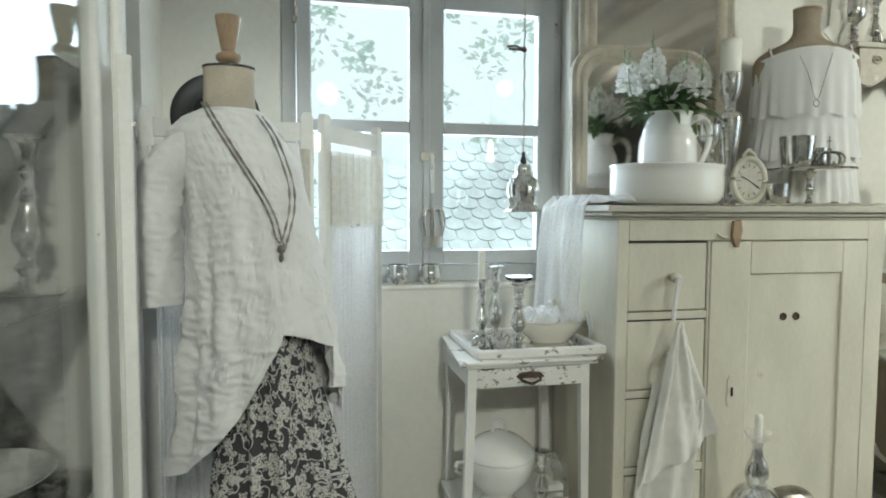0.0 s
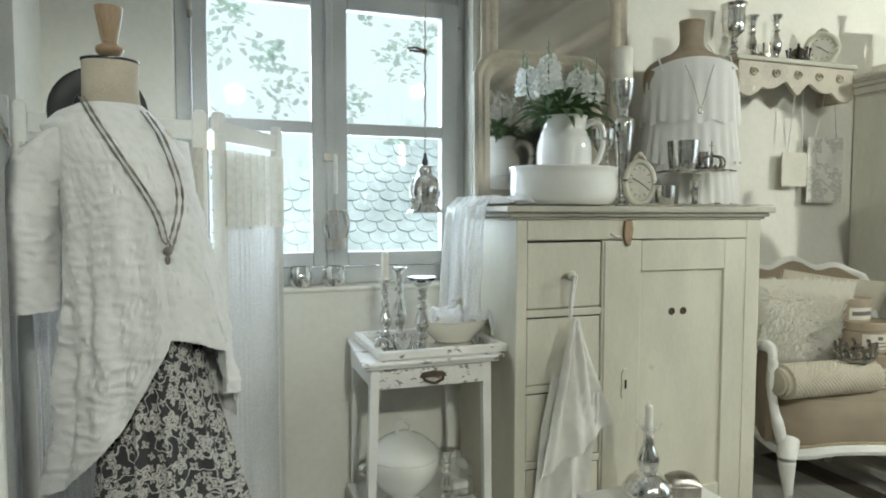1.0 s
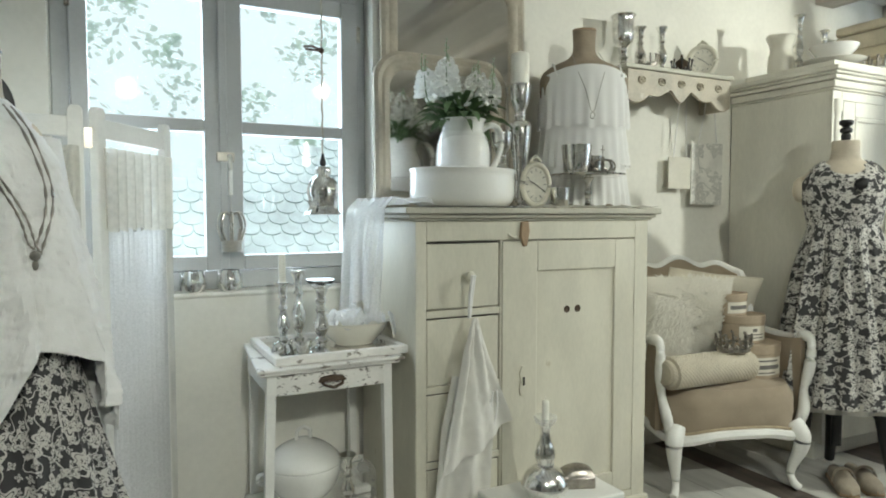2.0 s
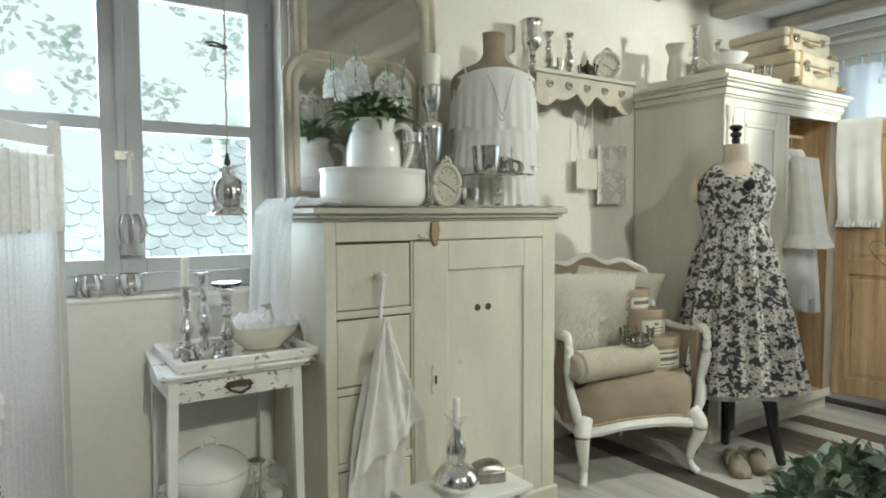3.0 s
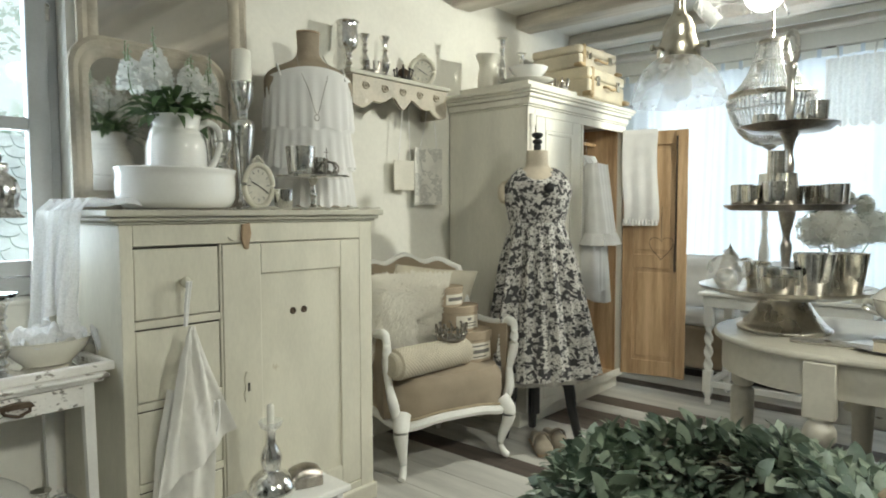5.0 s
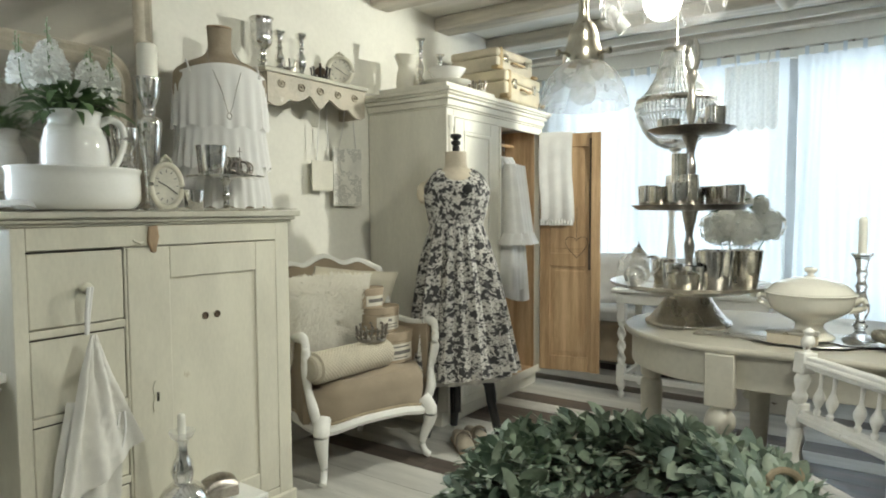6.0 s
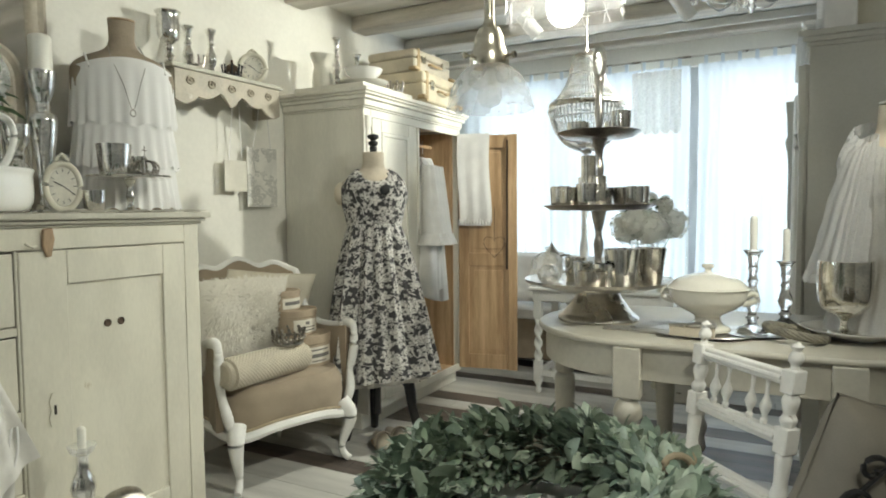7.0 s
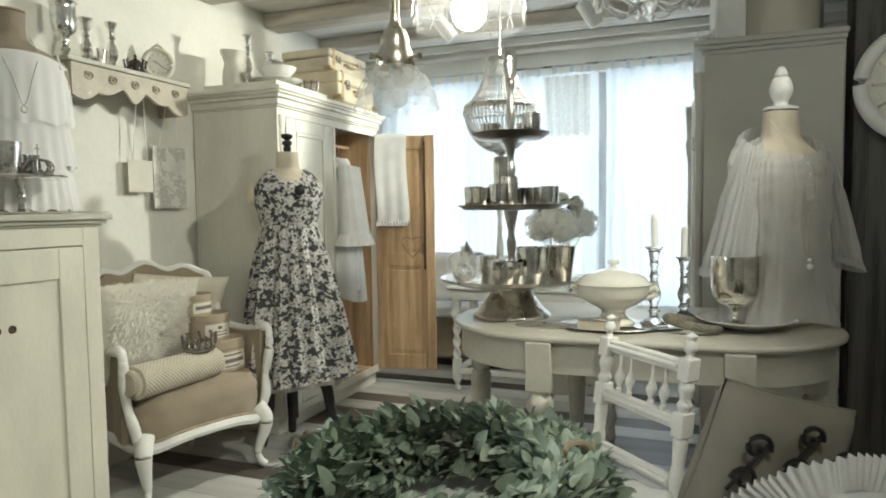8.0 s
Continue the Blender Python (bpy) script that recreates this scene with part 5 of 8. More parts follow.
for k in range(84):
    a = rng.random() * 6.28
    r0 = 0.02 + 0.055 * rng.random()
    ln = 0.06 + 0.05 * rng.random()
    up = -0.25 + 1.1 * rng.random()
    bm = B()
    leafy(bm, (r0 * math.cos(a) * 1.2, r0 * math.sin(a), 0.0 + 0.07 * rng.random()), (math.cos(a), math.sin(a) * 0.8, up), ln, 0.022 + 0.016 * rng.random(), 0.6)
    part("leaf", bm, M_LEAF, bq)
candlestick(1.60, 2.27, ZT, 0.515, 0.055, "tall silvered glass candlestick with a pillar candle", [(1.0, 0), (1.0, 0.02), (0.6, 0.05), (0.4, 0.1), (0.5, 0.3), (0.72, 0.48), (0.86, 0.62), (0.82, 0.69), (0.4, 0.72), (0.46, 0.75), (0.42, 0.78), (0.72, 0.86), (0.86, 0.97), (0.86, 1.0)], candle=(0.038, 0.135))
candlestick(1.478, 2.22, ZT, 0.305, 0.05, "silvered glass candlestick on the cupboard", [(1, 0), (1, 0.03), (0.6, 0.06), (0.7, 0.25), (0.86, 0.42), (0.6, 0.55), (0.4, 0.6), (0.5, 0.65), (0.4, 0.7), (0.75, 0.82), (0.85, 1.0)])


def oval_clock(m, rx, rz_, label, material, crest=True):
    t = thing("clock", m, label, "clock")
    part("case", oval_ring(rx, rz_), material, t)
    part("dial", oval_disc(rx * 0.76, rz_ * 0.76, -0.005), M_DIAL, t, "pale dial")
    bm = box(-0.0012, 0.0012, -0.0085, -0.0065, 0.0, rz_ * 0.5)
    part("minute_hand", bm, M_BLACK, t).matrix_local = pose(0, 0, 0, 0, 130, 0)
    part("hour_hand", box(-0.0016, 0.0016, -0.0082, -0.0066, 0.0, rz_ * 0.36), M_BLACK, t).matrix_local = pose(0, 0, 0, 0, -60, 0)
    for i in range(12):
        a = i * 0.5236
        part("hour_mark", box(-0.001, 0.001, -0.0075, -0.0062, -0.006 * rz_ / 0.09, 0.006 * rz_ / 0.09), M_BLACK, t).matrix_local = pose(rx * 0.62 * math.sin(a), 0, rz_ * 0.62 * math.cos(a), 0, math.degrees(a), 0)
    if crest:
        part("crest", tube(curve_profile([(-rx * 0.35, -0.004, rz_ * 0.98), (-rx * 0.2, -0.004, rz_ * 1.12), (0, -0.004, rz_ * 1.22), (rx * 0.2, -0.004, rz_ * 1.12), (rx * 0.35, -0.004, rz_ * 0.98)], 4), 0.006, 8, bm=blob(0.01, (0, -0.004, rz_ * 1.2), 1, 0.2)), material, t)
    return t


def oval_ring(rx, rz_):
    pts = [(rx * 0.9 * math.cos(i * 6.2832 / 40), 0, rz_ * 0.9 * math.sin(i * 6.2832 / 40)) for i in range(40)]
    return tube(pts, min(rx, rz_) * 0.19, 10, closed=True)


def oval_disc(rx, rz_, y):
    return plate([(rx * math.cos(i * 6.2832 / 36), rz_ * math.sin(i * 6.2832 / 36)) for i in range(36)], y, y + 0.006)


M_DIAL = mat("clock_dial", (0.74, 0.71, 0.62), 0.5, var=0.08, scale=20, bump=0.05)
oval_clock(pose(1.515, 2.03, ZT + 0.089, -6, 0, -28), 0.056, 0.087, "cream oval bedside clock with carved crest", M_CREAM)
tumbler(1.605, 2.0, ZT, 0.078, 0.032, "small cut glass tumbler with silvering", flare=1.2)
cs = thing("cake_stand", pose(1.775, 2.04, ZT) @ Matrix.Diagonal((0.88, 0.88, 1.0, 1.0)), "silvered glass cake stand", "cake stand")
part("foot", lathe(curve_profile([(0.05, 0), (0.05, 0.006), (0.018, 0.016), (0.012, 0.04), (0.018, 0.06), (0.012, 0.085), (0.016, 0.105), (0.026, 0.122)], 4), 24), M_SILVER, cs)
part("plate", lathe([(0.0005, 0.122), (0.14, 0.124), (0.165, 0.130), (0.168, 0.136), (0.16, 0.136), (0.14, 0.129), (0.0005, 0.128)], 40), M_SILVER, cs)
tumbler(1.700, 2.02, ZT + 0.131, 0.115, 0.050, "large silvered glass tumbler on the cake stand", flare=1.2)
tumbler(1.850, 2.10, ZT + 0.131, 0.085, 0.035, "silvered glass tumbler on the cake stand", flare=1.1)
crown(1.800, 1.985, ZT + 0.131, 0.042, 0.066, M_DARKSILVER, "dark pewter crown with a cross on the cake stand", cross=True)
# lace runner and tulle
part("lace_runner", surf(lambda u, v: (1.46 + 0.54 * u, 1.868 + 0.20 * v + 0.012 * math.sin(u * 26) * (1 - v), ZT + 0.003 + 0.008 * (1 - v) * (0.5 + 0.5 * math.sin(u * 31 + 1)) + 0.004 * wob(u * 4, v * 3, 0, 3)), 60, 8), M_LACE, None, "cream lace runner on the cupboard top", category="runner")
tl = thing("tulle_scarf", pose(0, 0, 0), "white tulle scarf hanging over the cupboard side", "scarf")


def tulle(u, v):
    y = 1.98 + 0.37 * u + 0.03 * math.sin(v * 3)
    f = (0.022 * math.sin(u * 17 + 3 * math.sin(u * 4.3)) + 0.010 * math.sin(u * 39 + 5 * v)) * (0.3 + v)
    if v < 0.28:
        k = v / 0.28
        return (1.06 - 0.15 * k, y, ZT + 0.012 + 0.022 * abs(math.sin(u * 14 + k)) + 0.004 * math.sin(k * 9))
    k = (v - 0.28) / 0.72
    return (0.898 - 0.035 * k - abs(f), y + 0.03 * k * (u - 0.5), ZT + 0.014 - (0.385 - 0.05 * math.sin(u * 5)) * k)


part("cloth", surf(tulle, 90, 26), M_TULLE, tl)
# camisole bust
BM = pose(1.925, 2.26, ZT, 0, 0, -24) @ Matrix.Diagonal((0.90, 0.90, 1.0, 1.0))
merged("bust_form", [(lathe(curve_profile([(0.19, 0.0), (0.195, 0.03), (0.17, 0.2), (0.205, 0.42), (0.215, 0.53), (0.205, 0.58), (0.16, 0.615), (0.09, 0.645), (0.062, 0.67), (0.054, 0.70), (0.057, 0.765), (0.056, 0.770)], 4), 36, sx=1.0, sy=0.62), M_OLDCANVAS),
                    (lathe([(0.058, 0.770), (0.057, 0.777), (0.02, 0.781)], 30, sy=0.8), M_WOODTURN)],
       BM, "old brown canvas bust form standing on the cupboard", "bust form")
cm = thing("camisole", BM, "sheer white tiered camisole on the bust form", "camisole")


def tier(z0, z1, r0, r1, n, amp, ph):
    def f(u, v):
        a = u * 6.2832
        z = z0 + (z1 - z0) * v
        r = r0 + (r1 - r0) * v + amp * v * math.sin(a * n + ph + math.sin(a * 3)) + 0.002 * wob(a, z * 9, 0, 3)
        return (r * math.cos(a), 0.66 * r * math.sin(a), z + 0.008 * v * math.sin(a * n * 0.5 + ph) - 0.02 * (1 - v) * math.cos(2 * a) * (z0 > 0.45))
    return surf(f, 140, 14, wrap=True)


M_CHIFFON = sheer("white_chiffon", (0.94, 0.93, 0.91), 0.05, 300, back=0.10)
for args in ((0.585, 0.345, 0.209, 0.222, 23, 0.006, 0.5), (0.365, 0.18, 0.203, 0.224, 27, 0.007, 2.0), (0.20, 0.012, 0.204, 0.228, 31, 0.008, 4.0)):
    part("tier", tier(*args), M_CHIFFON, cm)
for s in (-1, 1):
    part("strap", tube([(s * 0.155, -0.102, 0.56), (s * 0.160, -0.05, 0.618), (s * 0.15, 0.03, 0.615), (s * 0.14, 0.09, 0.56)], 0.005, 6), M_LINEN, cm)
nk = thing("necklace", BM, "fine silver necklace on the bust form", "necklace")
part("chain", tube(curve_profile([(-0.064, -0.02, 0.675), (-0.07, -0.115, 0.60), (-0.035, -0.155, 0.50), (0.0, -0.160, 0.40), (0.035, -0.155, 0.50), (0.07, -0.115, 0.60), (0.064, -0.02, 0.675)], 5), 0.0016, 5), M_DARKSILVER, nk)
part("pendant", tube([(0.011 * math.cos(i * 0.6283), -0.160, 0.387 + 0.013 * math.sin(i * 0.6283)) for i in range(10)], 0.0022, 5, closed=True), M_DARKSILVER, nk)

# ---- towel on the drawer knob ----
tw = thing("linen_towel", pose(0, 0, 0), "white linen towel hanging by a loop from the top drawer knob", "towel")
part("loop", tube([(1.146, 1.862, 0.995), (1.142, 1.872, 0.92), (1.141, 1.876, 0.85)], 0.006, 6, bm=tube([(1.155, 1.862, 0.995), (1.149, 1.872, 0.92), (1.144, 1.876, 0.85)], 0.005, 6)), M_LINEN, tw)


def towel_under(u, v):
    a, b = lerp_table([(0.0, 1.075, 1.215), (0.3, 1.035, 1.235), (1.0, 0.985, 1.205)], v)
    z = 0.66 - 0.605 * v
    f = 0.012 * (math.sin(u * 13 + 1.6 * v) + 0.6 * math.sin(u * 7 - v * 4))
    return (a + (b - a) * u, 1.872 - f + 0.004 * wob(u * 3, v * 8, 1, 3), z)


def towel_over(u, v):
    # a corner folded over: the free edge runs aslant from the outer corner to the hem
    left = lerp_table([(0.0, 1.137, 0.855), (0.25, 1.100, 0.74), (1.0, 1.012, 0.335)], v)
    right = lerp_table([(0.0, 1.151, 0.855), (0.35, 1.200, 0.72), (0.75, 1.245, 0.60), (1.0, 1.287, 0.495)], v)
    f = min(1, v * 3) * (0.014 * math.sin(u * 11 + 2.0 * v) + 0.007 * math.sin(u * 23 - 3 * v)) + 0.012 * v * math.exp(-((u - 0.12) / 0.06) ** 2)
    return (left[0] + (right[0] - left[0]) * u, 1.840 - f - 0.018 * math.sin(u * 3.1416) * v + 0.003 * wob(u * 4, v * 7, 3, 3), left[1] + (right[1] - left[1]) * u)


part("cloth", surf(towel_under, 60, 50, thick=0.002), M_TOWEL, tw)
part("folded_flap", surf(towel_over, 70, 60, thick=0.003), M_TOWEL, tw)
part("tape_loop", tube(curve_profile([(1.228, 1.838, 0.60), (1.224, 1.832, 0.53), (1.20, 1.830, 0.47), (1.196, 1.832, 0.52), (1.212, 1.836, 0.60)], 4), 0.004, 6), M_LINEN, tw)

# ---- low stool before the cupboard ----
sl = thing("stool", pose(0, 0, 0), "low white painted stool in front of the cupboard", "stool")
part("stool_top", box(1.16, 1.60, 1.615, 1.852, 0.238, 0.262), M_WHITE, sl, bevel=0.006)
for lx in (1.18, 1.55):
    for ly in (1.635, 1.805):
        part("leg", box(lx, lx + 0.03, ly, ly + 0.03, 0, 0.2375), M_WHITE, sl, bevel=0.003)
bt = thing("bottle_candlestick", pose(1.352, 1.73, 0.262), "silvered glass bottle with a glass drip ring and candle", "candlestick")
part("bottle", lathe(curve_profile([(0.0005, 0.002), (0.055, 0), (0.076, 0.02), (0.080, 0.04), (0.062, 0.072), (0.038, 0.092), (0.028, 0.10), (0.034, 0.13), (0.030, 0.155), (0.018, 0.185), (0.016, 0.215), (0.022, 0.235)], 4), 40, wave=lambda a, k: 1 + (0.05 * math.cos(12 * a) if 0.5 < k < 0.78 else 0)), M_SILVER, bt)
part("drip_ring", lathe([(0.02, 0.232), (0.032, 0.240), (0.040, 0.262), (0.038, 0.262), (0.030, 0.243)], 24, wave=lambda a, k: 1 + 0.08 * k * math.cos(7 * a)), M_DOME, bt)
cd = thing("candle", pose(1.352, 1.73, 0.495), "white taper candle in the bottle", "candle", "candles")
part("wax", candle_bm(0.012, 0.085, 0.0), M_CANDLE, cd)
bx = thing("trinket_box", pose(1.49, 1.735, 0.262, 0, 0, -20), "small domed tarnished silver trinket box", "box")
part("box_body", box(-0.055, 0.055, -0.04, 0.04, 0, 0.04), M_DARKSILVER, bx, bevel=0.006)
part("lid", surf(lambda u, v: (-0.056 + 0.112 * u, -0.041 + 0.082 * v, 0.041 + 0.035 * (math.sin(u * 3.14) * math.sin(v * 3.14)) ** 0.45), 14, 12), M_DARKSILVER, bx)

# ---- on and in the side table ----
tr = thing("tray", pose(0.735, 2.165, 0.728, 0, 0, 1), "white distressed wooden tray with mirrored floor", "tray")
part("tray_floor", box(-0.205, 0.195, -0.165, 0.17, 0.003, 0.010), M_MIRROR, tr, "mirror floor")
for x0, x1, y0, y1 in ((-0.225, 0.225, -0.19, -0.165), (-0.225, 0.225, 0.17, 0.195), (-0.225, -0.20, -0.165, 0.17), (0.20, 0.225, -0.165, 0.17)):
    part("rim", box(x0, x1, y0, y1, 0.0, 0.028), M_CHIPPED, tr, bevel=0.005)
part("grip", tube(curve_profile([(0.222, -0.06, 0.028), (0.228, -0.05, 0.055), (0.228, 0.0, 0.062), (0.228, 0.05, 0.055), (0.222, 0.06, 0.028)], 4), 0.008, 8), M_PEWTER, tr)
ZR = 0.7385
candlestick(0.578, 2.15, ZR, 0.235, 0.045, "silvered glass candlestick with a taper candle on the tray", candle=(0.012, 0.095), group="candlesticks on the tray")
candlestick(0.655, 2.245, ZR, 0.265, 0.05, "taller silvered candlestick on the tray", STICK_B, group="candlesticks on the tray")
candlestick(0.692, 2.09, ZR, 0.225, 0.055, "silvered candlestick with glass drip plate on the tray", STICK, group="candlesticks on the tray")
part("drip_plate", lathe([(0.01, 0), (0.042, 0.006), (0.05, 0.018), (0.047, 0.018), (0.01, 0.006)], 24, wave=lambda a, k: 1 + 0.06 * math.cos(7 * a) * k), M_GLASS, None, "fluted glass drip plate on the candlestick", category="drip plate").matrix_world = pose(0.692, 2.09, ZR + 0.225)
tumbler(0.610, 2.045, ZR, 0.055, 0.028, "small silvered tealight glass on the tray", flare=1.4)
part("glass_ball", blob(0.026, (0, 0, 0.026), 3, 0.0), M_SILVER, None, "silvered glass ball on the tray", category="ball").matrix_world = pose(0.543, 2.06, ZR)
ob = part("bowl", lathe(curve_profile([(0.0005, 0.002), (0.06, 0.0), (0.075, 0.01), (0.11, 0.045), (0.125, 0.075), (0.13, 0.08), (0.122, 0.078), (0.10, 0.045), (0.0005, 0.012)], 4), 36, sx=1.0, sy=0.75), M_IVORYGLAZE, None, "ivory ceramic bowl filled with tulle", category="bowl")
ob.matrix_world = pose(0.835, 2.17, ZR)
tf = thing("tulle_bundle", pose(0.83, 2.17, ZR + 0.06), "crumpled white tulle spilling from the bowl", "tulle")
part("cloth", surf(lambda u, v: ((0.02 + 0.105 * v) * math.cos(u * 6.283) * (1 + 0.06 * math.sin(u * 31)), 0.72 * (0.02 + 0.105 * v) * math.sin(u * 6.283), 0.052 + 0.03 * wob(math.cos(u * 6.28) * v, math.sin(u * 6.28) * v, 0, 6, 2.0) + 0.012 * math.sin(u * 38 + v * 9) * v - 0.035 * v ** 4), 90, 18, wrap=True), M_TULLE, tf)
part("tail", surf(lambda u, v: (0.10 + 0.05 * u + 0.02 * v, -0.09 + 0.03 * u + 0.01 * math.sin(u * 12), 0.05 - 0.085 * v + 0.01 * math.sin(u * 9)), 20, 10), M_TULLE, tf)
ZL = 0.1835
tu = thing("tureen", pose(0.635, 2.12, ZL), "white porcelain lidded soup tureen on the lower shelf", "tureen")
part("bowl", lathe(curve_profile([(0.07, 0.0), (0.072, 0.008), (0.05, 0.03), (0.055, 0.042), (0.10, 0.09), (0.122, 0.14), (0.124, 0.17), (0.118, 0.176)], 4), 36), M_PORCELAIN, tu)
lid = part("lid", lathe(curve_profile([(0.124, 0.176), (0.126, 0.182), (0.112, 0.205), (0.07, 0.238), (0.03, 0.255), (0.014, 0.262), (0.0005, 0.264)], 4), 36), M_PORCELAIN, tu)
part("lid_knob", tube([(-0.024, 0, 0.255), (-0.022, 0, 0.285), (0, 0, 0.298), (0.022, 0, 0.285), (0.024, 0, 0.255)], 0.007, 8), M_PORCELAIN, lid)
for s in (-1, 1):
    part("handle", tube(curve_profile([(s * 0.11, 0, 0.15), (s * 0.145, 0, 0.155), (s * 0.148, 0, 0.13), (s * 0.115, 0, 0.115)], 4), 0.009, 8), M_PORCELAIN, tu)
candlestick(0.770, 2.06, ZL, 0.20, 0.046, "silvered candlestick on the lower shelf", STICK)
cl = thing("glass_cloche", pose(0.858, 2.17, ZL), "small glass cloche over a soap on a plate", "cloche")
part("dome", lathe(curve_profile([(0.056, 0.008), (0.056, 0.06), (0.048, 0.10), (0.022, 0.122), (0.006, 0.126), (0.012, 0.14), (0.0005, 0.148)], 4), 30), M_DOME, cl)
part("base_plate", lathe([(0.0005, 0.0), (0.06, 0.0), (0.07, 0.007), (0.06, 0.008), (0.0005, 0.006)], 30), M_SILVER, cl)
part("soap", box(-0.032, 0.032, -0.02, 0.02, 0.0085, 0.034), M_PORCELAIN, cl, bevel=0.006)

# ---- vitrine contents ----
candlestick(-0.497, 1.30, 1.052, 0.285, 0.055, "silvered glass candlestick inside the vitrine", STICK, group="vitrine glassware")
candlestick(-0.63, 1.37, 1.052, 0.24, 0.05, "silvered candlestick inside the vitrine", STICK_B, group="vitrine glassware")
ob = part("fruit_bowl", lathe(curve_profile([(0.05, 0.0), (0.045, 0.02), (0.09, 0.06), (0.13, 0.085), (0.124, 0.085), (0.08, 0.055), (0.0005, 0.03)], 4), 30), M_PORCELAIN, None, "white porcelain bowl on the glass shelf", category="bowl")
ob.matrix_world = pose(-0.56, 1.18, 0.680)
tumbler(-0.56, 0.98, 1.46, 0.10, 0.045, "silvered glass tumbler inside the vitrine", group="vitrine glassware")

# ---- shelf on the north wall ----
ws = thing("wall_shelf", pose(0, 0, 0), "carved greige wall shelf with scalloped lambrequin", "shelf")
SX0, SX1 = 2.19, 2.865
part("board", box(SX0 - 0.02, SX1 + 0.015, 2.265, 2.458, 1.868, 1.89), M_TAUPE, ws, bevel=0.005)


def scallop(w):
    pts = []
    for i in range(61):
        k = i / 60
        z = 1.765 - 0.035 * math.cos(k * 6.2832) - 0.022 * abs(math.sin(k * 15.7)) - (0.055 if 0.035 < k < 0.05 or 0.95 < k < 0.965 else 0.0) - 0.045 * math.exp(-((k - 0.5) / 0.07) ** 2)
        pts.append((SX0 + (SX1 - SX0) * k, z))
    return pts


front = part("lambrequin", plate([(SX1, 1.867), (SX0, 1.867)] + scallop(0), 2.275, 2.290), M_FRAMEA, ws, "pierced scalloped front board", bevel=0.003)
for k in range(5):
    cx = SX0 + 0.085 + 0.126 * k
    part("carved_rosette", tube([(cx + 0.020 * math.cos(i * 0.5236), 2.272, 1.822 + 0.016 * math.sin(i * 0.5236)) for i in range(12)], 0.005, 6, closed=True, bm=blob(0.008, (cx, 2.273, 1.822), 1, 0.1)), M_FRAMEA, ws)
for x in (SX0, SX1 - 0.018):
    part("bracket", slab([(x, 2.291), (x + 0.018, 2.291), (x + 0.018, 2.457), (x, 2.457)], 1.72, 1.867, None), M_FRAMEA, ws, bevel=0.003)
ZS = 1.8905
candlestick(2.235, 2.36, ZS, 0.24, 0.050, "large silvered goblet candleholder on the wall shelf", [(1, 0), (1, 0.02), (0.5, 0.06), (0.3, 0.12), (0.45, 0.18), (0.3, 0.24), (0.42, 0.32), (0.35, 0.38), (0.9, 0.5), (1.0, 0.7), (1.0, 0.92), (1.15, 0.98), (1.1, 1.0)], group="candlesticks on the shelf")
candlestick(2.355, 2.375, ZS, 0.205, 0.050, "silvered candlestick on the wall shelf", STICK, group="candlesticks on the shelf")
candlestick(2.495, 2.375, ZS, 0.222, 0.050, "silvered candlestick on the wall shelf", STICK_B, group="candlesticks on the shelf")
crown(2.355, 2.305, ZS, 0.030, 0.065, M_DARKSILVER, "small dark metal crown on the wall shelf")
crown(2.60, 2.345, ZS, 0.042, 0.075, M_BLACK, "small black domed crown on the wall shelf", cross=False)
part("cap_dome", lathe(curve_profile([(0.038, 0.0), (0.040, 0.03), (0.028, 0.06), (0.008, 0.075), (0.006, 0.09), (0.0004, 0.095)], 3), 20), M_RUST, None, "dark metal crown cap on the wall shelf", category="crown").matrix_world = pose(2.60, 2.345, ZS + 0.001)
oval_clock(pose(2.755, 2.355, ZS + 0.083, -5, 0, -44), 0.072, 0.078, "round ivory table clock with a crest on the shelf", M_CREAM)
# cards on ribbons under the shelf
M_CARD = floral("pressed_flower_card", (0.76, 0.74, 0.68), (0.52, 0.51, 0.47), 0.13)
M_PAPER = mat("ivory_card", (0.72, 0.69, 0.60), 0.8, var=0.06, scale=8, bump=0.05)
for cx, w, z0, z1, mt, lb in ((2.86, 0.205, 1.25, 1.57, M_CARD, "ivory picture card with pressed flowers hung on ribbon"), (2.665, 0.14, 1.33, 1.49, M_PAPER, "plain ivory card hung on ribbon")):
    cdk = thing("hanging_card", pose(cx, 2.405, 0, 0, 0, -6), lb, "card", "cards under the shelf")
    part("card", surf(lambda u, v, w=w, z0=z0, z1=z1: (w * (u - 0.5), 0.006 * math.sin(u * 3.1), z0 + (z1 - z0) * v), 6, 4, uv=(w, z1 - z0), thick=0.003), mt, cdk)
    for s in (-0.3, 0.3):
        part("ribbon", tube([(w * s, 0.0, z1), (w * s * 0.6, -0.01, 1.70), (w * s * 0.4, -0.02, 1.84)], 0.003, 5), M_LINEN, cdk)

# ---- on the armoire ----
ZA = 1.888


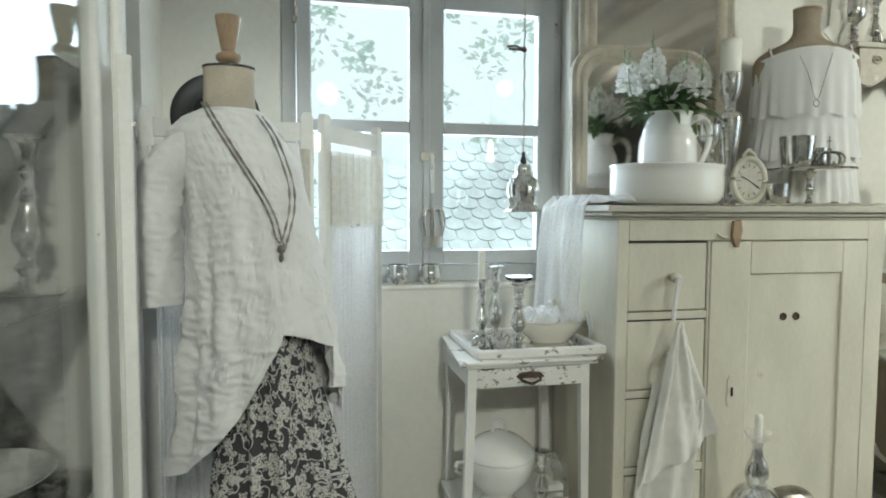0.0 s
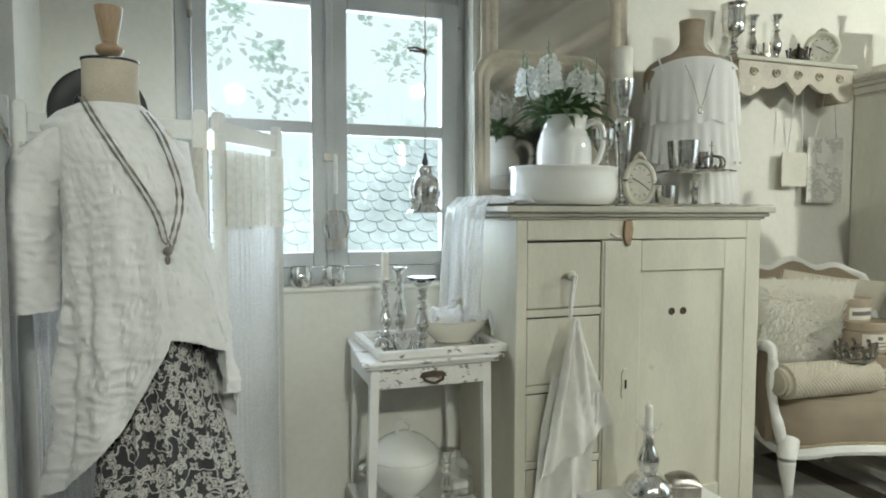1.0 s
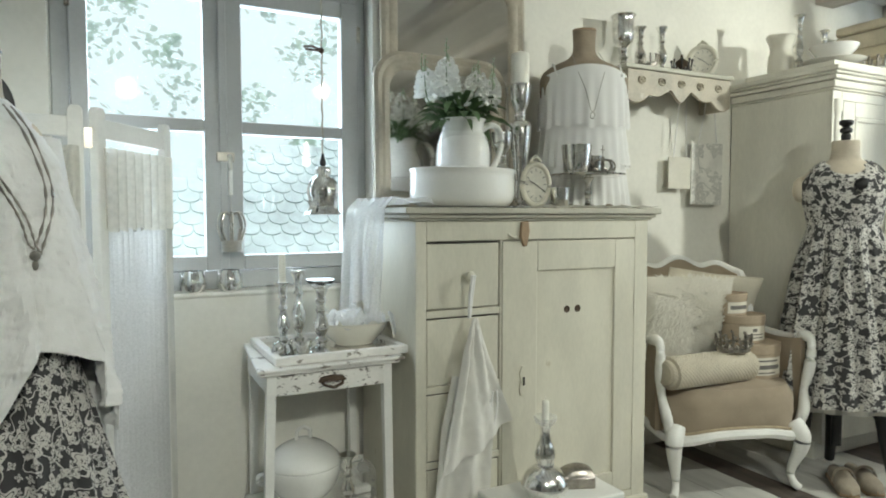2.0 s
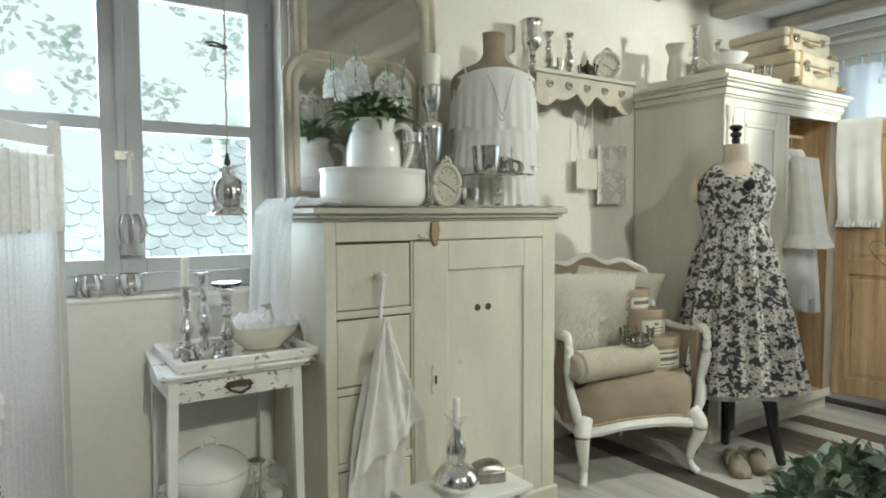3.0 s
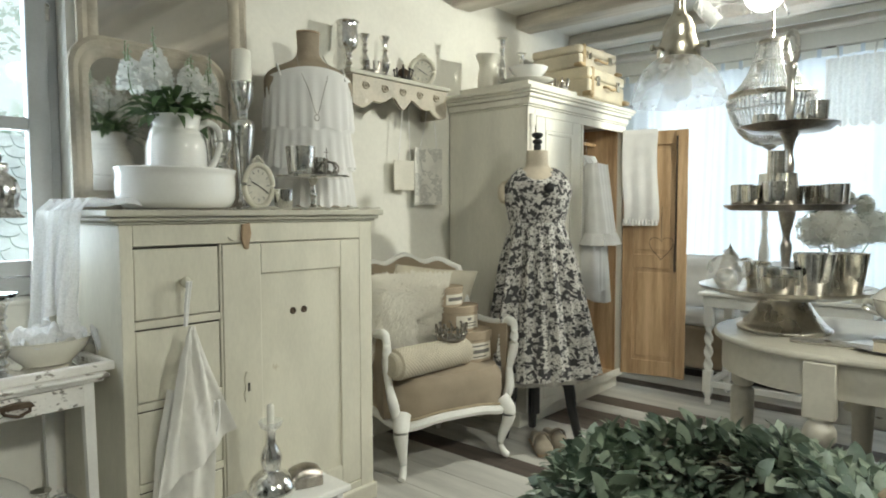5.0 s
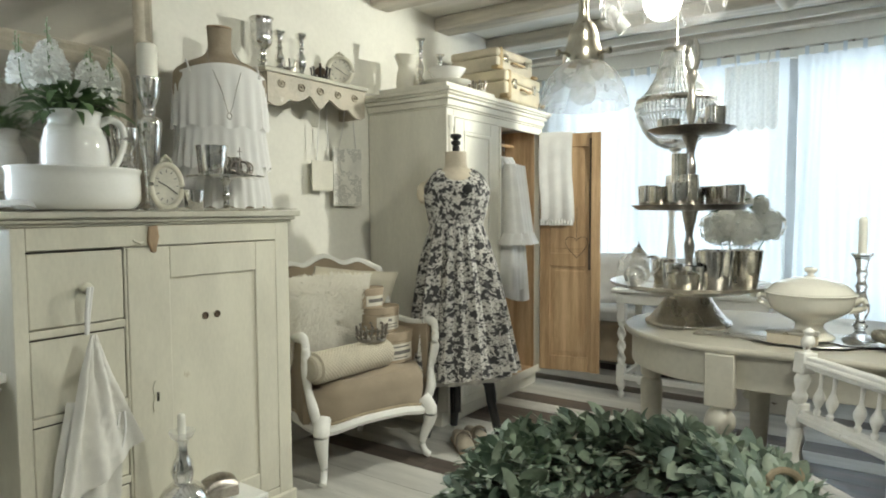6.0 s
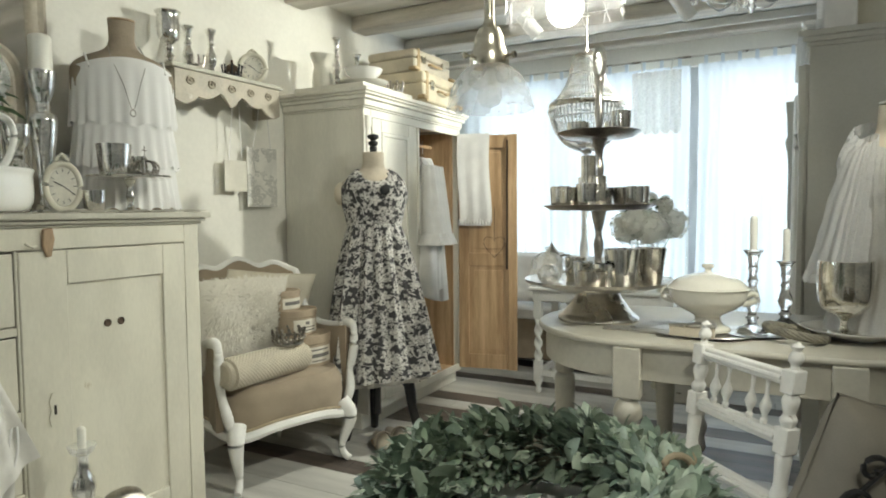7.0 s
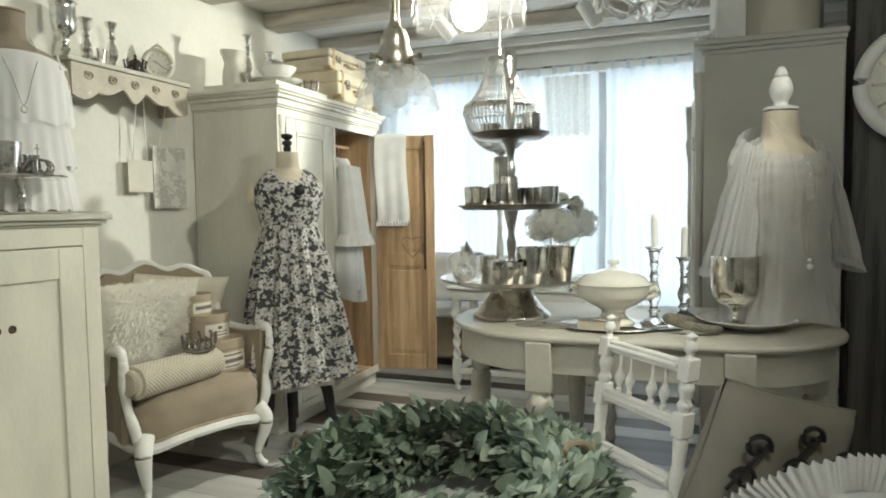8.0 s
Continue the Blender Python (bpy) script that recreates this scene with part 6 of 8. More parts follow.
def suitcase(m, w, d, h, label, material):
    t = thing("suitcase", m, label, "suitcase", "suitcases on the armoire")
    part("base", box(-w / 2, w / 2, -d / 2, d / 2, 0, h * 0.62), material, t, bevel=0.012)
    part("lid", box(-w / 2 - 0.002, w / 2 + 0.002, -d / 2 - 0.002, d / 2 + 0.002, h * 0.64, h), material, t, bevel=0.014)
    for sx in (-1, 1):
        for sy in (-1, 1):
            part("corner_guard", box(sx * w / 2 - 0.03, sx * w / 2 + 0.03, sy * d / 2 - 0.03, sy * d / 2 + 0.03, -0.0005 + h * 0.02, h * 0.18), M_LEATHER, t, bevel=0.01)
    for k in (-0.28, 0.28):
        part("lock", box(k * w - 0.022, k * w + 0.022, -d / 2 - 0.012, -d / 2 - 0.002, h * 0.42, h * 0.75), M_BRASS, t, bevel=0.003)
    part("handle", tube(curve_profile([(-0.06, -d / 2 - 0.004, h * 0.45), (-0.055, -d / 2 - 0.03, h * 0.42), (0, -d / 2 - 0.036, h * 0.36), (0.055, -d / 2 - 0.03, h * 0.42), (0.06, -d / 2 - 0.004, h * 0.45)], 4), 0.008, 8), M_LEATHER, t)
    part("strap", box(-w * 0.42, -w * 0.42 + 0.03, -d / 2 - 0.004, d / 2 + 0.004, -0.0 + 0.002, h + 0.003), M_LEATHER, t, bevel=0.002)


M_CASE = mat("parchment_suitcase", (0.60, 0.53, 0.39), 0.6, var=0.14, scale=6, fine=120, bump=0.15, wear=((0.42, 0.33, 0.20), 0.15, 9))
M_CASE_B = mat("pale_suitcase", (0.56, 0.50, 0.39), 0.6, var=0.14, scale=6, fine=120, bump=0.15, wear=((0.36, 0.28, 0.18), 0.15, 9))
M_LEATHER = mat("tan_leather", (0.42, 0.31, 0.17), 0.55, var=0.2, scale=12, bump=0.15)
suitcase(pose(4.01, 2.105, ZA + 0.03, 0, 0, 2), 0.52, 0.40, 0.185, "old parchment-coloured suitcase with leather corners", M_CASE)
suitcase(pose(3.985, 2.125, ZA + 0.2155, 0, 0, -2), 0.46, 0.36, 0.145, "smaller pale old suitcase lying on another", M_CASE_B)
part("suitcase_support", box(3.76, 4.26, 1.93, 2.28, ZA - 0.001, ZA + 0.0295), M_ARMOIRE, None, "white board under the suitcases", category="board")
candlestick(3.165, 2.12, ZA + 0.03, 0.275, 0.046, "silvered candlestick on the armoire", STICK, group="glass on the armoire")
candlestick(3.33, 2.10, ZA + 0.03, 0.215, 0.046, "short silvered candlestick on the armoire", STICK, group="glass on the armoire")
part("armoire_riser", box(3.085, 3.60, 1.885, 2.36, ZA - 0.0005, ZA + 0.0295), M_ARMOIRE, None, "white painted board on the armoire", category="board")
pt = thing("pitcher", pose(3.19, 2.235, ZA + 0.03) @ Matrix.Diagonal((0.85, 0.85, 0.85, 1.0)), "ivory ceramic pitcher on the armoire", "pitcher")
part("body", lathe(curve_profile([(0.0005, 0.0), (0.06, 0.0), (0.075, 0.03), (0.072, 0.10), (0.062, 0.16), (0.085, 0.225), (0.08, 0.225), (0.055, 0.16), (0.0005, 0.02)], 4), 30, wave=lambda a, k: 1 + 0.25 * math.exp(-((a - math.pi) / 0.4) ** 2) * (0.55 < k < 0.85)), M_IVORYGLAZE, pt)
part("handle", tube(curve_profile([(0.07, 0, 0.20), (0.12, 0, 0.19), (0.125, 0, 0.12), (0.075, 0, 0.06)], 5), 0.009, 8), M_IVORYGLAZE, pt)
ob = part("soup_bowl", lathe(curve_profile([(0.05, 0.0), (0.052, 0.012), (0.10, 0.05), (0.125, 0.085), (0.12, 0.085), (0.09, 0.05), (0.0005, 0.025)], 4), 32), M_PORCELAIN, None, "white porcelain bowl on a plate on the armoire", category="bowl")
ob.matrix_world = pose(3.235, 1.985, ZA + 0.048) @ Matrix.Diagonal((0.86, 0.86, 0.9, 1.0))
ob = part("plate", lathe(curve_profile([(0.0005, 0.0), (0.09, 0.0), (0.15, 0.014), (0.148, 0.018), (0.09, 0.008), (0.0005, 0.006)], 3), 36), M_PORCELAIN, None, "white porcelain plate on the armoire", category="plate")
ob.matrix_world = pose(3.235, 1.985, ZA + 0.0405) @ Matrix.Diagonal((0.9, 0.9, 1.0, 1.0))
crown(3.52, 1.955, ZA + 0.03, 0.045, 0.08, M_DARKSILVER, "sparkling dark tiara lying on the armoire")
# clothes in the armoire
for i, (cx, ln) in enumerate(((3.86, 1.05), (3.95, 1.0), (4.04, 1.1))):
    hg = thing("blouse", pose(cx - 0.10 + 0.01 * i, 2.02, 0, 0, 0, 72 - 8 * i), "cream cotton blouse hanging in the armoire", "blouse", "blouses in the armoire")

    def blouse(u, v, ln=ln, i=i):
        a = u * 6.2832
        w = 0.04 + 0.17 * min(1, v * 5) ** 0.6 + 0.06 * v
        f = 0.018 * v * math.sin(a * 5 + i) + 0.005 * math.sin(a * 11 + 4 * v)
        return ((w + f) * math.cos(a), (0.055 + 0.03 * v + f) * math.sin(a), 1.57 - ln * 0.80 * v - 0.05 * abs(math.cos(a)) * min(1, v * 5))
    part("body", surf(blouse, 100, 40, wrap=True), M_LINEN, hg)
    part("sleeve", surf(lambda u, v, i=i: (-0.20 - 0.05 * v + (0.05 + 0.03 * v) * math.cos(u * 6.2832) * (1 + 0.1 * math.sin(u * 44)), (0.04 + 0.03 * v) * math.sin(u * 6.2832), 1.50 - 0.42 * v), 50, 20, wrap=True), M_LINEN, hg)
    part("ruffle", surf(lambda u, v: (-0.25 + (0.08 + 0.03 * v) * math.cos(u * 6.2832) * (1 + 0.14 * math.sin(u * 50)), (0.07 + 0.03 * v) * math.sin(u * 6.2832), 1.08 - 0.07 * v), 70, 4, wrap=True), M_LINEN, hg)
    part("hanger", tube([(0, 0, 1.57), (0, 0, 1.63), (0.02, 0, 1.66), (0.0, 0, 1.68)], 0.004, 6), M_PEWTER, hg)
part("clothes_rail", tube([(3.135, 2.10, 1.665), (4.215, 2.10, 1.665)], 0.012, 10), M_PINE, arm)
# bloomers over the open door, wire heart below
bl = thing("towel", pose(4.234, 1.888, 0.115, 0, 0, 12), "white crocheted towel with frilled hem over the door", "towel")


def bloom(u, v):
    y = 0.0 - 0.225 * u - 0.01 * v
    if v < 0.08:
        k = v / 0.08
        return (0.016 - 0.040 * k, y, 1.628 + 0.004 * math.sin(k * 3.14))
    k = (v - 0.08) / 0.92
    return (-0.026 - 0.004 * math.sin(u * 16 + k) * k - 0.012 * k, y + 0.008 * math.sin(k * 5), 1.626 - 0.60 * k - 0.012 * abs(math.sin(u * 22)) * k ** 8)


part("cloth", surf(bloom, 60, 40, thick=0.003), M_LINEN, bl)
part("frill", surf(lambda u, v: (-0.038 - 0.014 * v * (1 + math.sin(u * 70)), -0.008 - 0.232 * u, 1.045 - 0.045 * v), 110, 4), M_LINEN, bl)
wh = thing("wire_heart", pose(4.246, 1.625, 0.98, 0, 0, 12), "rusty wire heart hanging on the armoire door", "heart")
part("heart", tube([(0, -0.075 * math.sin(i * 0.2094) ** 3, 0.0165 * (4.2 * math.cos(i * 0.2094) - 1.6 * math.cos(i * 0.4189) - 0.6 * math.cos(i * 0.6283))) for i in range(30)], 0.002, 6, closed=True), M_RUST, wh)
part("hook", tube([(0.0, 0, 0.05), (0.003, 0, 0.18), (0.006, 0, 0.26)], 0.002, 5), M_RUST, wh)

# ---- floral dress on a dress form ----
DX, DY = 2.963, 1.745
DM = pose(DX, DY, 0, 0, 0, -52) @ Matrix.Diagonal((1.08, 1.05, 1.0, 1.0))
merged("dress_form", [
    (lathe(curve_profile([(0.09, 0.80), (0.14, 0.92), (0.105, 1.10), (0.130, 1.25), (0.145, 1.34), (0.125, 1.385), (0.07, 1.425), (0.05, 1.45), (0.047, 1.515), (0.045, 1.52)], 4), 30, sx=1.08, sy=0.76), M_CANVAS),
    (lathe(curve_profile([(0.016, 1.52), (0.018, 1.545), (0.014, 1.553), (0.022, 1.56), (0.022, 1.575), (0.012, 1.582), (0.026, 1.595), (0.024, 1.61), (0.0004, 1.614)], 4), 18), M_BLACK),
    (blob(0.045, (-0.155, 0.0, 1.31), 2, 0.02, sc=(0.75, 0.9, 1.35)), M_CANVAS),
    (lathe([(0.02, 0.16), (0.02, 0.82)], 12, bm=tube(curve_profile([(0, 0, 0.40), (0.14, -0.02, 0.34), (0.17, -0.04, 0.18), (0.21, 0.0, 0.02)], 4), 0.028, 10, taper=lambda k: 1.2 - 0.5 * k, bm=tube(curve_profile([(0, 0, 0.40), (-0.10, 0.02, 0.34), (-0.12, 0.02, 0.18), (-0.15, 0.03, 0.02)], 4), 0.028, 10, taper=lambda k: 1.2 - 0.5 * k, bm=tube(curve_profile([(0, 0, 0.40), (0.0, 0.12, 0.34), (0, 0.15, 0.18), (0, 0.21, 0.02)], 4), 0.028, 10, taper=lambda k: 1.2 - 0.5 * k)))), M_BLACK),
], DM, "canvas dress form on a black tripod stand", "dress form")
dress = thing("dress", DM, "sleeveless black dress with white flower print on a form", "dress")


def bodice(u, v):
    a = u * 6.2832
    z = 1.437 - 0.287 * v
    r = [(1.15, 0.120), (1.22, 0.132), (1.30, 0.150), (1.37, 0.150), (1.41, 0.122), (1.437, 0.088)]
    q = lerp_table(r, z)[0]
    c, s = math.cos(a), math.sin(a)
    arm_gap = 0.08 * max(0, abs(c) - 0.86) / 0.14 * max(0, 1 - v * 2.4)
    neck = 0.055 * max(0, -s) ** 3 * (1 - v) ** 4
    return (1.08 * q * c * (1 - arm_gap * 1.2), 0.80 * q * s + 0.003 * wob(a, z * 8, 0, 3), z - arm_gap - neck)


def dress_skirt(u, v):
    a = u * 6.2832
    z = 1.155 - 0.80 * v
    r = 0.122 + 0.142 * v ** 0.9
    f = 0.016 * min(1, v * 4) * math.sin(a * 15 + 1.3 * math.sin(a * 4)) + 0.010 * v * math.sin(a * 7 + 1) + 0.006 * math.sin(a * 33) * min(1, v * 3)
    return ((r + f) * 1.03 * math.cos(a) + 0.02 * v, (r + f) * (0.86 - 0.20 * min(1, v * 1.3)) * math.sin(a), z + 0.02 * v * math.cos(a + 0.6))


part("bodice", surf(bodice, 90, 24, wrap=True, uv=(0.85, 0.25), thick=0.002), M_FLORAL, dress)
part("skirt", surf(dress_skirt, 170, 50, wrap=True, uv=(1.25, 0.71)), M_FLORAL, dress)
part("petticoat", surf(lambda u, v: ((0.235 + 0.012 * math.sin(u * 90)) * 1.02 * math.cos(u * 6.2832) + 0.02, (0.235 + 0.012 * math.sin(u * 90)) * 0.65 * math.sin(u * 6.2832), 0.38 - 0.05 * v + 0.02 * math.cos(u * 6.2832 + 0.6)), 160, 4, wrap=True), M_LACE, dress, "frilled ivory petticoat edge")
part("brooch", blob(0.026, (0.045, -0.128, 1.325), 2, 0.35, 60, (1, 0.45, 1)), M_BLACK, dress, "black fabric flower brooch")
# shoes
M_SUEDE = mat("beige_suede", (0.38, 0.325, 0.25), 0.95, var=0.1, scale=20, bump=0.15, sheen=0.2)
for k, (sx, sy, rz) in enumerate(((2.905, 1.675, -44), (3.005, 1.645, -36))):
    sh = thing("clog", pose(sx, sy, 0.0, 0, 0, rz), "beige suede clog with a buckle strap", "shoe", "pair of clogs under the dress")

    def clog(u, v, w0=0.05):
        y = 0.13 - 0.26 * u
        w = lerp_table([(0, 0.026), (0.15, 0.034), (0.5, 0.036), (0.8, 0.047), (0.93, 0.038), (1.0, 0.004)], u)[0]
        h = lerp_table([(0, 0.055), (0.12, 0.06), (0.35, 0.055), (0.5, 0.085), (0.75, 0.068), (0.95, 0.045), (1.0, 0.03)], u)[0]
        a = v * math.pi
        return (w * math.cos(a), y, 0.018 + (h - 0.018) * math.sin(a) ** 0.6)
    part("upper", surf(clog, 30, 16), M_SUEDE, sh)
    part("sole", box(-0.04, 0.04, -0.118, 0.125, 0.0, 0.019), M_WOODTURN, sh, bevel=0.009)
    part("strap", tube(curve_profile([(-0.043, -0.02, 0.03), (-0.035, -0.015, 0.075), (0, -0.01, 0.092), (0.035, -0.015, 0.075), (0.043, -0.02, 0.03)], 4), 0.006, 6), M_SUEDE, sh)
    part("buckle", tube([(0.030, -0.03, 0.078), (0.030, 0.0, 0.078), (0.042, 0.0, 0.055), (0.042, -0.03, 0.055)], 0.0025, 5, closed=True), M_PEWTER, sh)

# ---- on the armchair ----
def cushion(name, m, w, h, d, label, material, group="", puff=0.8, ripple=0.0):
    t = thing(name, m, label, "cushion", group)

    bm = B()
    n = 24
    for side in (1, -1):
        g = []
        for j in range(n + 1):
            row = []
            for i in range(n + 1):
                x, z = 2 * i / n - 1, 2 * j / n - 1
                p = max(0.0, (1 - x ** 4) * (1 - z ** 4)) ** (0.5 * puff + 0.1)
                pin = 1 - 0.05 * (1 - x * x) * abs(z) - 0.05 * (1 - z * z) * abs(x)
                rp = ripple * wob(x * 3, z * 3, side, 2.4)
                row.append(bm.verts.new((w / 2 * x * pin, -side * d / 2 * p * (1 + 0.15 * wob(x, z, side, 2)) + rp, h / 2 * z * pin)))
            g.append(row)
        for j in range(n):
            for i in range(n):
                vs = (g[j][i], g[j][i + 1], g[j + 1][i + 1], g[j + 1][i])
                bm.faces.new(vs if side > 0 else vs[::-1])
    bmesh.ops.remove_doubles(bm, verts=bm.verts[:], dist=0.0015)
    part("cover", bm, material, t)
    part("piping", tube([(w / 2 * 0.985 * sx_, 0, h / 2 * 0.985 * sz_) for sx_, sz_ in [(-1, -1), (0, -0.955), (1, -1), (0.955, 0), (1, 1), (0, 0.955), (-1, 1), (-0.955, 0)]], 0.004, 6, closed=True), material, t)
    return t


M_FUR = mat("ivory_lambskin", (0.90, 0.86, 0.77), 0.95, var=0.08, scale=16, fine=140, bump=0.1, sheen=0.2)
M_FURLOCK = sheer("ivory_wool_lock", (0.97, 0.94, 0.86), 0.0, 30, back=0.35)
M_IVORY = mat("ivory_linen", (0.66, 0.61, 0.49), 0.9, var=0.06, scale=10, fine=260, bump=0.2)
AC = ac.matrix_world.copy()
cushion("cushion", AC @ pose(0.09, 0.215, 0.71, 16, 7, 4), 0.52, 0.44, 0.12, "ivory linen cushion leaning on the chair back", M_IVORY)
fur = cushion("fur_cushion", AC @ pose(-0.165, 0.05, 0.71, 20, 4, 6), 0.40, 0.40, 0.17, "shaggy ivory lambskin cushion on the armchair", M_FUR, ripple=0.008)
frng = random.Random(8)
fbm = B()
for k in range(15000):
    x, z = frng.uniform(-1.04, 1.04), frng.uniform(-1.04, 1.04)
    p = max(0.02, (1 - min(1, x ** 4)) * (1 - min(1, z ** 4))) ** 0.5
    base = Vector((0.20 * x, -0.092 * p - 0.008, 0.20 * z))
    # locks lie in loose swirls and stand off at the rim
    ang = math.atan2(z - 0.1, x - 0.15) + 1.1 + 1.4 * wob(x, z, 0, 1.6, 4.0)
    rim = max(abs(x), abs(z)) > 0.82
    d = Vector((math.cos(ang) * 0.8 + (0.9 if rim else 0.0) * x, -0.42, math.sin(ang) * 0.8 + (0.9 if rim else 0.0) * z)) + Vector((frng.uniform(-0.35, 0.35), 0, frng.uniform(-0.35, 0.35)))
    d.normalize()
    s = d.cross(Vector((0.05, -1.0, 0.1))).normalized() * 0.0042
    ln = 0.028 + 0.034 * frng.random()
    mid = base + d * ln * 0.55
    tip = base + d * ln + Vector((0, 0.012, -0.006))
    a, b, c, e, g = (fbm.verts.new(q) for q in (base - s, base + s, mid + s * 0.8, mid - s * 0.8, tip))
    fbm.faces.new((a, b, c, e))
    fbm.faces.new((e, c, g))
part("fleece", fbm, M_FURLOCK, fur, "long ivory wool locks", kind="stuff")
M_BOX = mat("kraft_hatbox", (0.40, 0.32, 0.23), 0.8, var=0.1, scale=9, bump=0.08)
M_LABELP = mat("paper_label", (0.66, 0.62, 0.53), 0.8, var=0.05, scale=12, bump=0.03)
M_INK = mat("grey_ink", (0.16, 0.15, 0.14), 0.8, bump=0)


def hatbox(m, w, d, h, label, bars):
    t = thing("hatbox", m, label, "hat box", "hat boxes on the armchair")
    el = lambda k: [(w / 2 * k * math.cos(i * 0.1963), d / 2 * k * math.sin(i * 0.1963)) for i in range(32)]
    part("drum", slab(el(1.0), 0, h * 0.70), M_BOX, t)
    part("lid", slab(el(1.03), h * 0.702, h), M_BOX, t, bevel=0.003)

    def curved(u, v, w0=0.62, z0=0.10, z1=0.62, off=1.012):
        a = -1.5708 + (u - 0.5) * w0 * 2.2
        return (w / 2 * off * math.cos(a), d / 2 * off * math.sin(a), h * (z0 + (z1 - z0) * v))
    part("label", surf(curved, 14, 2), M_LABELP, t, "printed paper label")
    for wz, z0, z1 in bars:
        part("print_line", surf(lambda u, v, wz=wz, z0=z0, z1=z1: curved(u, v, wz, z0, z1, 1.02), 14, 1), M_INK, t)


SEAT = 0.487
hatbox(AC @ pose(0.175, -0.03, SEAT - 0.012, 0, 0, 6), 0.26, 0.21, 0.15, "large oval kraft hat box with script label", [(0.42, 0.50, 0.55), (0.5, 0.28, 0.40), (0.3, 0.15, 0.19)])
hatbox(AC @ pose(0.135, -0.01, SEAT + 0.139, 0, 0, 8), 0.215, 0.175, 0.122, "medium oval kraft hat box with label", [(0.10, 0.42, 0.54), (0.42, 0.30, 0.34), (0.42, 0.18, 0.22)])
hatbox(AC @ pose(0.075, 0.0, SEAT + 0.262, 0, 0, 14), 0.18, 0.14, 0.094, "small oval kraft hat box with label", [(0.5, 0.28, 0.46)])
M_KNIT = mat("cream_knit", (0.52, 0.47, 0.37), 0.95, var=0.08, scale=12, bump=0.2, sheen=0.2)
rb = thing("knitted_bolster", AC @ pose(-0.115, -0.165, SEAT + 0.052, 0, 0, 14), "rolled cream knitted blanket on the seat", "blanket")
part("roll", surf(lambda u, v: ((u - 0.5) * 0.47, 0.072 * (1 if 0.04 < u < 0.96 else 0.8) * (1 + 0.05 * math.sin(v * 6.2832 * 24) * math.sin(u * 170)) * math.cos(v * 6.2832), 0.068 * (1 if 0.04 < u < 0.96 else 0.8) * (1 + 0.05 * math.sin(v * 6.2832 * 24) * math.sin(u * 170)) * math.sin(v * 6.2832)), 150, 96), M_KNIT, rb)
for s in (-1, 1):
    part("roll_end", lathe([(0.053, 0.0), (0.045, 0.008), (0.0005, 0.010)], 24), M_KNIT, rb).matrix_local = pose(s * 0.233, 0, 0, 0, 90 * s, 0)
ti = thing("tiara", AC @ pose(0.02, -0.135, SEAT + 0.120, 0, 0, 20), "jewelled dark silver tiara lying on the bolster", "tiara")
part("band", lathe([(0.074, 0.0), (0.078, 0.004), (0.076, 0.014), (0.072, 0.014), (0.071, 0.002)], 30, sy=0.8), M_DARKSILVER, ti)
for k in range(16):
    a = k * 6.2832 / 16
    c, s = math.cos(a), 0.8 * math.sin(a)
    h = 0.058 if k % 2 else 0.074
    bm = tube(curve_profile([(0.074 * c, 0.074 * s, 0.012), (0.080 * c, 0.080 * s, h * 0.6), (0.084 * c, 0.084 * s, h)], 3), 0.0045, 6)
    for q in range(3):
        blob(0.0085 - 0.001 * q, (0.082 * math.cos(a + 0.1 * (q - 1)), 0.066 * math.sin(a + 0.1 * (q - 1)), h * (0.45 + 0.25 * q)), 1, 0.2, bm=bm)
    part("point", bm, M_DARKSILVER, ti)
    part("gem", blob(0.009, (0.080 * math.cos(a + 0.196), 0.064 * math.sin(a + 0.196), 0.030), 1, 0.05), M_SILVER, ti)

# ---- on the oval table ----
ZD = 0.7805
ts = thing("tiered_stand", pose(2.735, 0.525, ZD), "three-tiered aged silver serving stand with glassware", "tiered stand")
part("foot", lathe(curve_profile([(0.155, 0.0), (0.158, 0.010), (0.145, 0.022), (0.135, 0.03), (0.10, 0.075), (0.085, 0.10), (0.08, 0.12), (0.05, 0.128)], 4), 44), M_PEWTER, ts)
part("tray", lathe([(0.0005, 0.128), (0.20, 0.128), (0.285, 0.150), (0.292, 0.162), (0.282, 0.160), (0.20, 0.136), (0.0005, 0.135)], 60), M_PEWTER, ts)
part("column", lathe(curve_profile([(0.03, 0.135), (0.018, 0.16), (0.026, 0.2), (0.014, 0.24), (0.02, 0.30), (0.012, 0.34), (0.024, 0.40), (0.030, 0.432)], 4), 20), M_DARKSILVER, ts)
part("tray", lathe([(0.0005, 0.432), (0.19, 0.436), (0.218, 0.455), (0.214, 0.456), (0.185, 0.443), (0.0005, 0.44)], 52), M_DARKSILVER, ts)
part("column", lathe(curve_profile([(0.03, 0.44), (0.016, 0.46), (0.024, 0.50), (0.014, 0.54), (0.02, 0.60), (0.013, 0.64), (0.022, 0.69), (0.036, 0.715)], 4), 20), M_DARKSILVER, ts)
part("tray", lathe([(0.0005, 0.715), (0.13, 0.720), (0.160, 0.742), (0.156, 0.744), (0.125, 0.728), (0.0005, 0.724)], 48), M_DARKSILVER, ts)
part("handle", lathe(curve_profile([(0.02, 0.724), (0.012, 0.76), (0.018, 0.82), (0.012, 0.90), (0.02, 0.945), (0.010, 0.965)], 4), 18), M_PEWTER, ts)
part("ring_grip", tube([(0.0, 0.02 * math.cos(i * 0.3142), 1.015 + 0.058 * math.sin(i * 0.3142)) for i in range(20)], 0.009, 8, closed=True), M_PEWTER, ts)
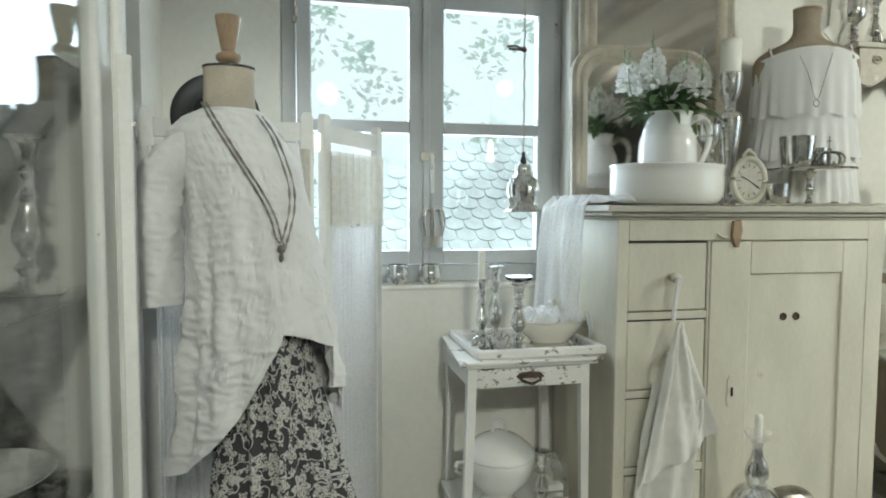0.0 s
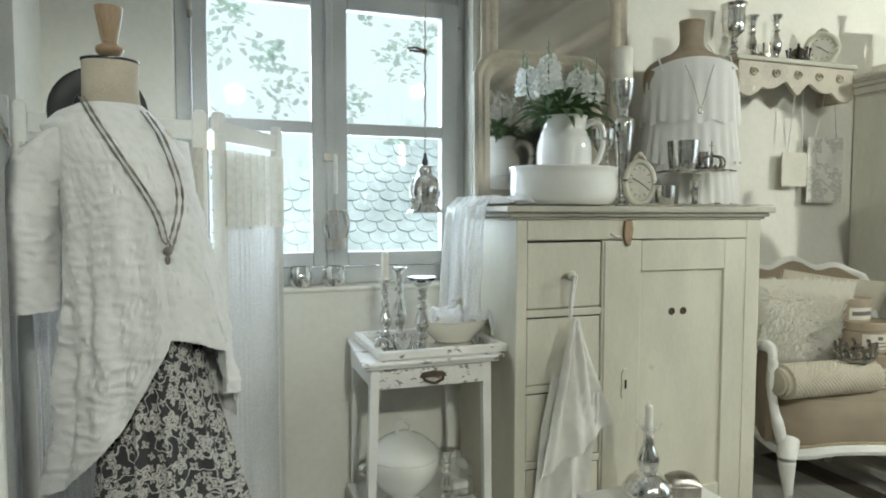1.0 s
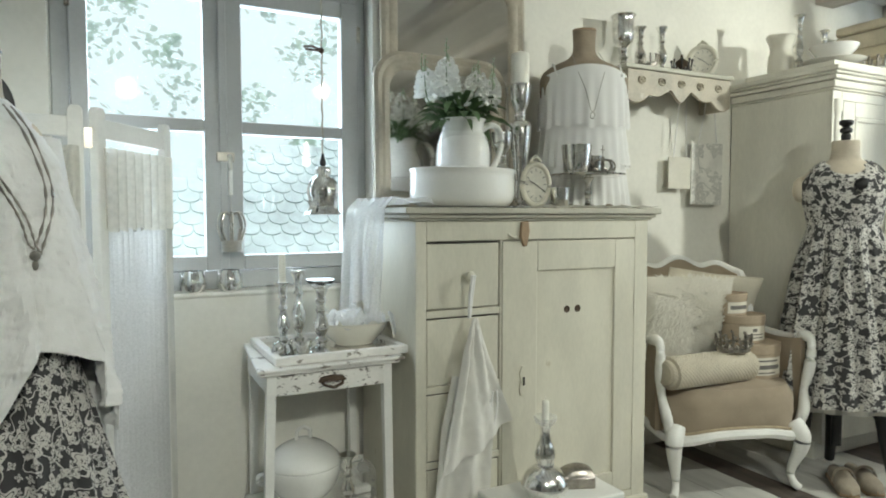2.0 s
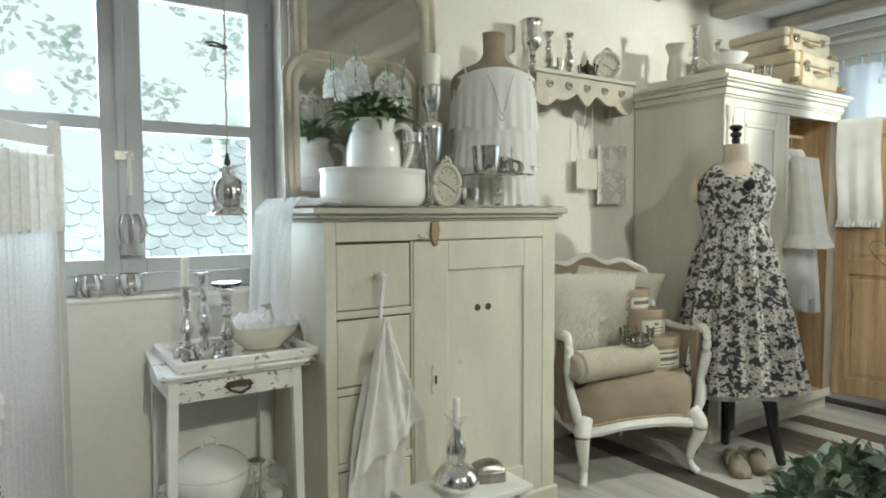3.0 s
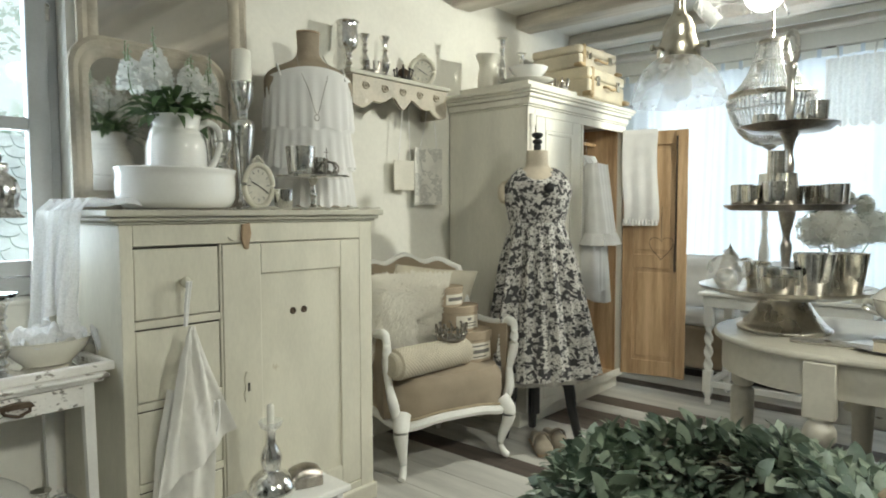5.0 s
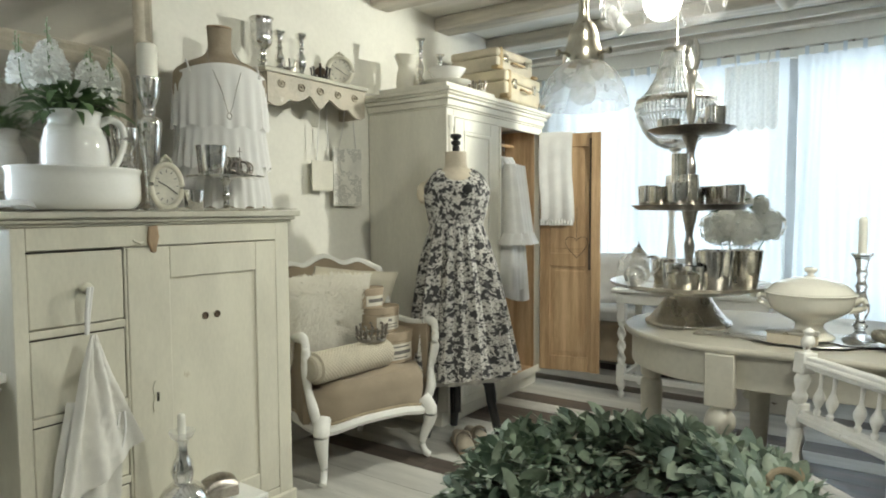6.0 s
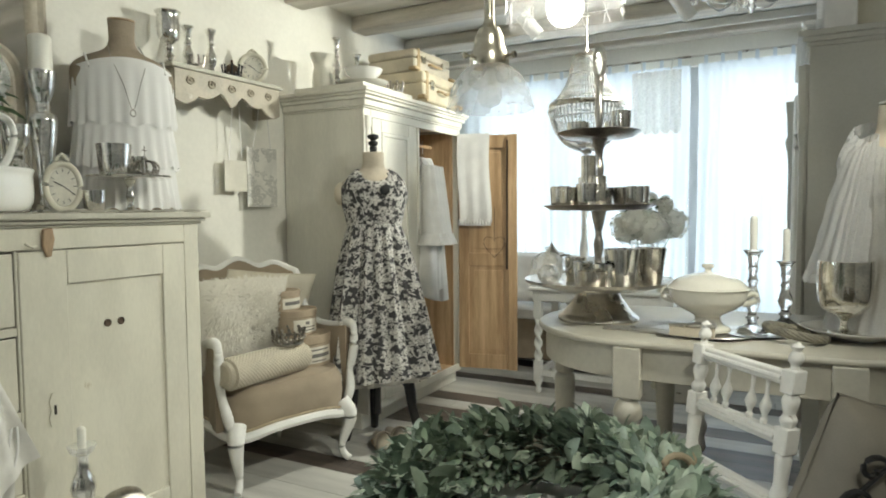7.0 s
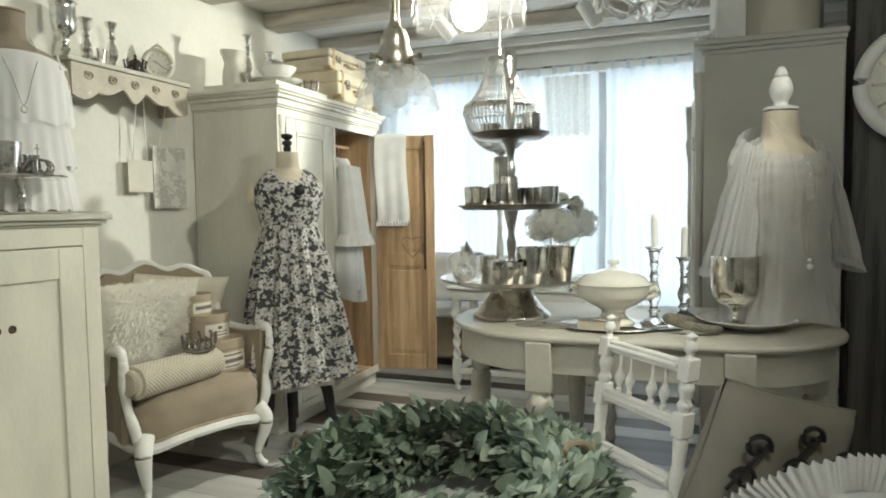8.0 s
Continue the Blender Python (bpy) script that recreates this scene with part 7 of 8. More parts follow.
M_TEA = mercury("champagne_silvered_glass", (0.84, 0.80, 0.71), 0.12, 0.6)
grng = random.Random(3)
SXX, SYY = 2.735, 0.525
for k in range(11):
    a = -2.9 + k * 0.50
    rr = 0.155
    tumbler(SXX + rr * math.cos(a + 1.0), SYY + rr * math.sin(a + 1.0), ZD + 0.4445, 0.075 + 0.015 * grng.random(), 0.034, "silvered glass tealight holder on the middle tier", M_TEA if k % 2 else M_SILVER, 1.15, group="tealight holders on the stand")
for k, (dx, dy, h, r) in enumerate(((-0.10, -0.02, 0.12, 0.045), (-0.075, 0.02, 0.20, 0.028))):
    tumbler(SXX + dx, SYY + dy, ZD + 0.4445, h, r, "tall silvered vase on the middle tier", M_TEA, 0.75 if k == 0 else 1.1, group="tealight holders on the stand")
for k, (dx, dy, h, r) in enumerate(((-0.02, -0.09, 0.085, 0.036), (-0.08, 0.06, 0.045, 0.04), (0.08, -0.04, 0.06, 0.035))):
    tumbler(SXX + dx, SYY + dy, ZD + 0.7285, h, r, "silvered glass on the top tier", M_SILVER, 1.08, group="tealight holders on the stand")
for k, (dx, dy, h, r, fl) in enumerate(((-0.13, -0.12, 0.155, 0.045, 1.5), (-0.20, -0.03, 0.075, 0.05, 1.15), (-0.10, 0.03, 0.10, 0.036, 1.15), (0.04, -0.19, 0.15, 0.045, 1.45), (0.12, -0.1, 0.12, 0.045, 1.2), (0.1, 0.12, 0.10, 0.04, 1.2), (-0.16, -0.06, 0.10, 0.036, 1.1))):
    tumbler(SXX + dx, SYY + dy, ZD + 0.1365, h, r, "silvered glass beaker on the lower tray", M_TEA if k % 2 else M_SILVER, fl, group="beakers on the lower tray")
cl = thing("glass_cloche", pose(SXX - 0.13, SYY + 0.165, ZD + 0.1385), "glass cloche over a silver ball on the tray", "cloche")
part("dome", lathe(curve_profile([(0.068, 0.0), (0.068, 0.07), (0.058, 0.11), (0.028, 0.132), (0.006, 0.136), (0.014, 0.15), (0.0005, 0.158)], 4), 30), M_DOME, cl)
part("ball", blob(0.042, (0, 0, 0.046), 3, 0.0), M_SILVER, cl)
tp_ = thing("coffee_pot", pose(SXX + 0.02, SYY + 0.20, ZD + 0.146), "small silver coffee pot on the lower tray", "coffee pot")
part("pot", lathe(curve_profile([(0.03, 0), (0.045, 0.03), (0.04, 0.07), (0.028, 0.10), (0.03, 0.115), (0.015, 0.135), (0.005, 0.15), (0.0005, 0.165)], 4), 22), M_PEWTER, tp_)
part("handle", tube(curve_profile([(0.0, -0.035, 0.10), (0, -0.075, 0.105), (0, -0.08, 0.06), (0, -0.04, 0.03)], 4), 0.005, 6), M_PEWTER, tp_)
# tureen on a platter
tu2 = thing("tureen", pose(2.60, 0.105, ZD + 0.012), "ivory ceramic lidded tureen on a silver platter", "tureen")
part("bowl", lathe(curve_profile([(0.074, 0.0), (0.074, 0.010), (0.048, 0.028), (0.044, 0.050), (0.085, 0.074), (0.118, 0.100), (0.132, 0.142), (0.138, 0.150), (0.128, 0.155)], 4), 36), M_IVORYGLAZE, tu2)
lid = part("lid", lathe(curve_profile([(0.130, 0.155), (0.124, 0.160), (0.10, 0.182), (0.05, 0.198), (0.015, 0.204), (0.010, 0.214), (0.02, 0.222), (0.018, 0.232), (0.0005, 0.235)], 4), 36), M_IVORYGLAZE, tu2)
for s in (-1, 1):
    part("handle", tube(curve_profile([(0, s * 0.115, 0.12), (0, s * 0.148, 0.135), (0, s * 0.15, 0.11), (0, s * 0.11, 0.095)], 4), 0.009, 8), M_IVORYGLAZE, tu2)
ob = part("platter", lathe([(0.0005, 0.002), (0.13, 0.0), (0.16, 0.010), (0.158, 0.012), (0.12, 0.006), (0.0005, 0.006)], 44, sx=0.75, sy=1.1), M_PEWTER, None, "oval silver platter under the tureen", category="platter")
ob.matrix_world = pose(2.56, 0.12, ZD)
br = thing("brush", pose(2.47, 0.14, ZD + 0.012), "silver-backed clothes brush on the platter", "brush")
part("back", box(-0.03, 0.03, -0.075, 0.075, 0.03, 0.042), M_PEWTER, br, bevel=0.006)
part("bristles", box(-0.026, 0.026, -0.07, 0.07, 0.0, 0.0298), M_CANVAS, br)
cu = thing("cutlery", pose(2.50, 0.33, ZD), "silver serving cutlery lying on the table", "cutlery")
for k in range(3):
    part("spoon", tube(curve_profile([(-0.01 + 0.03 * k, -0.13, 0.006), (0.0 + 0.025 * k, 0.0, 0.010), (0.01 + 0.02 * k, 0.12, 0.006)], 4), 0.005, 6, bm=blob(0.018, (-0.012 + 0.03 * k, -0.15, 0.008), 2, 0, sc=(0.8, 1.4, 0.4))), M_PEWTER, cu)
for x, y, h, lab in ((2.645, -0.035, 0.285, "clear cut glass candlestick with candle on a silver tray"), (2.84, -0.136, 0.235, "smaller cut glass candlestick with candle")):
    candlestick(x, y, ZD + 0.009, h, 0.05, lab, STICK, M_CUT, candle=(0.0125, 0.12), group="glass candlesticks")
ob = part("small_tray", lathe([(0.0005, 0.0), (0.09, 0.0), (0.115, 0.009), (0.112, 0.010), (0.08, 0.005), (0.0005, 0.005)], 40), M_PEWTER, None, "round silver tray under the candlestick", category="tray")
ob.matrix_world = pose(2.645, -0.035, ZD)
ob = part("coaster", lathe([(0.0005, 0.0), (0.06, 0.0), (0.07, 0.009), (0.0005, 0.009)], 30), M_PEWTER, None, "silver coaster under the candlestick", category="coaster")
ob.matrix_world = pose(2.84, -0.136, ZD)
M_TWIG = mat("grey_twig", (0.24, 0.22, 0.17), 0.9, var=0.25, scale=30, bump=0.3)
tg = thing("twig_wreath", pose(2.60, -0.165, ZD + 0.013, 10, 0, 20), "small grey-green twig wreath on the table", "wreath")
for k in range(7):
    ph = k * 0.9
    part("twig", tube([((0.10 + 0.012 * math.sin(ph + i * 0.7)) * math.cos(i * 0.2094), (0.085 + 0.012 * math.sin(ph + i * 0.7)) * math.sin(i * 0.2094), 0.012 + 0.011 * math.cos(ph + i * 0.7)) for i in range(30)], 0.0055, 6, closed=True), M_TWIG, tg)
ob = part("dish", lathe(curve_profile([(0.07, 0.0), (0.072, 0.006), (0.10, 0.012), (0.15, 0.034), (0.148, 0.038), (0.10, 0.018), (0.0005, 0.014)], 4), 40), M_PORCELAIN, None, "white porcelain dish on the table", category="dish")
ob.matrix_world = pose(2.70, -0.345, ZD) @ Matrix.Diagonal((1.08, 1.08, 1.0, 1.0))
gb = part("goblet", lathe(curve_profile([(0.045, 0.0), (0.043, 0.006), (0.014, 0.016), (0.012, 0.045), (0.03, 0.06), (0.062, 0.085), (0.075, 0.13), (0.076, 0.225), (0.073, 0.225), (0.070, 0.13), (0.05, 0.085), (0.0005, 0.07)], 4), 34), M_TEA, None, "large silvered glass goblet on the dish", category="goblet")
gb.matrix_world = pose(2.69, -0.31, ZD + 0.0145) @ Matrix.Diagonal((1.08, 1.08, 1.04, 1.0))
# ---- blouse bust ----
UX, UY = 2.86, -0.465
UM = pose(UX, UY, ZD, 0, 0, -62) @ Matrix.Diagonal((0.94, 0.96, 1.0, 1.0))
merged("bust_form", [
    (lathe(curve_profile([(0.12, 0.0), (0.13, 0.03), (0.125, 0.2), (0.15, 0.42), (0.155, 0.54), (0.14, 0.60), (0.105, 0.645), (0.072, 0.68), (0.062, 0.72), (0.060, 0.78), (0.060, 0.785)], 4), 34, sx=1.15, sy=0.78), M_CANVAS),
    (lathe([(0.064, 0.785), (0.065, 0.795), (0.04, 0.802)], 28, sy=0.85, bm=lathe(curve_profile([(0.03, 0.80), (0.024, 0.812), (0.040, 0.845), (0.041, 0.87), (0.03, 0.90), (0.02, 0.905), (0.024, 0.915), (0.012, 0.94), (0.0005, 0.945)], 4), 24)), M_WHITE),
], UM, "linen bust form with a white turned finial on the table", "bust form")
bo = thing("peasant_blouse", UM, "white gathered cotton peasant blouse on a bust form", "blouse")
M_GAUZE = sheer("white_cotton_gauze", (0.80, 0.79, 0.77), 0.30, 260, back=0.35)


def peasant(u, v):
    a = u * 6.2832
    c, s = math.cos(a), math.sin(a)
    z = 0.665 - 0.66 * v ** 1.15
    w = lerp_table([(0.0, 0.215), (0.12, 0.185), (0.35, 0.172), (0.50, 0.178), (0.58, 0.180), (0.63, 0.165), (0.665, 0.138)], z)[0]
    gather = (1 - v) ** 1.6
    f = 0.0045 * gather * math.sin(a * 44 + 3 * math.sin(a * 5)) + 0.006 * math.sin(a * 19 + 2 * math.sin(a * 4 + v * 4)) * (0.4 + 0.6 * v) + 0.012 * v * math.sin(a * 6 + 2 * v) + 0.010 * wob(a, v * 4, 0, 3)
    return ((w + f) * 1.10 * c, (w + f) * 0.82 * s, z + (0.062 * s - 0.01) * (1 - v) ** 4 + 0.02 * v * math.sin(a * 3))


part("body", surf(peasant, 220, 60, wrap=True), M_GAUZE, bo)
for s in (-1, 1):
    def bsleeve(u, v, s=s):
        a = u * 6.2832
        r = 0.048 + 0.050 * v ** 0.8 + 0.006 * math.sin(a * 15 + v * 4 + 2 * math.sin(a * 3)) * (0.5 + v) + 0.008 * wob(a, v * 3, s, 2)
        return (s * (0.138 + 0.085 * v ** 0.8) + r * math.cos(a) * 0.85, r * 1.05 * math.sin(a) - 0.02, 0.655 - 0.42 * v - 0.03 * v * math.cos(a) * s + 0.03 * math.cos(a) * s * -1 * (1 - v))
    part("sleeve", surf(bsleeve, 90, 40, wrap=True), M_GAUZE, bo)
    part("cuff_frill", surf(lambda u, v, s=s: (s * 0.235 + (0.082 + 0.010 * v + 0.006 * math.sin(u * 100)) * math.cos(u * 6.2832), -0.02 + (0.095 + 0.012 * v) * math.sin(u * 6.2832), 0.242 - 0.03 * v - 0.03 * math.cos(u * 6.2832) * s), 110, 4, wrap=True), M_GAUZE, bo)
part("neck_frill", surf(lambda u, v: ((0.132 + 0.016 * v + 0.005 * math.sin(u * 150)) * 1.1 * math.cos(u * 6.2832), (0.132 + 0.016 * v + 0.005 * math.sin(u * 150)) * 0.84 * math.sin(u * 6.2832), 0.652 + 0.024 * (1 - v) + 0.062 * math.sin(u * 6.2832)), 200, 5, wrap=True), M_GAUZE, bo)
part("placket", surf(lambda u, v: (-0.002 + 0.036 * u, -0.122 - 0.038 * v ** 0.6, 0.60 - 0.15 * v), 3, 12), M_GAUZE, bo)
for k in range(4):
    v = 0.12 + 0.26 * k
    part("button", blob(0.006, (0.016, -0.124 - 0.038 * v ** 0.6, 0.60 - 0.15 * v), 1, 0), M_PORCELAIN, bo)
nk = thing("necklace", UM, "long beaded necklace with a white bead pendant", "necklace")
part("chain", tube(curve_profile([(-0.066, -0.03, 0.75), (-0.06, -0.14, 0.62), (-0.035, -0.175, 0.36), (-0.02, -0.188, 0.26), (0.0, -0.178, 0.36), (0.05, -0.14, 0.62), (0.064, -0.03, 0.75)], 5), 0.0018, 5), M_CANVAS, nk)
part("bead", blob(0.013, (-0.02, -0.205, 0.225), 2, 0, bm=blob(0.008, (-0.02, -0.203, 0.248), 2, 0)), M_PORCELAIN, nk)

# ---- lamps ----
M_BULB = emit("warm_bulb", (1.0, 0.97, 0.86), 16.0)
M_SHADE = sheer("scalloped_shade_glass", (0.95, 0.95, 0.92), 0.72, 30)
M_CRYSTAL = mat("lead_crystal", (0.96, 0.96, 0.94), 0.05, var=0.03, bump=0.03, trans=0.75, ior=1.5, coat=0.3)
gl = thing("pendant_light", pose(1.255, 0.346, 0), "nickel pendant light with a clear scalloped glass shade", "pendant lamp", "pendants over the table")
part("stem", lathe(curve_profile([(0.006, 2.42), (0.006, 1.62), (0.009, 1.60), (0.010, 1.555), (0.02, 1.54)], 3), 14), M_BRASS, gl)
part("socket", lathe(curve_profile([(0.02, 1.54), (0.026, 1.525), (0.028, 1.51), (0.034, 1.495), (0.036, 1.482), (0.036, 1.474)], 3), 24), M_BRASS, gl)
for a in (0.4, 2.5, 4.6):
    part("thumbscrew", lathe([(0.003, 0.0), (0.003, 0.012), (0.006, 0.013), (0.006, 0.018)], 8), M_BRASS, gl).matrix_local = pose(0.034 * math.cos(a), 0.034 * math.sin(a), 1.49, 0, 90, math.degrees(a))
sh = part("shade", lathe(curve_profile([(0.034, 1.476), (0.052, 1.462), (0.068, 1.438), (0.074, 1.415), (0.078, 1.398)], 4), 60, wave=lambda a, k: 1 + 0.025 * k * math.cos(10 * a)), M_SHADE, gl, "clear scalloped glass shade")
# open the shade's underside
me = sh.data
bmx = B()
bmx.from_mesh(me)
bmesh.ops.delete(bmx, geom=[f for f in bmx.faces if len(f.verts) > 8], context="FACES")
bmx.to_mesh(me)
bmx.free()
part("bulb", lathe(curve_profile([(0.012, 1.474), (0.014, 1.46), (0.021, 1.435), (0.022, 1.42), (0.016, 1.407), (0.0005, 1.402)], 4), 20), M_SHADE, gl, "unlit clear bulb")
gl2 = thing("pendant_light", pose(1.385, 0.248, 0), "lit pendant light with a star-cut glass shade", "pendant lamp", "pendants over the table")
part("stem", lathe([(0.006, 2.42), (0.006, 1.80), (0.03, 1.79), (0.036, 1.74)], 14), M_BRASS, gl2)
M_CUTSHADE = sheer("star_cut_glass", (0.95, 0.95, 0.92), 0.82, 40)
part("shade", surf(lambda u, v: (lerp_table([(0, 0.036), (0.4, 0.085), (1, 0.108)], v)[0] * (1 + 0.03 * math.cos(u * 6.2832 * 16)) * math.cos(u * 6.2832), lerp_table([(0, 0.036), (0.4, 0.085), (1, 0.108)], v)[0] * (1 + 0.03 * math.cos(u * 6.2832 * 16)) * math.sin(u * 6.2832), 1.74 - 0.17 * v), 96, 14, wrap=True), M_CUTSHADE, gl2, "star-cut glass shade")
for k in range(12):
    a = k * 0.5236
    bm = B()
    for q in range(6):
        b2 = q * 1.047
        tube([(0.110 * math.cos(a), 0.110 * math.sin(a), 1.61), (0.112 * math.cos(a + 0.16 * math.cos(b2)), 0.112 * math.sin(a + 0.16 * math.cos(b2)), 1.61 + 0.026 * math.sin(b2))], 0.0014, 4, bm=bm)
    part("cut_star", bm, M_CRYSTAL, gl2)
part("bulb", lathe(curve_profile([(0.016, 1.74), (0.018, 1.68), (0.028, 1.63), (0.034, 1.60), (0.028, 1.578), (0.014, 1.566), (0.0005, 1.563)], 4), 24), M_BULB, gl2, "lit white bulb")


def spot(x, y, z, rz, tilt, label):
    t = thing("ceiling_spot", pose(x, y, z), label, "spotlight", "ceiling spots")
    part("bracket", tube([(0, 0, 2.425 - z), (0, 0, 0.05)], 0.010, 8), M_PEWTER, t)
    can = part("can", lathe([(0.02, 0.10), (0.040, 0.095), (0.042, 0.0), (0.042, -0.06), (0.038, -0.06), (0.036, 0.0), (0.0005, 0.02)], 24), M_SPOT, t)
    can.matrix_local = pose(0, 0, 0, tilt, 0, rz)


M_SPOT = mat("satin_grey_metal", (0.62, 0.63, 0.62), 0.4, 0.4, var=0.05, bump=0.04)
spot(4.06, 0.39, 2.335, 40, -42, "grey cylindrical spotlight under the beam")
spot(3.88, 1.22, 2.30, 30, -40, "grey cylindrical spotlight under the beam")
spot(1.85, -0.95, 2.39, 30, -40, "grey cylindrical spotlight under the beam")
# beaded chandelier
ch = thing("bead_chandelier", pose(3.885, 0.89, 0), "empire crystal bead chandelier on a chain", "chandelier")
part("crown_ring", lathe([(0.075, 2.075), (0.078, 2.09), (0.074, 2.105), (0.070, 2.09)], 30), M_PEWTER, ch)
part("belt_ring", lathe([(0.212, 1.80), (0.218, 1.815), (0.212, 1.83), (0.206, 1.815)], 40), M_PEWTER, ch)
for k in range(54):
    a = k * 6.2832 / 54
    c, s = math.cos(a), math.sin(a)
    up = [(r * c, r * s, z) for r, z in curve_profile([(0.075, 2.085), (0.090, 2.02), (0.115, 1.94), (0.165, 1.86), (0.212, 1.82)], 6)]
    lo = [(r * c, r * s, z) for r, z in curve_profile([(0.212, 1.805), (0.205, 1.74), (0.165, 1.65), (0.10, 1.585), (0.035, 1.56)], 6)]
    part("bead_strand", tube(up, 0.0050, 5, taper=lambda q: 0.45 + 0.75 * abs(math.sin(q * 47))), M_CRYSTAL, ch)
    part("bead_strand", tube(lo, 0.0055, 5, taper=lambda q: 0.45 + 0.75 * abs(math.sin(q * 44))), M_CRYSTAL, ch)
    part("drop", lathe([(0.0004, 0.02), (0.008, 0.0), (0.0004, -0.022)], 6, (0.215 * c, 0.215 * s, 1.785)), M_CRYSTAL, ch)
for rr, zz in ((0.10, 1.99), (0.13, 1.91), (0.175, 1.85), (0.205, 1.74), (0.165, 1.65), (0.10, 1.585)):
    part("bead_ring", tube([(rr * math.cos(i * 0.0698), rr * math.sin(i * 0.0698), zz) for i in range(90)], 0.005, 5, closed=True, taper=lambda q: 0.4 + 0.8 * abs(math.sin(q * 141))), M_CRYSTAL, ch)
part("finial", lathe(curve_profile([(0.035, 1.56), (0.03, 1.545), (0.012, 1.535), (0.016, 1.52), (0.004, 1.505), (0.0005, 1.49)], 4), 18), M_PEWTER, ch)
part("chain", tube([(0, 0, 2.105), (0, 0, 2.424)], 0.006, 6, taper=lambda q: 0.5 + 0.6 * abs(math.sin(q * 40)), bm=tube([(-0.07, 0, 2.10), (0, 0, 2.16), (0.07, 0, 2.10)], 0.004, 6)), M_PEWTER, ch)
ch2 = thing("arm_chandelier", pose(2.96, 0.0, 0), "glass arm chandelier with crystal drops", "chandelier")
part("column", lathe(curve_profile([(0.008, 2.519), (0.02, 2.36), (0.012, 2.30), (0.035, 2.22), (0.012, 2.14), (0.028, 2.06), (0.03, 2.03), (0.012, 2.0), (0.016, 1.985), (0.0005, 1.96)], 4), 18), M_CRYSTAL, ch2)
for k in range(6):
    a = k * 1.0472 + 0.3
    c, s = math.cos(a), math.sin(a)
    ar = part("arm", tube([(r * c, r * s, z) for r, z in curve_profile([(0.02, 2.05), (0.09, 2.02), (0.16, 2.05), (0.20, 2.11)], 5)], 0.006, 8), M_CRYSTAL, ch2)
    part("bobeche", lathe([(0.006, 2.108), (0.035, 2.115), (0.038, 2.122), (0.006, 2.118)], 18, (0.20 * c, 0.20 * s, 0)), M_CRYSTAL, ar)
    part("candle_sleeve", lathe([(0.011, 2.118), (0.011, 2.20), (0.004, 2.205)], 12, (0.20 * c, 0.20 * s, 0)), M_CANDLE, ar)
    for q in range(3):
        b2 = a + (q - 1) * 0.16
        part("drop", lathe(curve_profile([(0.0004, 0.0), (0.003, -0.012), (0.011, -0.045), (0.0005, -0.062)], 2), 6, (0.225 * math.cos(b2), 0.225 * math.sin(b2), 2.11 - 0.012 * (q == 1))), M_CRYSTAL, ar)
    a2 = a + 1.0472
    part("swag", tube([(0.2 * ((1 - w) * c + w * math.cos(a2)), 0.2 * ((1 - w) * s + w * math.sin(a2)), 2.10 - 0.075 * math.sin(w * 3.1416)) for w in (i / 16 for i in range(17))], 0.0055, 5, taper=lambda q: 0.4 + 0.7 * abs(math.sin(q * 40))), M_CRYSTAL, ch2)

# ---- on and beside the grey wardrobe ----
hb = thing("hatbox", pose(3.93, -0.53, 2.0125), "large ivory round hat box on the wardrobe", "hat box")
part("drum", lathe([(0.24, 0.0), (0.24, 0.26)], 44), M_CREAM, hb)
part("lid", lathe([(0.247, 0.26), (0.247, 0.33), (0.23, 0.335)], 44), M_CREAM, hb)
part("rim_tape", lathe([(0.244, 0.0), (0.244, 0.018), (0.24, 0.02)], 44), M_CANVAS, hb)
ob = part("lace_box", box(-0.06, 0.06, -0.07, 0.07, 0, 0.26), M_LINEN, None, "white lace-covered box on the wardrobe", bevel=0.008, category="box")
ob.matrix_world = pose(3.66, -0.32, 2.0125, 0, 0, 10)
tumbler(3.62, -0.225, 2.0125, 0.05, 0.035, "clear glass candle bowl on the wardrobe", M_CUT, 1.3)
wc = thing("wall_clock", pose(3.57, -1.095, 1.742, 0, 0, -90), "large white round wall clock with roman hour marks", "clock")
part("case", tube([(0.235 * math.cos(i * 0.1309), -0.02, 0.235 * math.sin(i * 0.1309)) for i in range(48)], 0.032, 12, closed=True), M_WHITE, wc)
part("dial", plate([(0.22 * math.cos(i * 0.1309), 0.22 * math.sin(i * 0.1309)) for i in range(48)], -0.022, -0.004), M_DIAL, wc)
for i in range(12):
    a = i * 0.5236
    part("hour_mark", box(-0.006, 0.006, -0.0245, -0.0222, -0.03, 0.03), M_DARKSILVER, wc).matrix_local = pose(0.165 * math.sin(a), 0, 0.165 * math.cos(a), 0, math.degrees(a), 0)
part("hour_hand", box(-0.005, 0.005, -0.028, -0.025, -0.02, 0.11), M_RUST, wc).matrix_local = pose(0, 0, 0, 0, -50, 0)
part("minute_hand", box(-0.004, 0.004, -0.031, -0.0285, -0.02, 0.165), M_RUST, wc).matrix_local = pose(0, 0, 0, 0, 65, 0)
lc = thing("lace_blouse", pose(5.035, 0.70, 0), "cream lace camisole hung before the curtain", "blouse")
part("cloth", surf(lambda u, v: (0.014 * math.sin(u * 34) - 0.01, -0.17 + 0.34 * u, 2.20 - (0.42 + 0.03 * abs(math.sin(u * 16))) * v), 60, 14), M_LACE, lc)
for s in (-0.10, 0.10):
    part("ribbon", tube([(0, s, 2.20), (0.02, s * 1.1, 2.29)], 0.006, 6), M_LACE, lc)

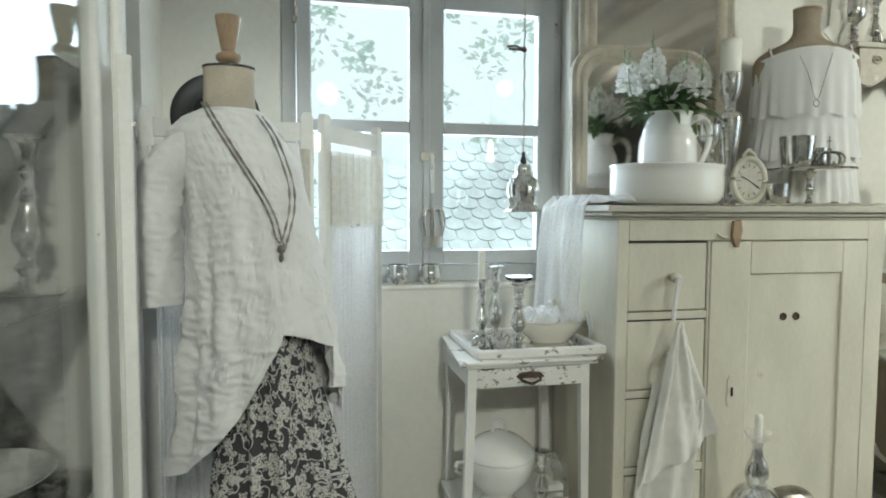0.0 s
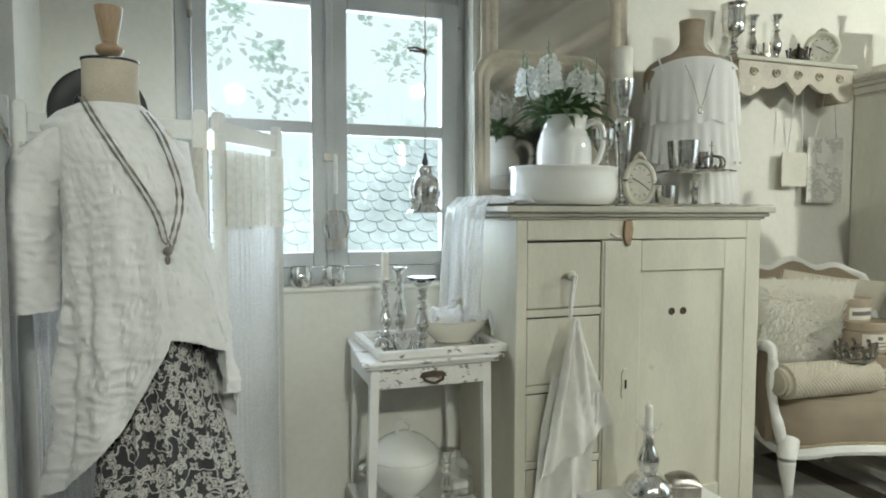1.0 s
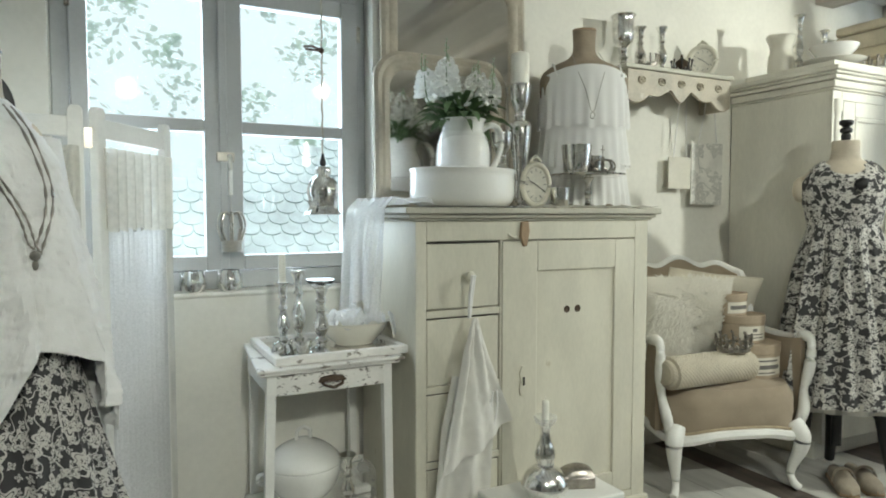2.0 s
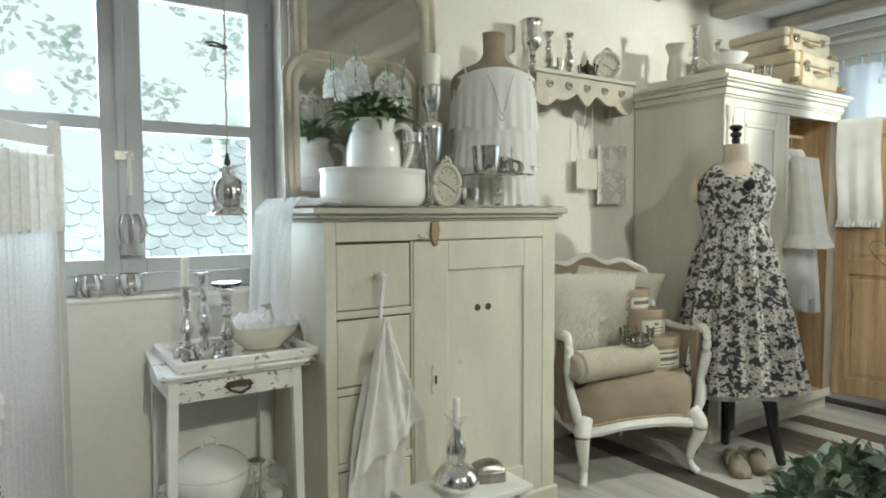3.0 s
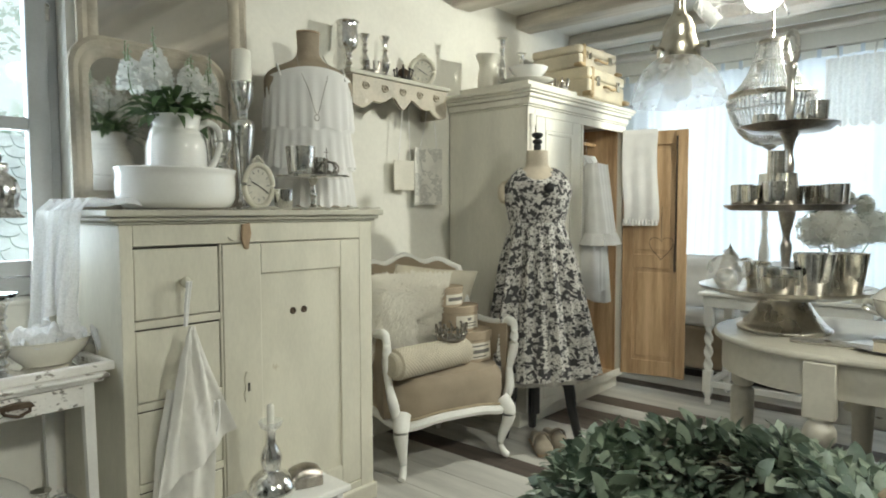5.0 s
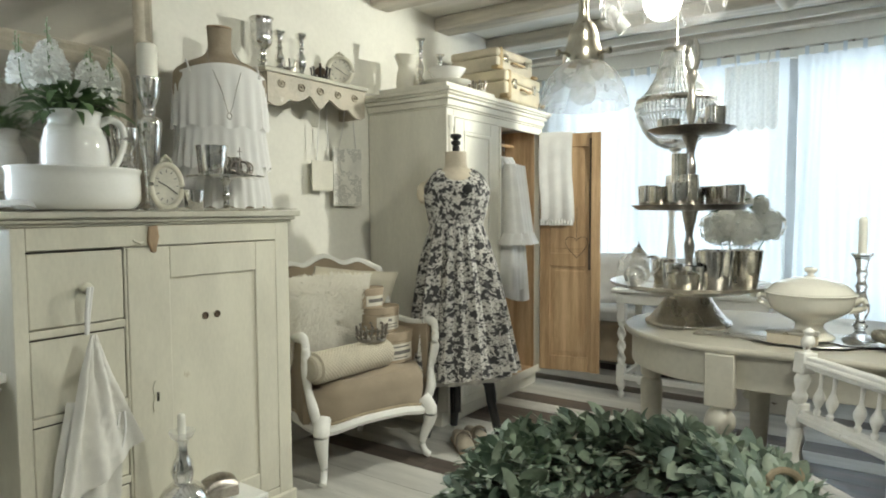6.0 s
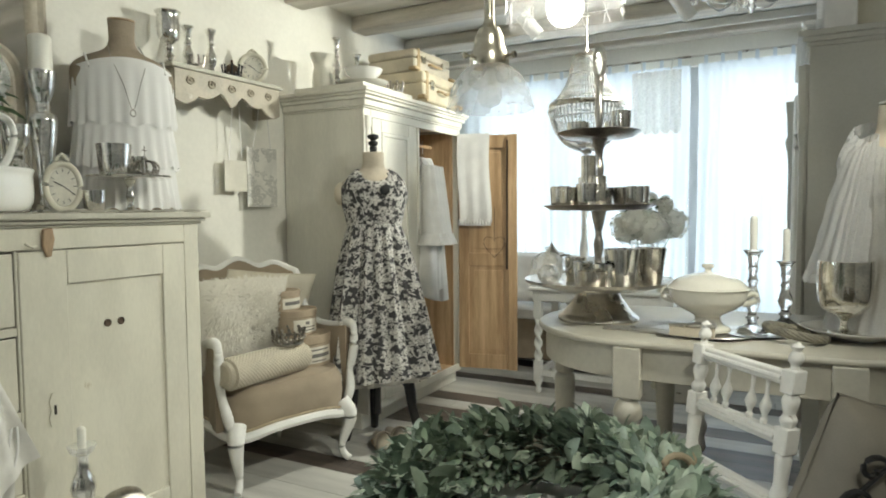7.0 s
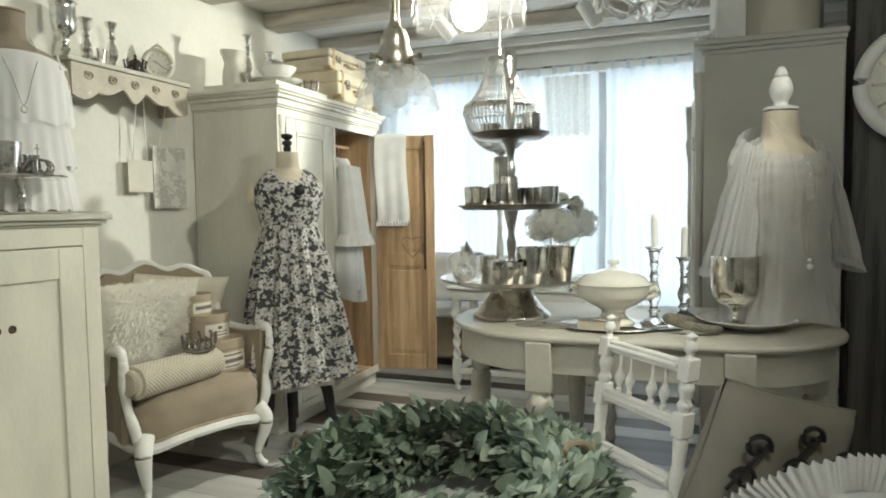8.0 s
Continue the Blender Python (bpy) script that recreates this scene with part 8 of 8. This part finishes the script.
# ---- by the east window ----
tt = thing("twist_leg_table", pose(0, 0, 0), "white barley-twist table before the window", "table")
part("tabletop", box(4.18, 4.66, 0.42, 1.36, 0.69, 0.712), M_WHITE, tt, bevel=0.006)
part("apron", box(4.205, 4.635, 0.445, 1.335, 0.62, 0.6895), M_WHITE, tt, bevel=0.003)


def twist(x, y, z0, z1, r):
    n = int((z1 - z0) / 0.010)
    return surf(lambda u, v: (x + (r + 0.008 * math.cos(2 * u * 6.2832 + (z1 - z0) * v * 75)) * math.cos(u * 6.2832), y + (r + 0.008 * math.cos(2 * u * 6.2832 + (z1 - z0) * v * 75)) * math.sin(u * 6.2832), z0 + (z1 - z0) * v), 18, n, wrap=True)


for x in (4.235, 4.605):
    for y in (0.475, 1.305):
        lg = part("leg", twist(x, y, 0.22, 0.50, 0.020), M_WHITE, tt, "barley-twist leg")
        for z0, z1 in ((0.50, 0.6195), (0.08, 0.22)):
            part("leg_block", box(x - 0.026, x + 0.026, y - 0.026, y + 0.026, z0, z1), M_WHITE, lg, bevel=0.003)
        part("foot", lathe(curve_profile([(0.012, 0.0), (0.022, 0.02), (0.014, 0.045), (0.024, 0.07), (0.02, 0.08)], 3), 14, (x, y, 0)), M_WHITE, lg)
for y in (0.475, 1.305):
    part("stretcher", box(4.261, 4.579, y - 0.016, y + 0.016, 0.12, 0.155), M_WHITE, tt, bevel=0.003)
part("stretcher", box(4.219, 4.251, 0.501, 1.279, 0.12, 0.155), M_WHITE, tt, bevel=0.003)
vs = thing("flower_vase", pose(4.40, 0.66, 0.7125), "clear glass vase on the window table", "vase")
part("vase_glass", lathe(curve_profile([(0.07, 0.0), (0.075, 0.02), (0.07, 0.15), (0.09, 0.33), (0.087, 0.33), (0.066, 0.15), (0.06, 0.03), (0.0005, 0.02)], 4), 30), M_CUT, vs)
hy = thing("hydrangea_bouquet", pose(4.40, 0.66, 0.7125 - 0.03), "bouquet of white hydrangeas and roses in the vase", "bouquet")
hr = random.Random(12)
for cx, cy, cz, rr in ((0.0, 0.10, 0.42, 0.115), (-0.06, -0.06, 0.42, 0.125), (0.05, -0.16, 0.44, 0.105), (-0.08, 0.03, 0.46, 0.105), (-0.02, -0.13, 0.56, 0.05), (-0.04, -0.04, 0.60, 0.045), (0.02, 0.06, 0.60, 0.04)):
    bm = blob(rr * 0.84, (cx, cy, cz), 2, 0.15, 30)
    for k in range(170):
        d = Vector((hr.gauss(0, 1), hr.gauss(0, 1), hr.gauss(0, 1))).normalized()
        p = Vector((cx, cy, cz)) + d * rr * hr.uniform(0.84, 0.97)
        t1 = d.cross(Vector((0.31, 0.2, 0.9))).normalized()
        t2 = d.cross(t1)
        for q in range(4):
            an = q * 1.5708 + k
            leafy(bm, p, t1 * math.cos(an) + t2 * math.sin(an) + d * 0.3, 0.014, 0.014, 0.4)
    part("flower_head", bm, M_HYDRA, hy, smooth=False)
    part("stem", tube([(cx * 0.3, cy * 0.3, 0.06), (cx * 0.6, cy * 0.6, 0.25), (cx, cy, cz - rr * 0.6)], 0.004, 6), M_LEAF, hy)
for k in range(34):
    a = hr.random() * 6.28
    bm = B()
    leafy(bm, (0.06 * math.cos(a), 0.09 * math.sin(a), 0.36 + 0.24 * hr.random()), (math.cos(a), math.sin(a), 0.1 + hr.random()), 0.075, 0.052, 0.4)
    part("leaf", bm, M_LEAF, hy)
candlestick(4.42, 1.05, 0.7125, 0.62, 0.06, "tall white candlestick with pillar candle by the window", STICK, M_WHITE, candle=(0.04, 0.11))
for k, (x, y) in enumerate(((4.30, 0.92), (4.32, 1.18), (4.28, 0.52))):
    tumbler(x, y, 0.7125, 0.09, 0.04, "silvered glass beaker on the window table", M_TEA, 1.2, group="beakers on the window table")
dbm = thing("daybed", pose(0, 0, 0), "low daybed with linen cover along the window", "daybed")
part("base", box(4.72, 5.04, 0.3, 2.30, 0.10, 0.40), M_JUTE, dbm, bevel=0.02)
part("mattress", box(4.71, 5.04, 0.3, 2.30, 0.402, 0.50), M_LINEN, dbm, bevel=0.03)
for x in (4.75, 5.0):
    for y in (0.34, 2.24):
        part("leg", box(x - 0.025, x + 0.025, y - 0.025, y + 0.025, 0, 0.0995), M_WHITE, dbm)
cushion("cushion", pose(4.92, 1.60, 0.70, 0, 0, -80), 0.50, 0.40, 0.15, "ivory printed cushion on the daybed", M_LINEN, "daybed cushions")
cushion("cushion", pose(4.90, 1.10, 0.69, 0, 0, -95), 0.46, 0.38, 0.15, "ivory linen cushion on the daybed", M_LINEN, "daybed cushions")
cs_ = thing("footstool", pose(3.66, 0.40, 0, 0, 0, 12), "white carved footstool with a rose ornament", "footstool")
part("seat_block", box(-0.13, 0.13, -0.19, 0.19, 0.24, 0.40), M_CHIPPED, cs_, bevel=0.01)
for x in (-0.10, 0.10):
    for y in (-0.16, 0.16):
        part("leg", lathe(curve_profile([(0.014, 0.0), (0.024, 0.03), (0.016, 0.08), (0.03, 0.13), (0.018, 0.18), (0.03, 0.24)], 3), 14, (x, y, 0)), M_CHIPPED, cs_)
part("rose", blob(0.04, (-0.135, 0.03, 0.33), 2, 0.35, 40, (0.4, 1.2, 0.8)), M_CREAM, cs_)

# ---- wreath on the near table ----
nt = thing("white_table", pose(0, 0, 0), "small white painted table under the wreath", "table")
part("tabletop", box(0.74, 1.40, -0.13, 0.565, 0.675, 0.70), M_WHITE, nt, bevel=0.01)
for x in (0.78, 1.36):
    for y in (-0.09, 0.525):
        part("leg", lathe(curve_profile([(0.014, 0.0), (0.02, 0.2), (0.024, 0.5), (0.03, 0.674)], 4), 14, (x, y, 0)), M_WHITE, nt)
wr = thing("wreath", pose(1.125, 0.21, 0.70), "thick wreath of green eucalyptus leaves with twine", "wreath")
WRR, WRT = 0.208, 0.064
part("core", tube([(WRR * math.cos(i * 0.1571), WRR * math.sin(i * 0.1571), 0.056) for i in range(40)], 0.050, 10, closed=True), M_TWIG, wr)
er = random.Random(21)
leafmeshes = []
for i in range(7):
    bm = B()
    w = 0.017 + 0.0025 * i
    leafy(bm, (0, 0, 0), (1, 0, 0.15), 0.042 + 0.005 * (i % 4), w * 1.25, 0.25 + 0.1 * (i % 3))
    me = bpy.data.meshes.new("leaf")
    bm.to_mesh(me)
    bm.free()
    me.materials.append((M_EUCA, M_EUCA_PALE, M_EUCA_DARK)[i % 3])
    me.shade_smooth()
    leafmeshes.append(me)


def leaf_place():
    a, b = er.random() * 6.2832, er.uniform(-0.5, 3.6)
    rad = WRT * er.uniform(0.55, 1.08)
    p = Vector(((WRR + rad * math.cos(b)) * math.cos(a), (WRR + rad * math.cos(b)) * math.sin(a), 0.054 + rad * math.sin(b)))
    out = Vector((math.cos(b) * math.cos(a), math.cos(b) * math.sin(a), math.sin(b)))
    along = Vector((-math.sin(a), math.cos(a), 0))
    d = (along * er.uniform(0.2, 1.1) + out * er.uniform(0.05, 0.8) + Vector((er.uniform(-0.5, 0.5), er.uniform(-0.5, 0.5), er.uniform(-0.3, 0.5)))).normalized()
    if p.z + d.z * 0.05 < 0.006:
        d.z = abs(d.z)
    up = (out + Vector((er.uniform(-0.6, 0.6), er.uniform(-0.6, 0.6), er.uniform(-0.3, 0.6)))).normalized()
    s = up.cross(d).normalized()
    n3 = d.cross(s)
    return p, d, s, n3


for k in range(290):
    p, d, s, n3 = leaf_place()
    ob = new("leaf", leafmeshes[k % 7])
    ob.parent = wr
    m = Matrix((d, s, n3)).transposed().to_4x4()
    m.translation = p
    ob.matrix_local = m
for material, count in ((M_EUCA, 1700), (M_EUCA_DARK, 1100), (M_EUCA_PALE, 750)):
    bm = B()
    for k in range(count):
        p, d, s, n3 = leaf_place()
        leafy(bm, p, d + n3 * 0.2, er.uniform(0.024, 0.042), er.uniform(0.010, 0.022), er.uniform(0.1, 0.5))
    part("foliage", bm, material, wr, kind="stuff")
# upright tips of round leaves on the far rim
for k in range(26):
    a = er.uniform(-0.9, 1.6)
    bm = B()
    leafy(bm, (0, 0, 0), (er.uniform(-0.4, 0.4), er.uniform(-0.4, 0.4), 1), 0.05, 0.036, 0.2)
    ob = part("leaf", bm, M_EUCA_PALE if k % 3 == 0 else M_EUCA, wr)
    ob.matrix_local = pose((WRR + 0.02) * math.cos(a), (WRR + 0.02) * math.sin(a), 0.100)
part("twine_loop", tube([(0.0, 0.022 * math.cos(i * 0.4488), 0.022 * math.sin(i * 0.4488)) for i in range(14)], 0.006, 8, closed=True), M_TWINE, wr).matrix_local = pose(0.075, -0.20, 0.118, 0, 0, 20)
part("twine", tube([(0.14 + 0.06 * math.cos(i * 0.45), -0.21 + 0.01 * math.sin(i), 0.06 + 0.062 * math.sin(i * 0.45)) for i in range(14)], 0.004, 6), M_TWINE, wr)

# ---- spindle-back chair ----
chv = thing("spindle_chair", pose(2.06, 0.015, 0, 0, 0, -136), "white distressed chair with turned spindle back", "chair")
for s in (-1, 1):
    ps = part("back_post", lathe(curve_profile([(0.0126, 0.0), (0.0168, 0.2), (0.0185, 0.42), (0.0168, 0.455), (0.0218, 0.50), (0.0168, 0.53), (0.0202, 0.59), (0.0151, 0.605)], 4), 18, (s * 0.170, 0, 0)), M_CHIPPEDW, chv)
    part("post_block", box(s * 0.170 - 0.021, s * 0.170 + 0.021, -0.021, 0.021, 0.605, 0.672), M_CHIPPEDW, ps, bevel=0.004)
    part("post_turning", lathe(curve_profile([(0.0151, 0.672), (0.0210, 0.69), (0.0143, 0.705), (0.0218, 0.735), (0.0151, 0.755)], 4), 18, (s * 0.170, 0, 0)), M_CHIPPEDW, ps)
    part("post_block", box(s * 0.170 - 0.021, s * 0.170 + 0.021, -0.021, 0.021, 0.755, 0.815), M_CHIPPEDW, ps, bevel=0.004)
    part("finial", lathe(curve_profile([(0.0118, 0.815), (0.0101, 0.825), (0.0185, 0.84), (0.0151, 0.855), (0.0101, 0.862), (0.0151, 0.873), (0.0004, 0.884)], 4), 18, (s * 0.170, 0, 0)), M_CHIPPEDW, ps)
    part("front_leg", lathe(curve_profile([(0.0118, 0.0), (0.0168, 0.1), (0.0218, 0.25), (0.0151, 0.32), (0.0218, 0.43)], 4), 16, (s * 0.16, -0.36, 0)), M_CHIPPEDW, chv)
for z0, z1 in ((0.772, 0.806), (0.622, 0.656), (0.462, 0.492)):
    rl = part("back_rail", box(-0.149, 0.149, -0.014, 0.014, z0, z1), M_CHIPPEDW, chv, bevel=0.004)
    part("rail_bead", tube([(-0.146, -0.015, (z0 + z1) / 2), (0.146, -0.015, (z0 + z1) / 2)], 0.007, 8), M_CHIPPEDW, rl)
for x in (-0.100, -0.052, 0.040, 0.092):
    part("spindle", lathe(curve_profile([(0.0067, 0.656), (0.0092, 0.668), (0.0059, 0.675), (0.0151, 0.70), (0.0101, 0.718), (0.0050, 0.735), (0.0067, 0.772)], 4), 14, (x, 0, 0)), M_CHIPPEDW, chv)
part("seat", box(-0.185, 0.185, -0.385, -0.002, 0.43, 0.455), M_CHIPPEDW, chv, bevel=0.008)
# the back rakes away from the seat
rake = Matrix(((1, 0, 0, 0), (0, 1, 0.13, -0.03), (0, 0, 1, 0), (0, 0, 0, 1)))
for ob in chv.children_recursive:
    if not ob.name.startswith(("seat", "front_leg")):
        ob.data.transform(rake)

# ---- bench with cushions ----
bn = thing("bench", pose(0, 0, 0), "white wooden bench carrying cushions", "bench")
part("seat", box(1.22, 1.98, -1.05, -0.20, 0.40, 0.43), M_WHITE, bn, bevel=0.006)
for x in (1.25, 1.90):
    for y in (-1.02, -0.26):
        part("leg", box(x, x + 0.045, y, y + 0.045, 0, 0.3995), M_WHITE, bn, bevel=0.003)
M_NATURAL = mat("natural_linen", (0.235, 0.21, 0.17), 0.95, var=0.08, scale=8, fine=320, bump=0.35)
lcu = cushion("linen_cushion", pose(1.83, -0.32, 0.60, 8, 16, -62), 0.34, 0.38, 0.17, "natural linen cushion with black scroll embroidery", M_NATURAL, "bench cushions")
for k, (ox, oz, sc_) in enumerate(((-0.11, 0.04, 1.0), (0.0, 0.09, 0.9), (0.10, 0.05, 0.9))):
    bm = B()
    for q in range(2):
        f = 1 if q == 0 else -1
        pts = [(ox + sc_ * 0.035 * f * math.cos(i * 0.5) * (1 - i / 16), -0.098 - 0.004 * (1 - min(1, abs(ox) * 5)), oz + f * 0.04 + sc_ * 0.035 * math.sin(i * 0.5) * (1 - i / 16)) for i in range(14)]
        tube(pts, 0.006, 6, bm=bm)
    tube([(ox - 0.03, -0.096, oz - 0.07), (ox, -0.100, oz), (ox + 0.03, -0.094, oz + 0.05)], 0.005, 6, bm=bm)
    part("scroll_embroidery", bm, M_BLACK, lcu, "black scroll embroidery")
cushion("linen_cushion", pose(1.68, -0.70, 0.58, 30, 8, -70), 0.46, 0.42, 0.15, "plain natural linen cushion", M_NATURAL, "bench cushions")
rc = thing("ruffled_cushion", pose(1.53, -0.40, 0.615, 34, 0, -66), "white cotton cushion with a wide gathered ruffle", "cushion", "bench cushions")
part("cover", blob(0.15, (0, 0, 0), 4, 0.03, 8, (1.15, 0.42, 1.0)), M_LINEN, rc)
part("ruffle", surf(lambda u, v: ((0.155 + 0.06 * v) * 1.12 * math.cos(u * 6.2832), 0.0045 * v * math.sin(u * 6.2832 * 84 + 2 * math.sin(u * 50)) - 0.02 + 0.03 * v, (0.145 + 0.06 * v + 0.004 * math.sin(u * 100)) * math.sin(u * 6.2832)), 900, 5, wrap=True), M_LINEN, rc, "gathered ruffle")
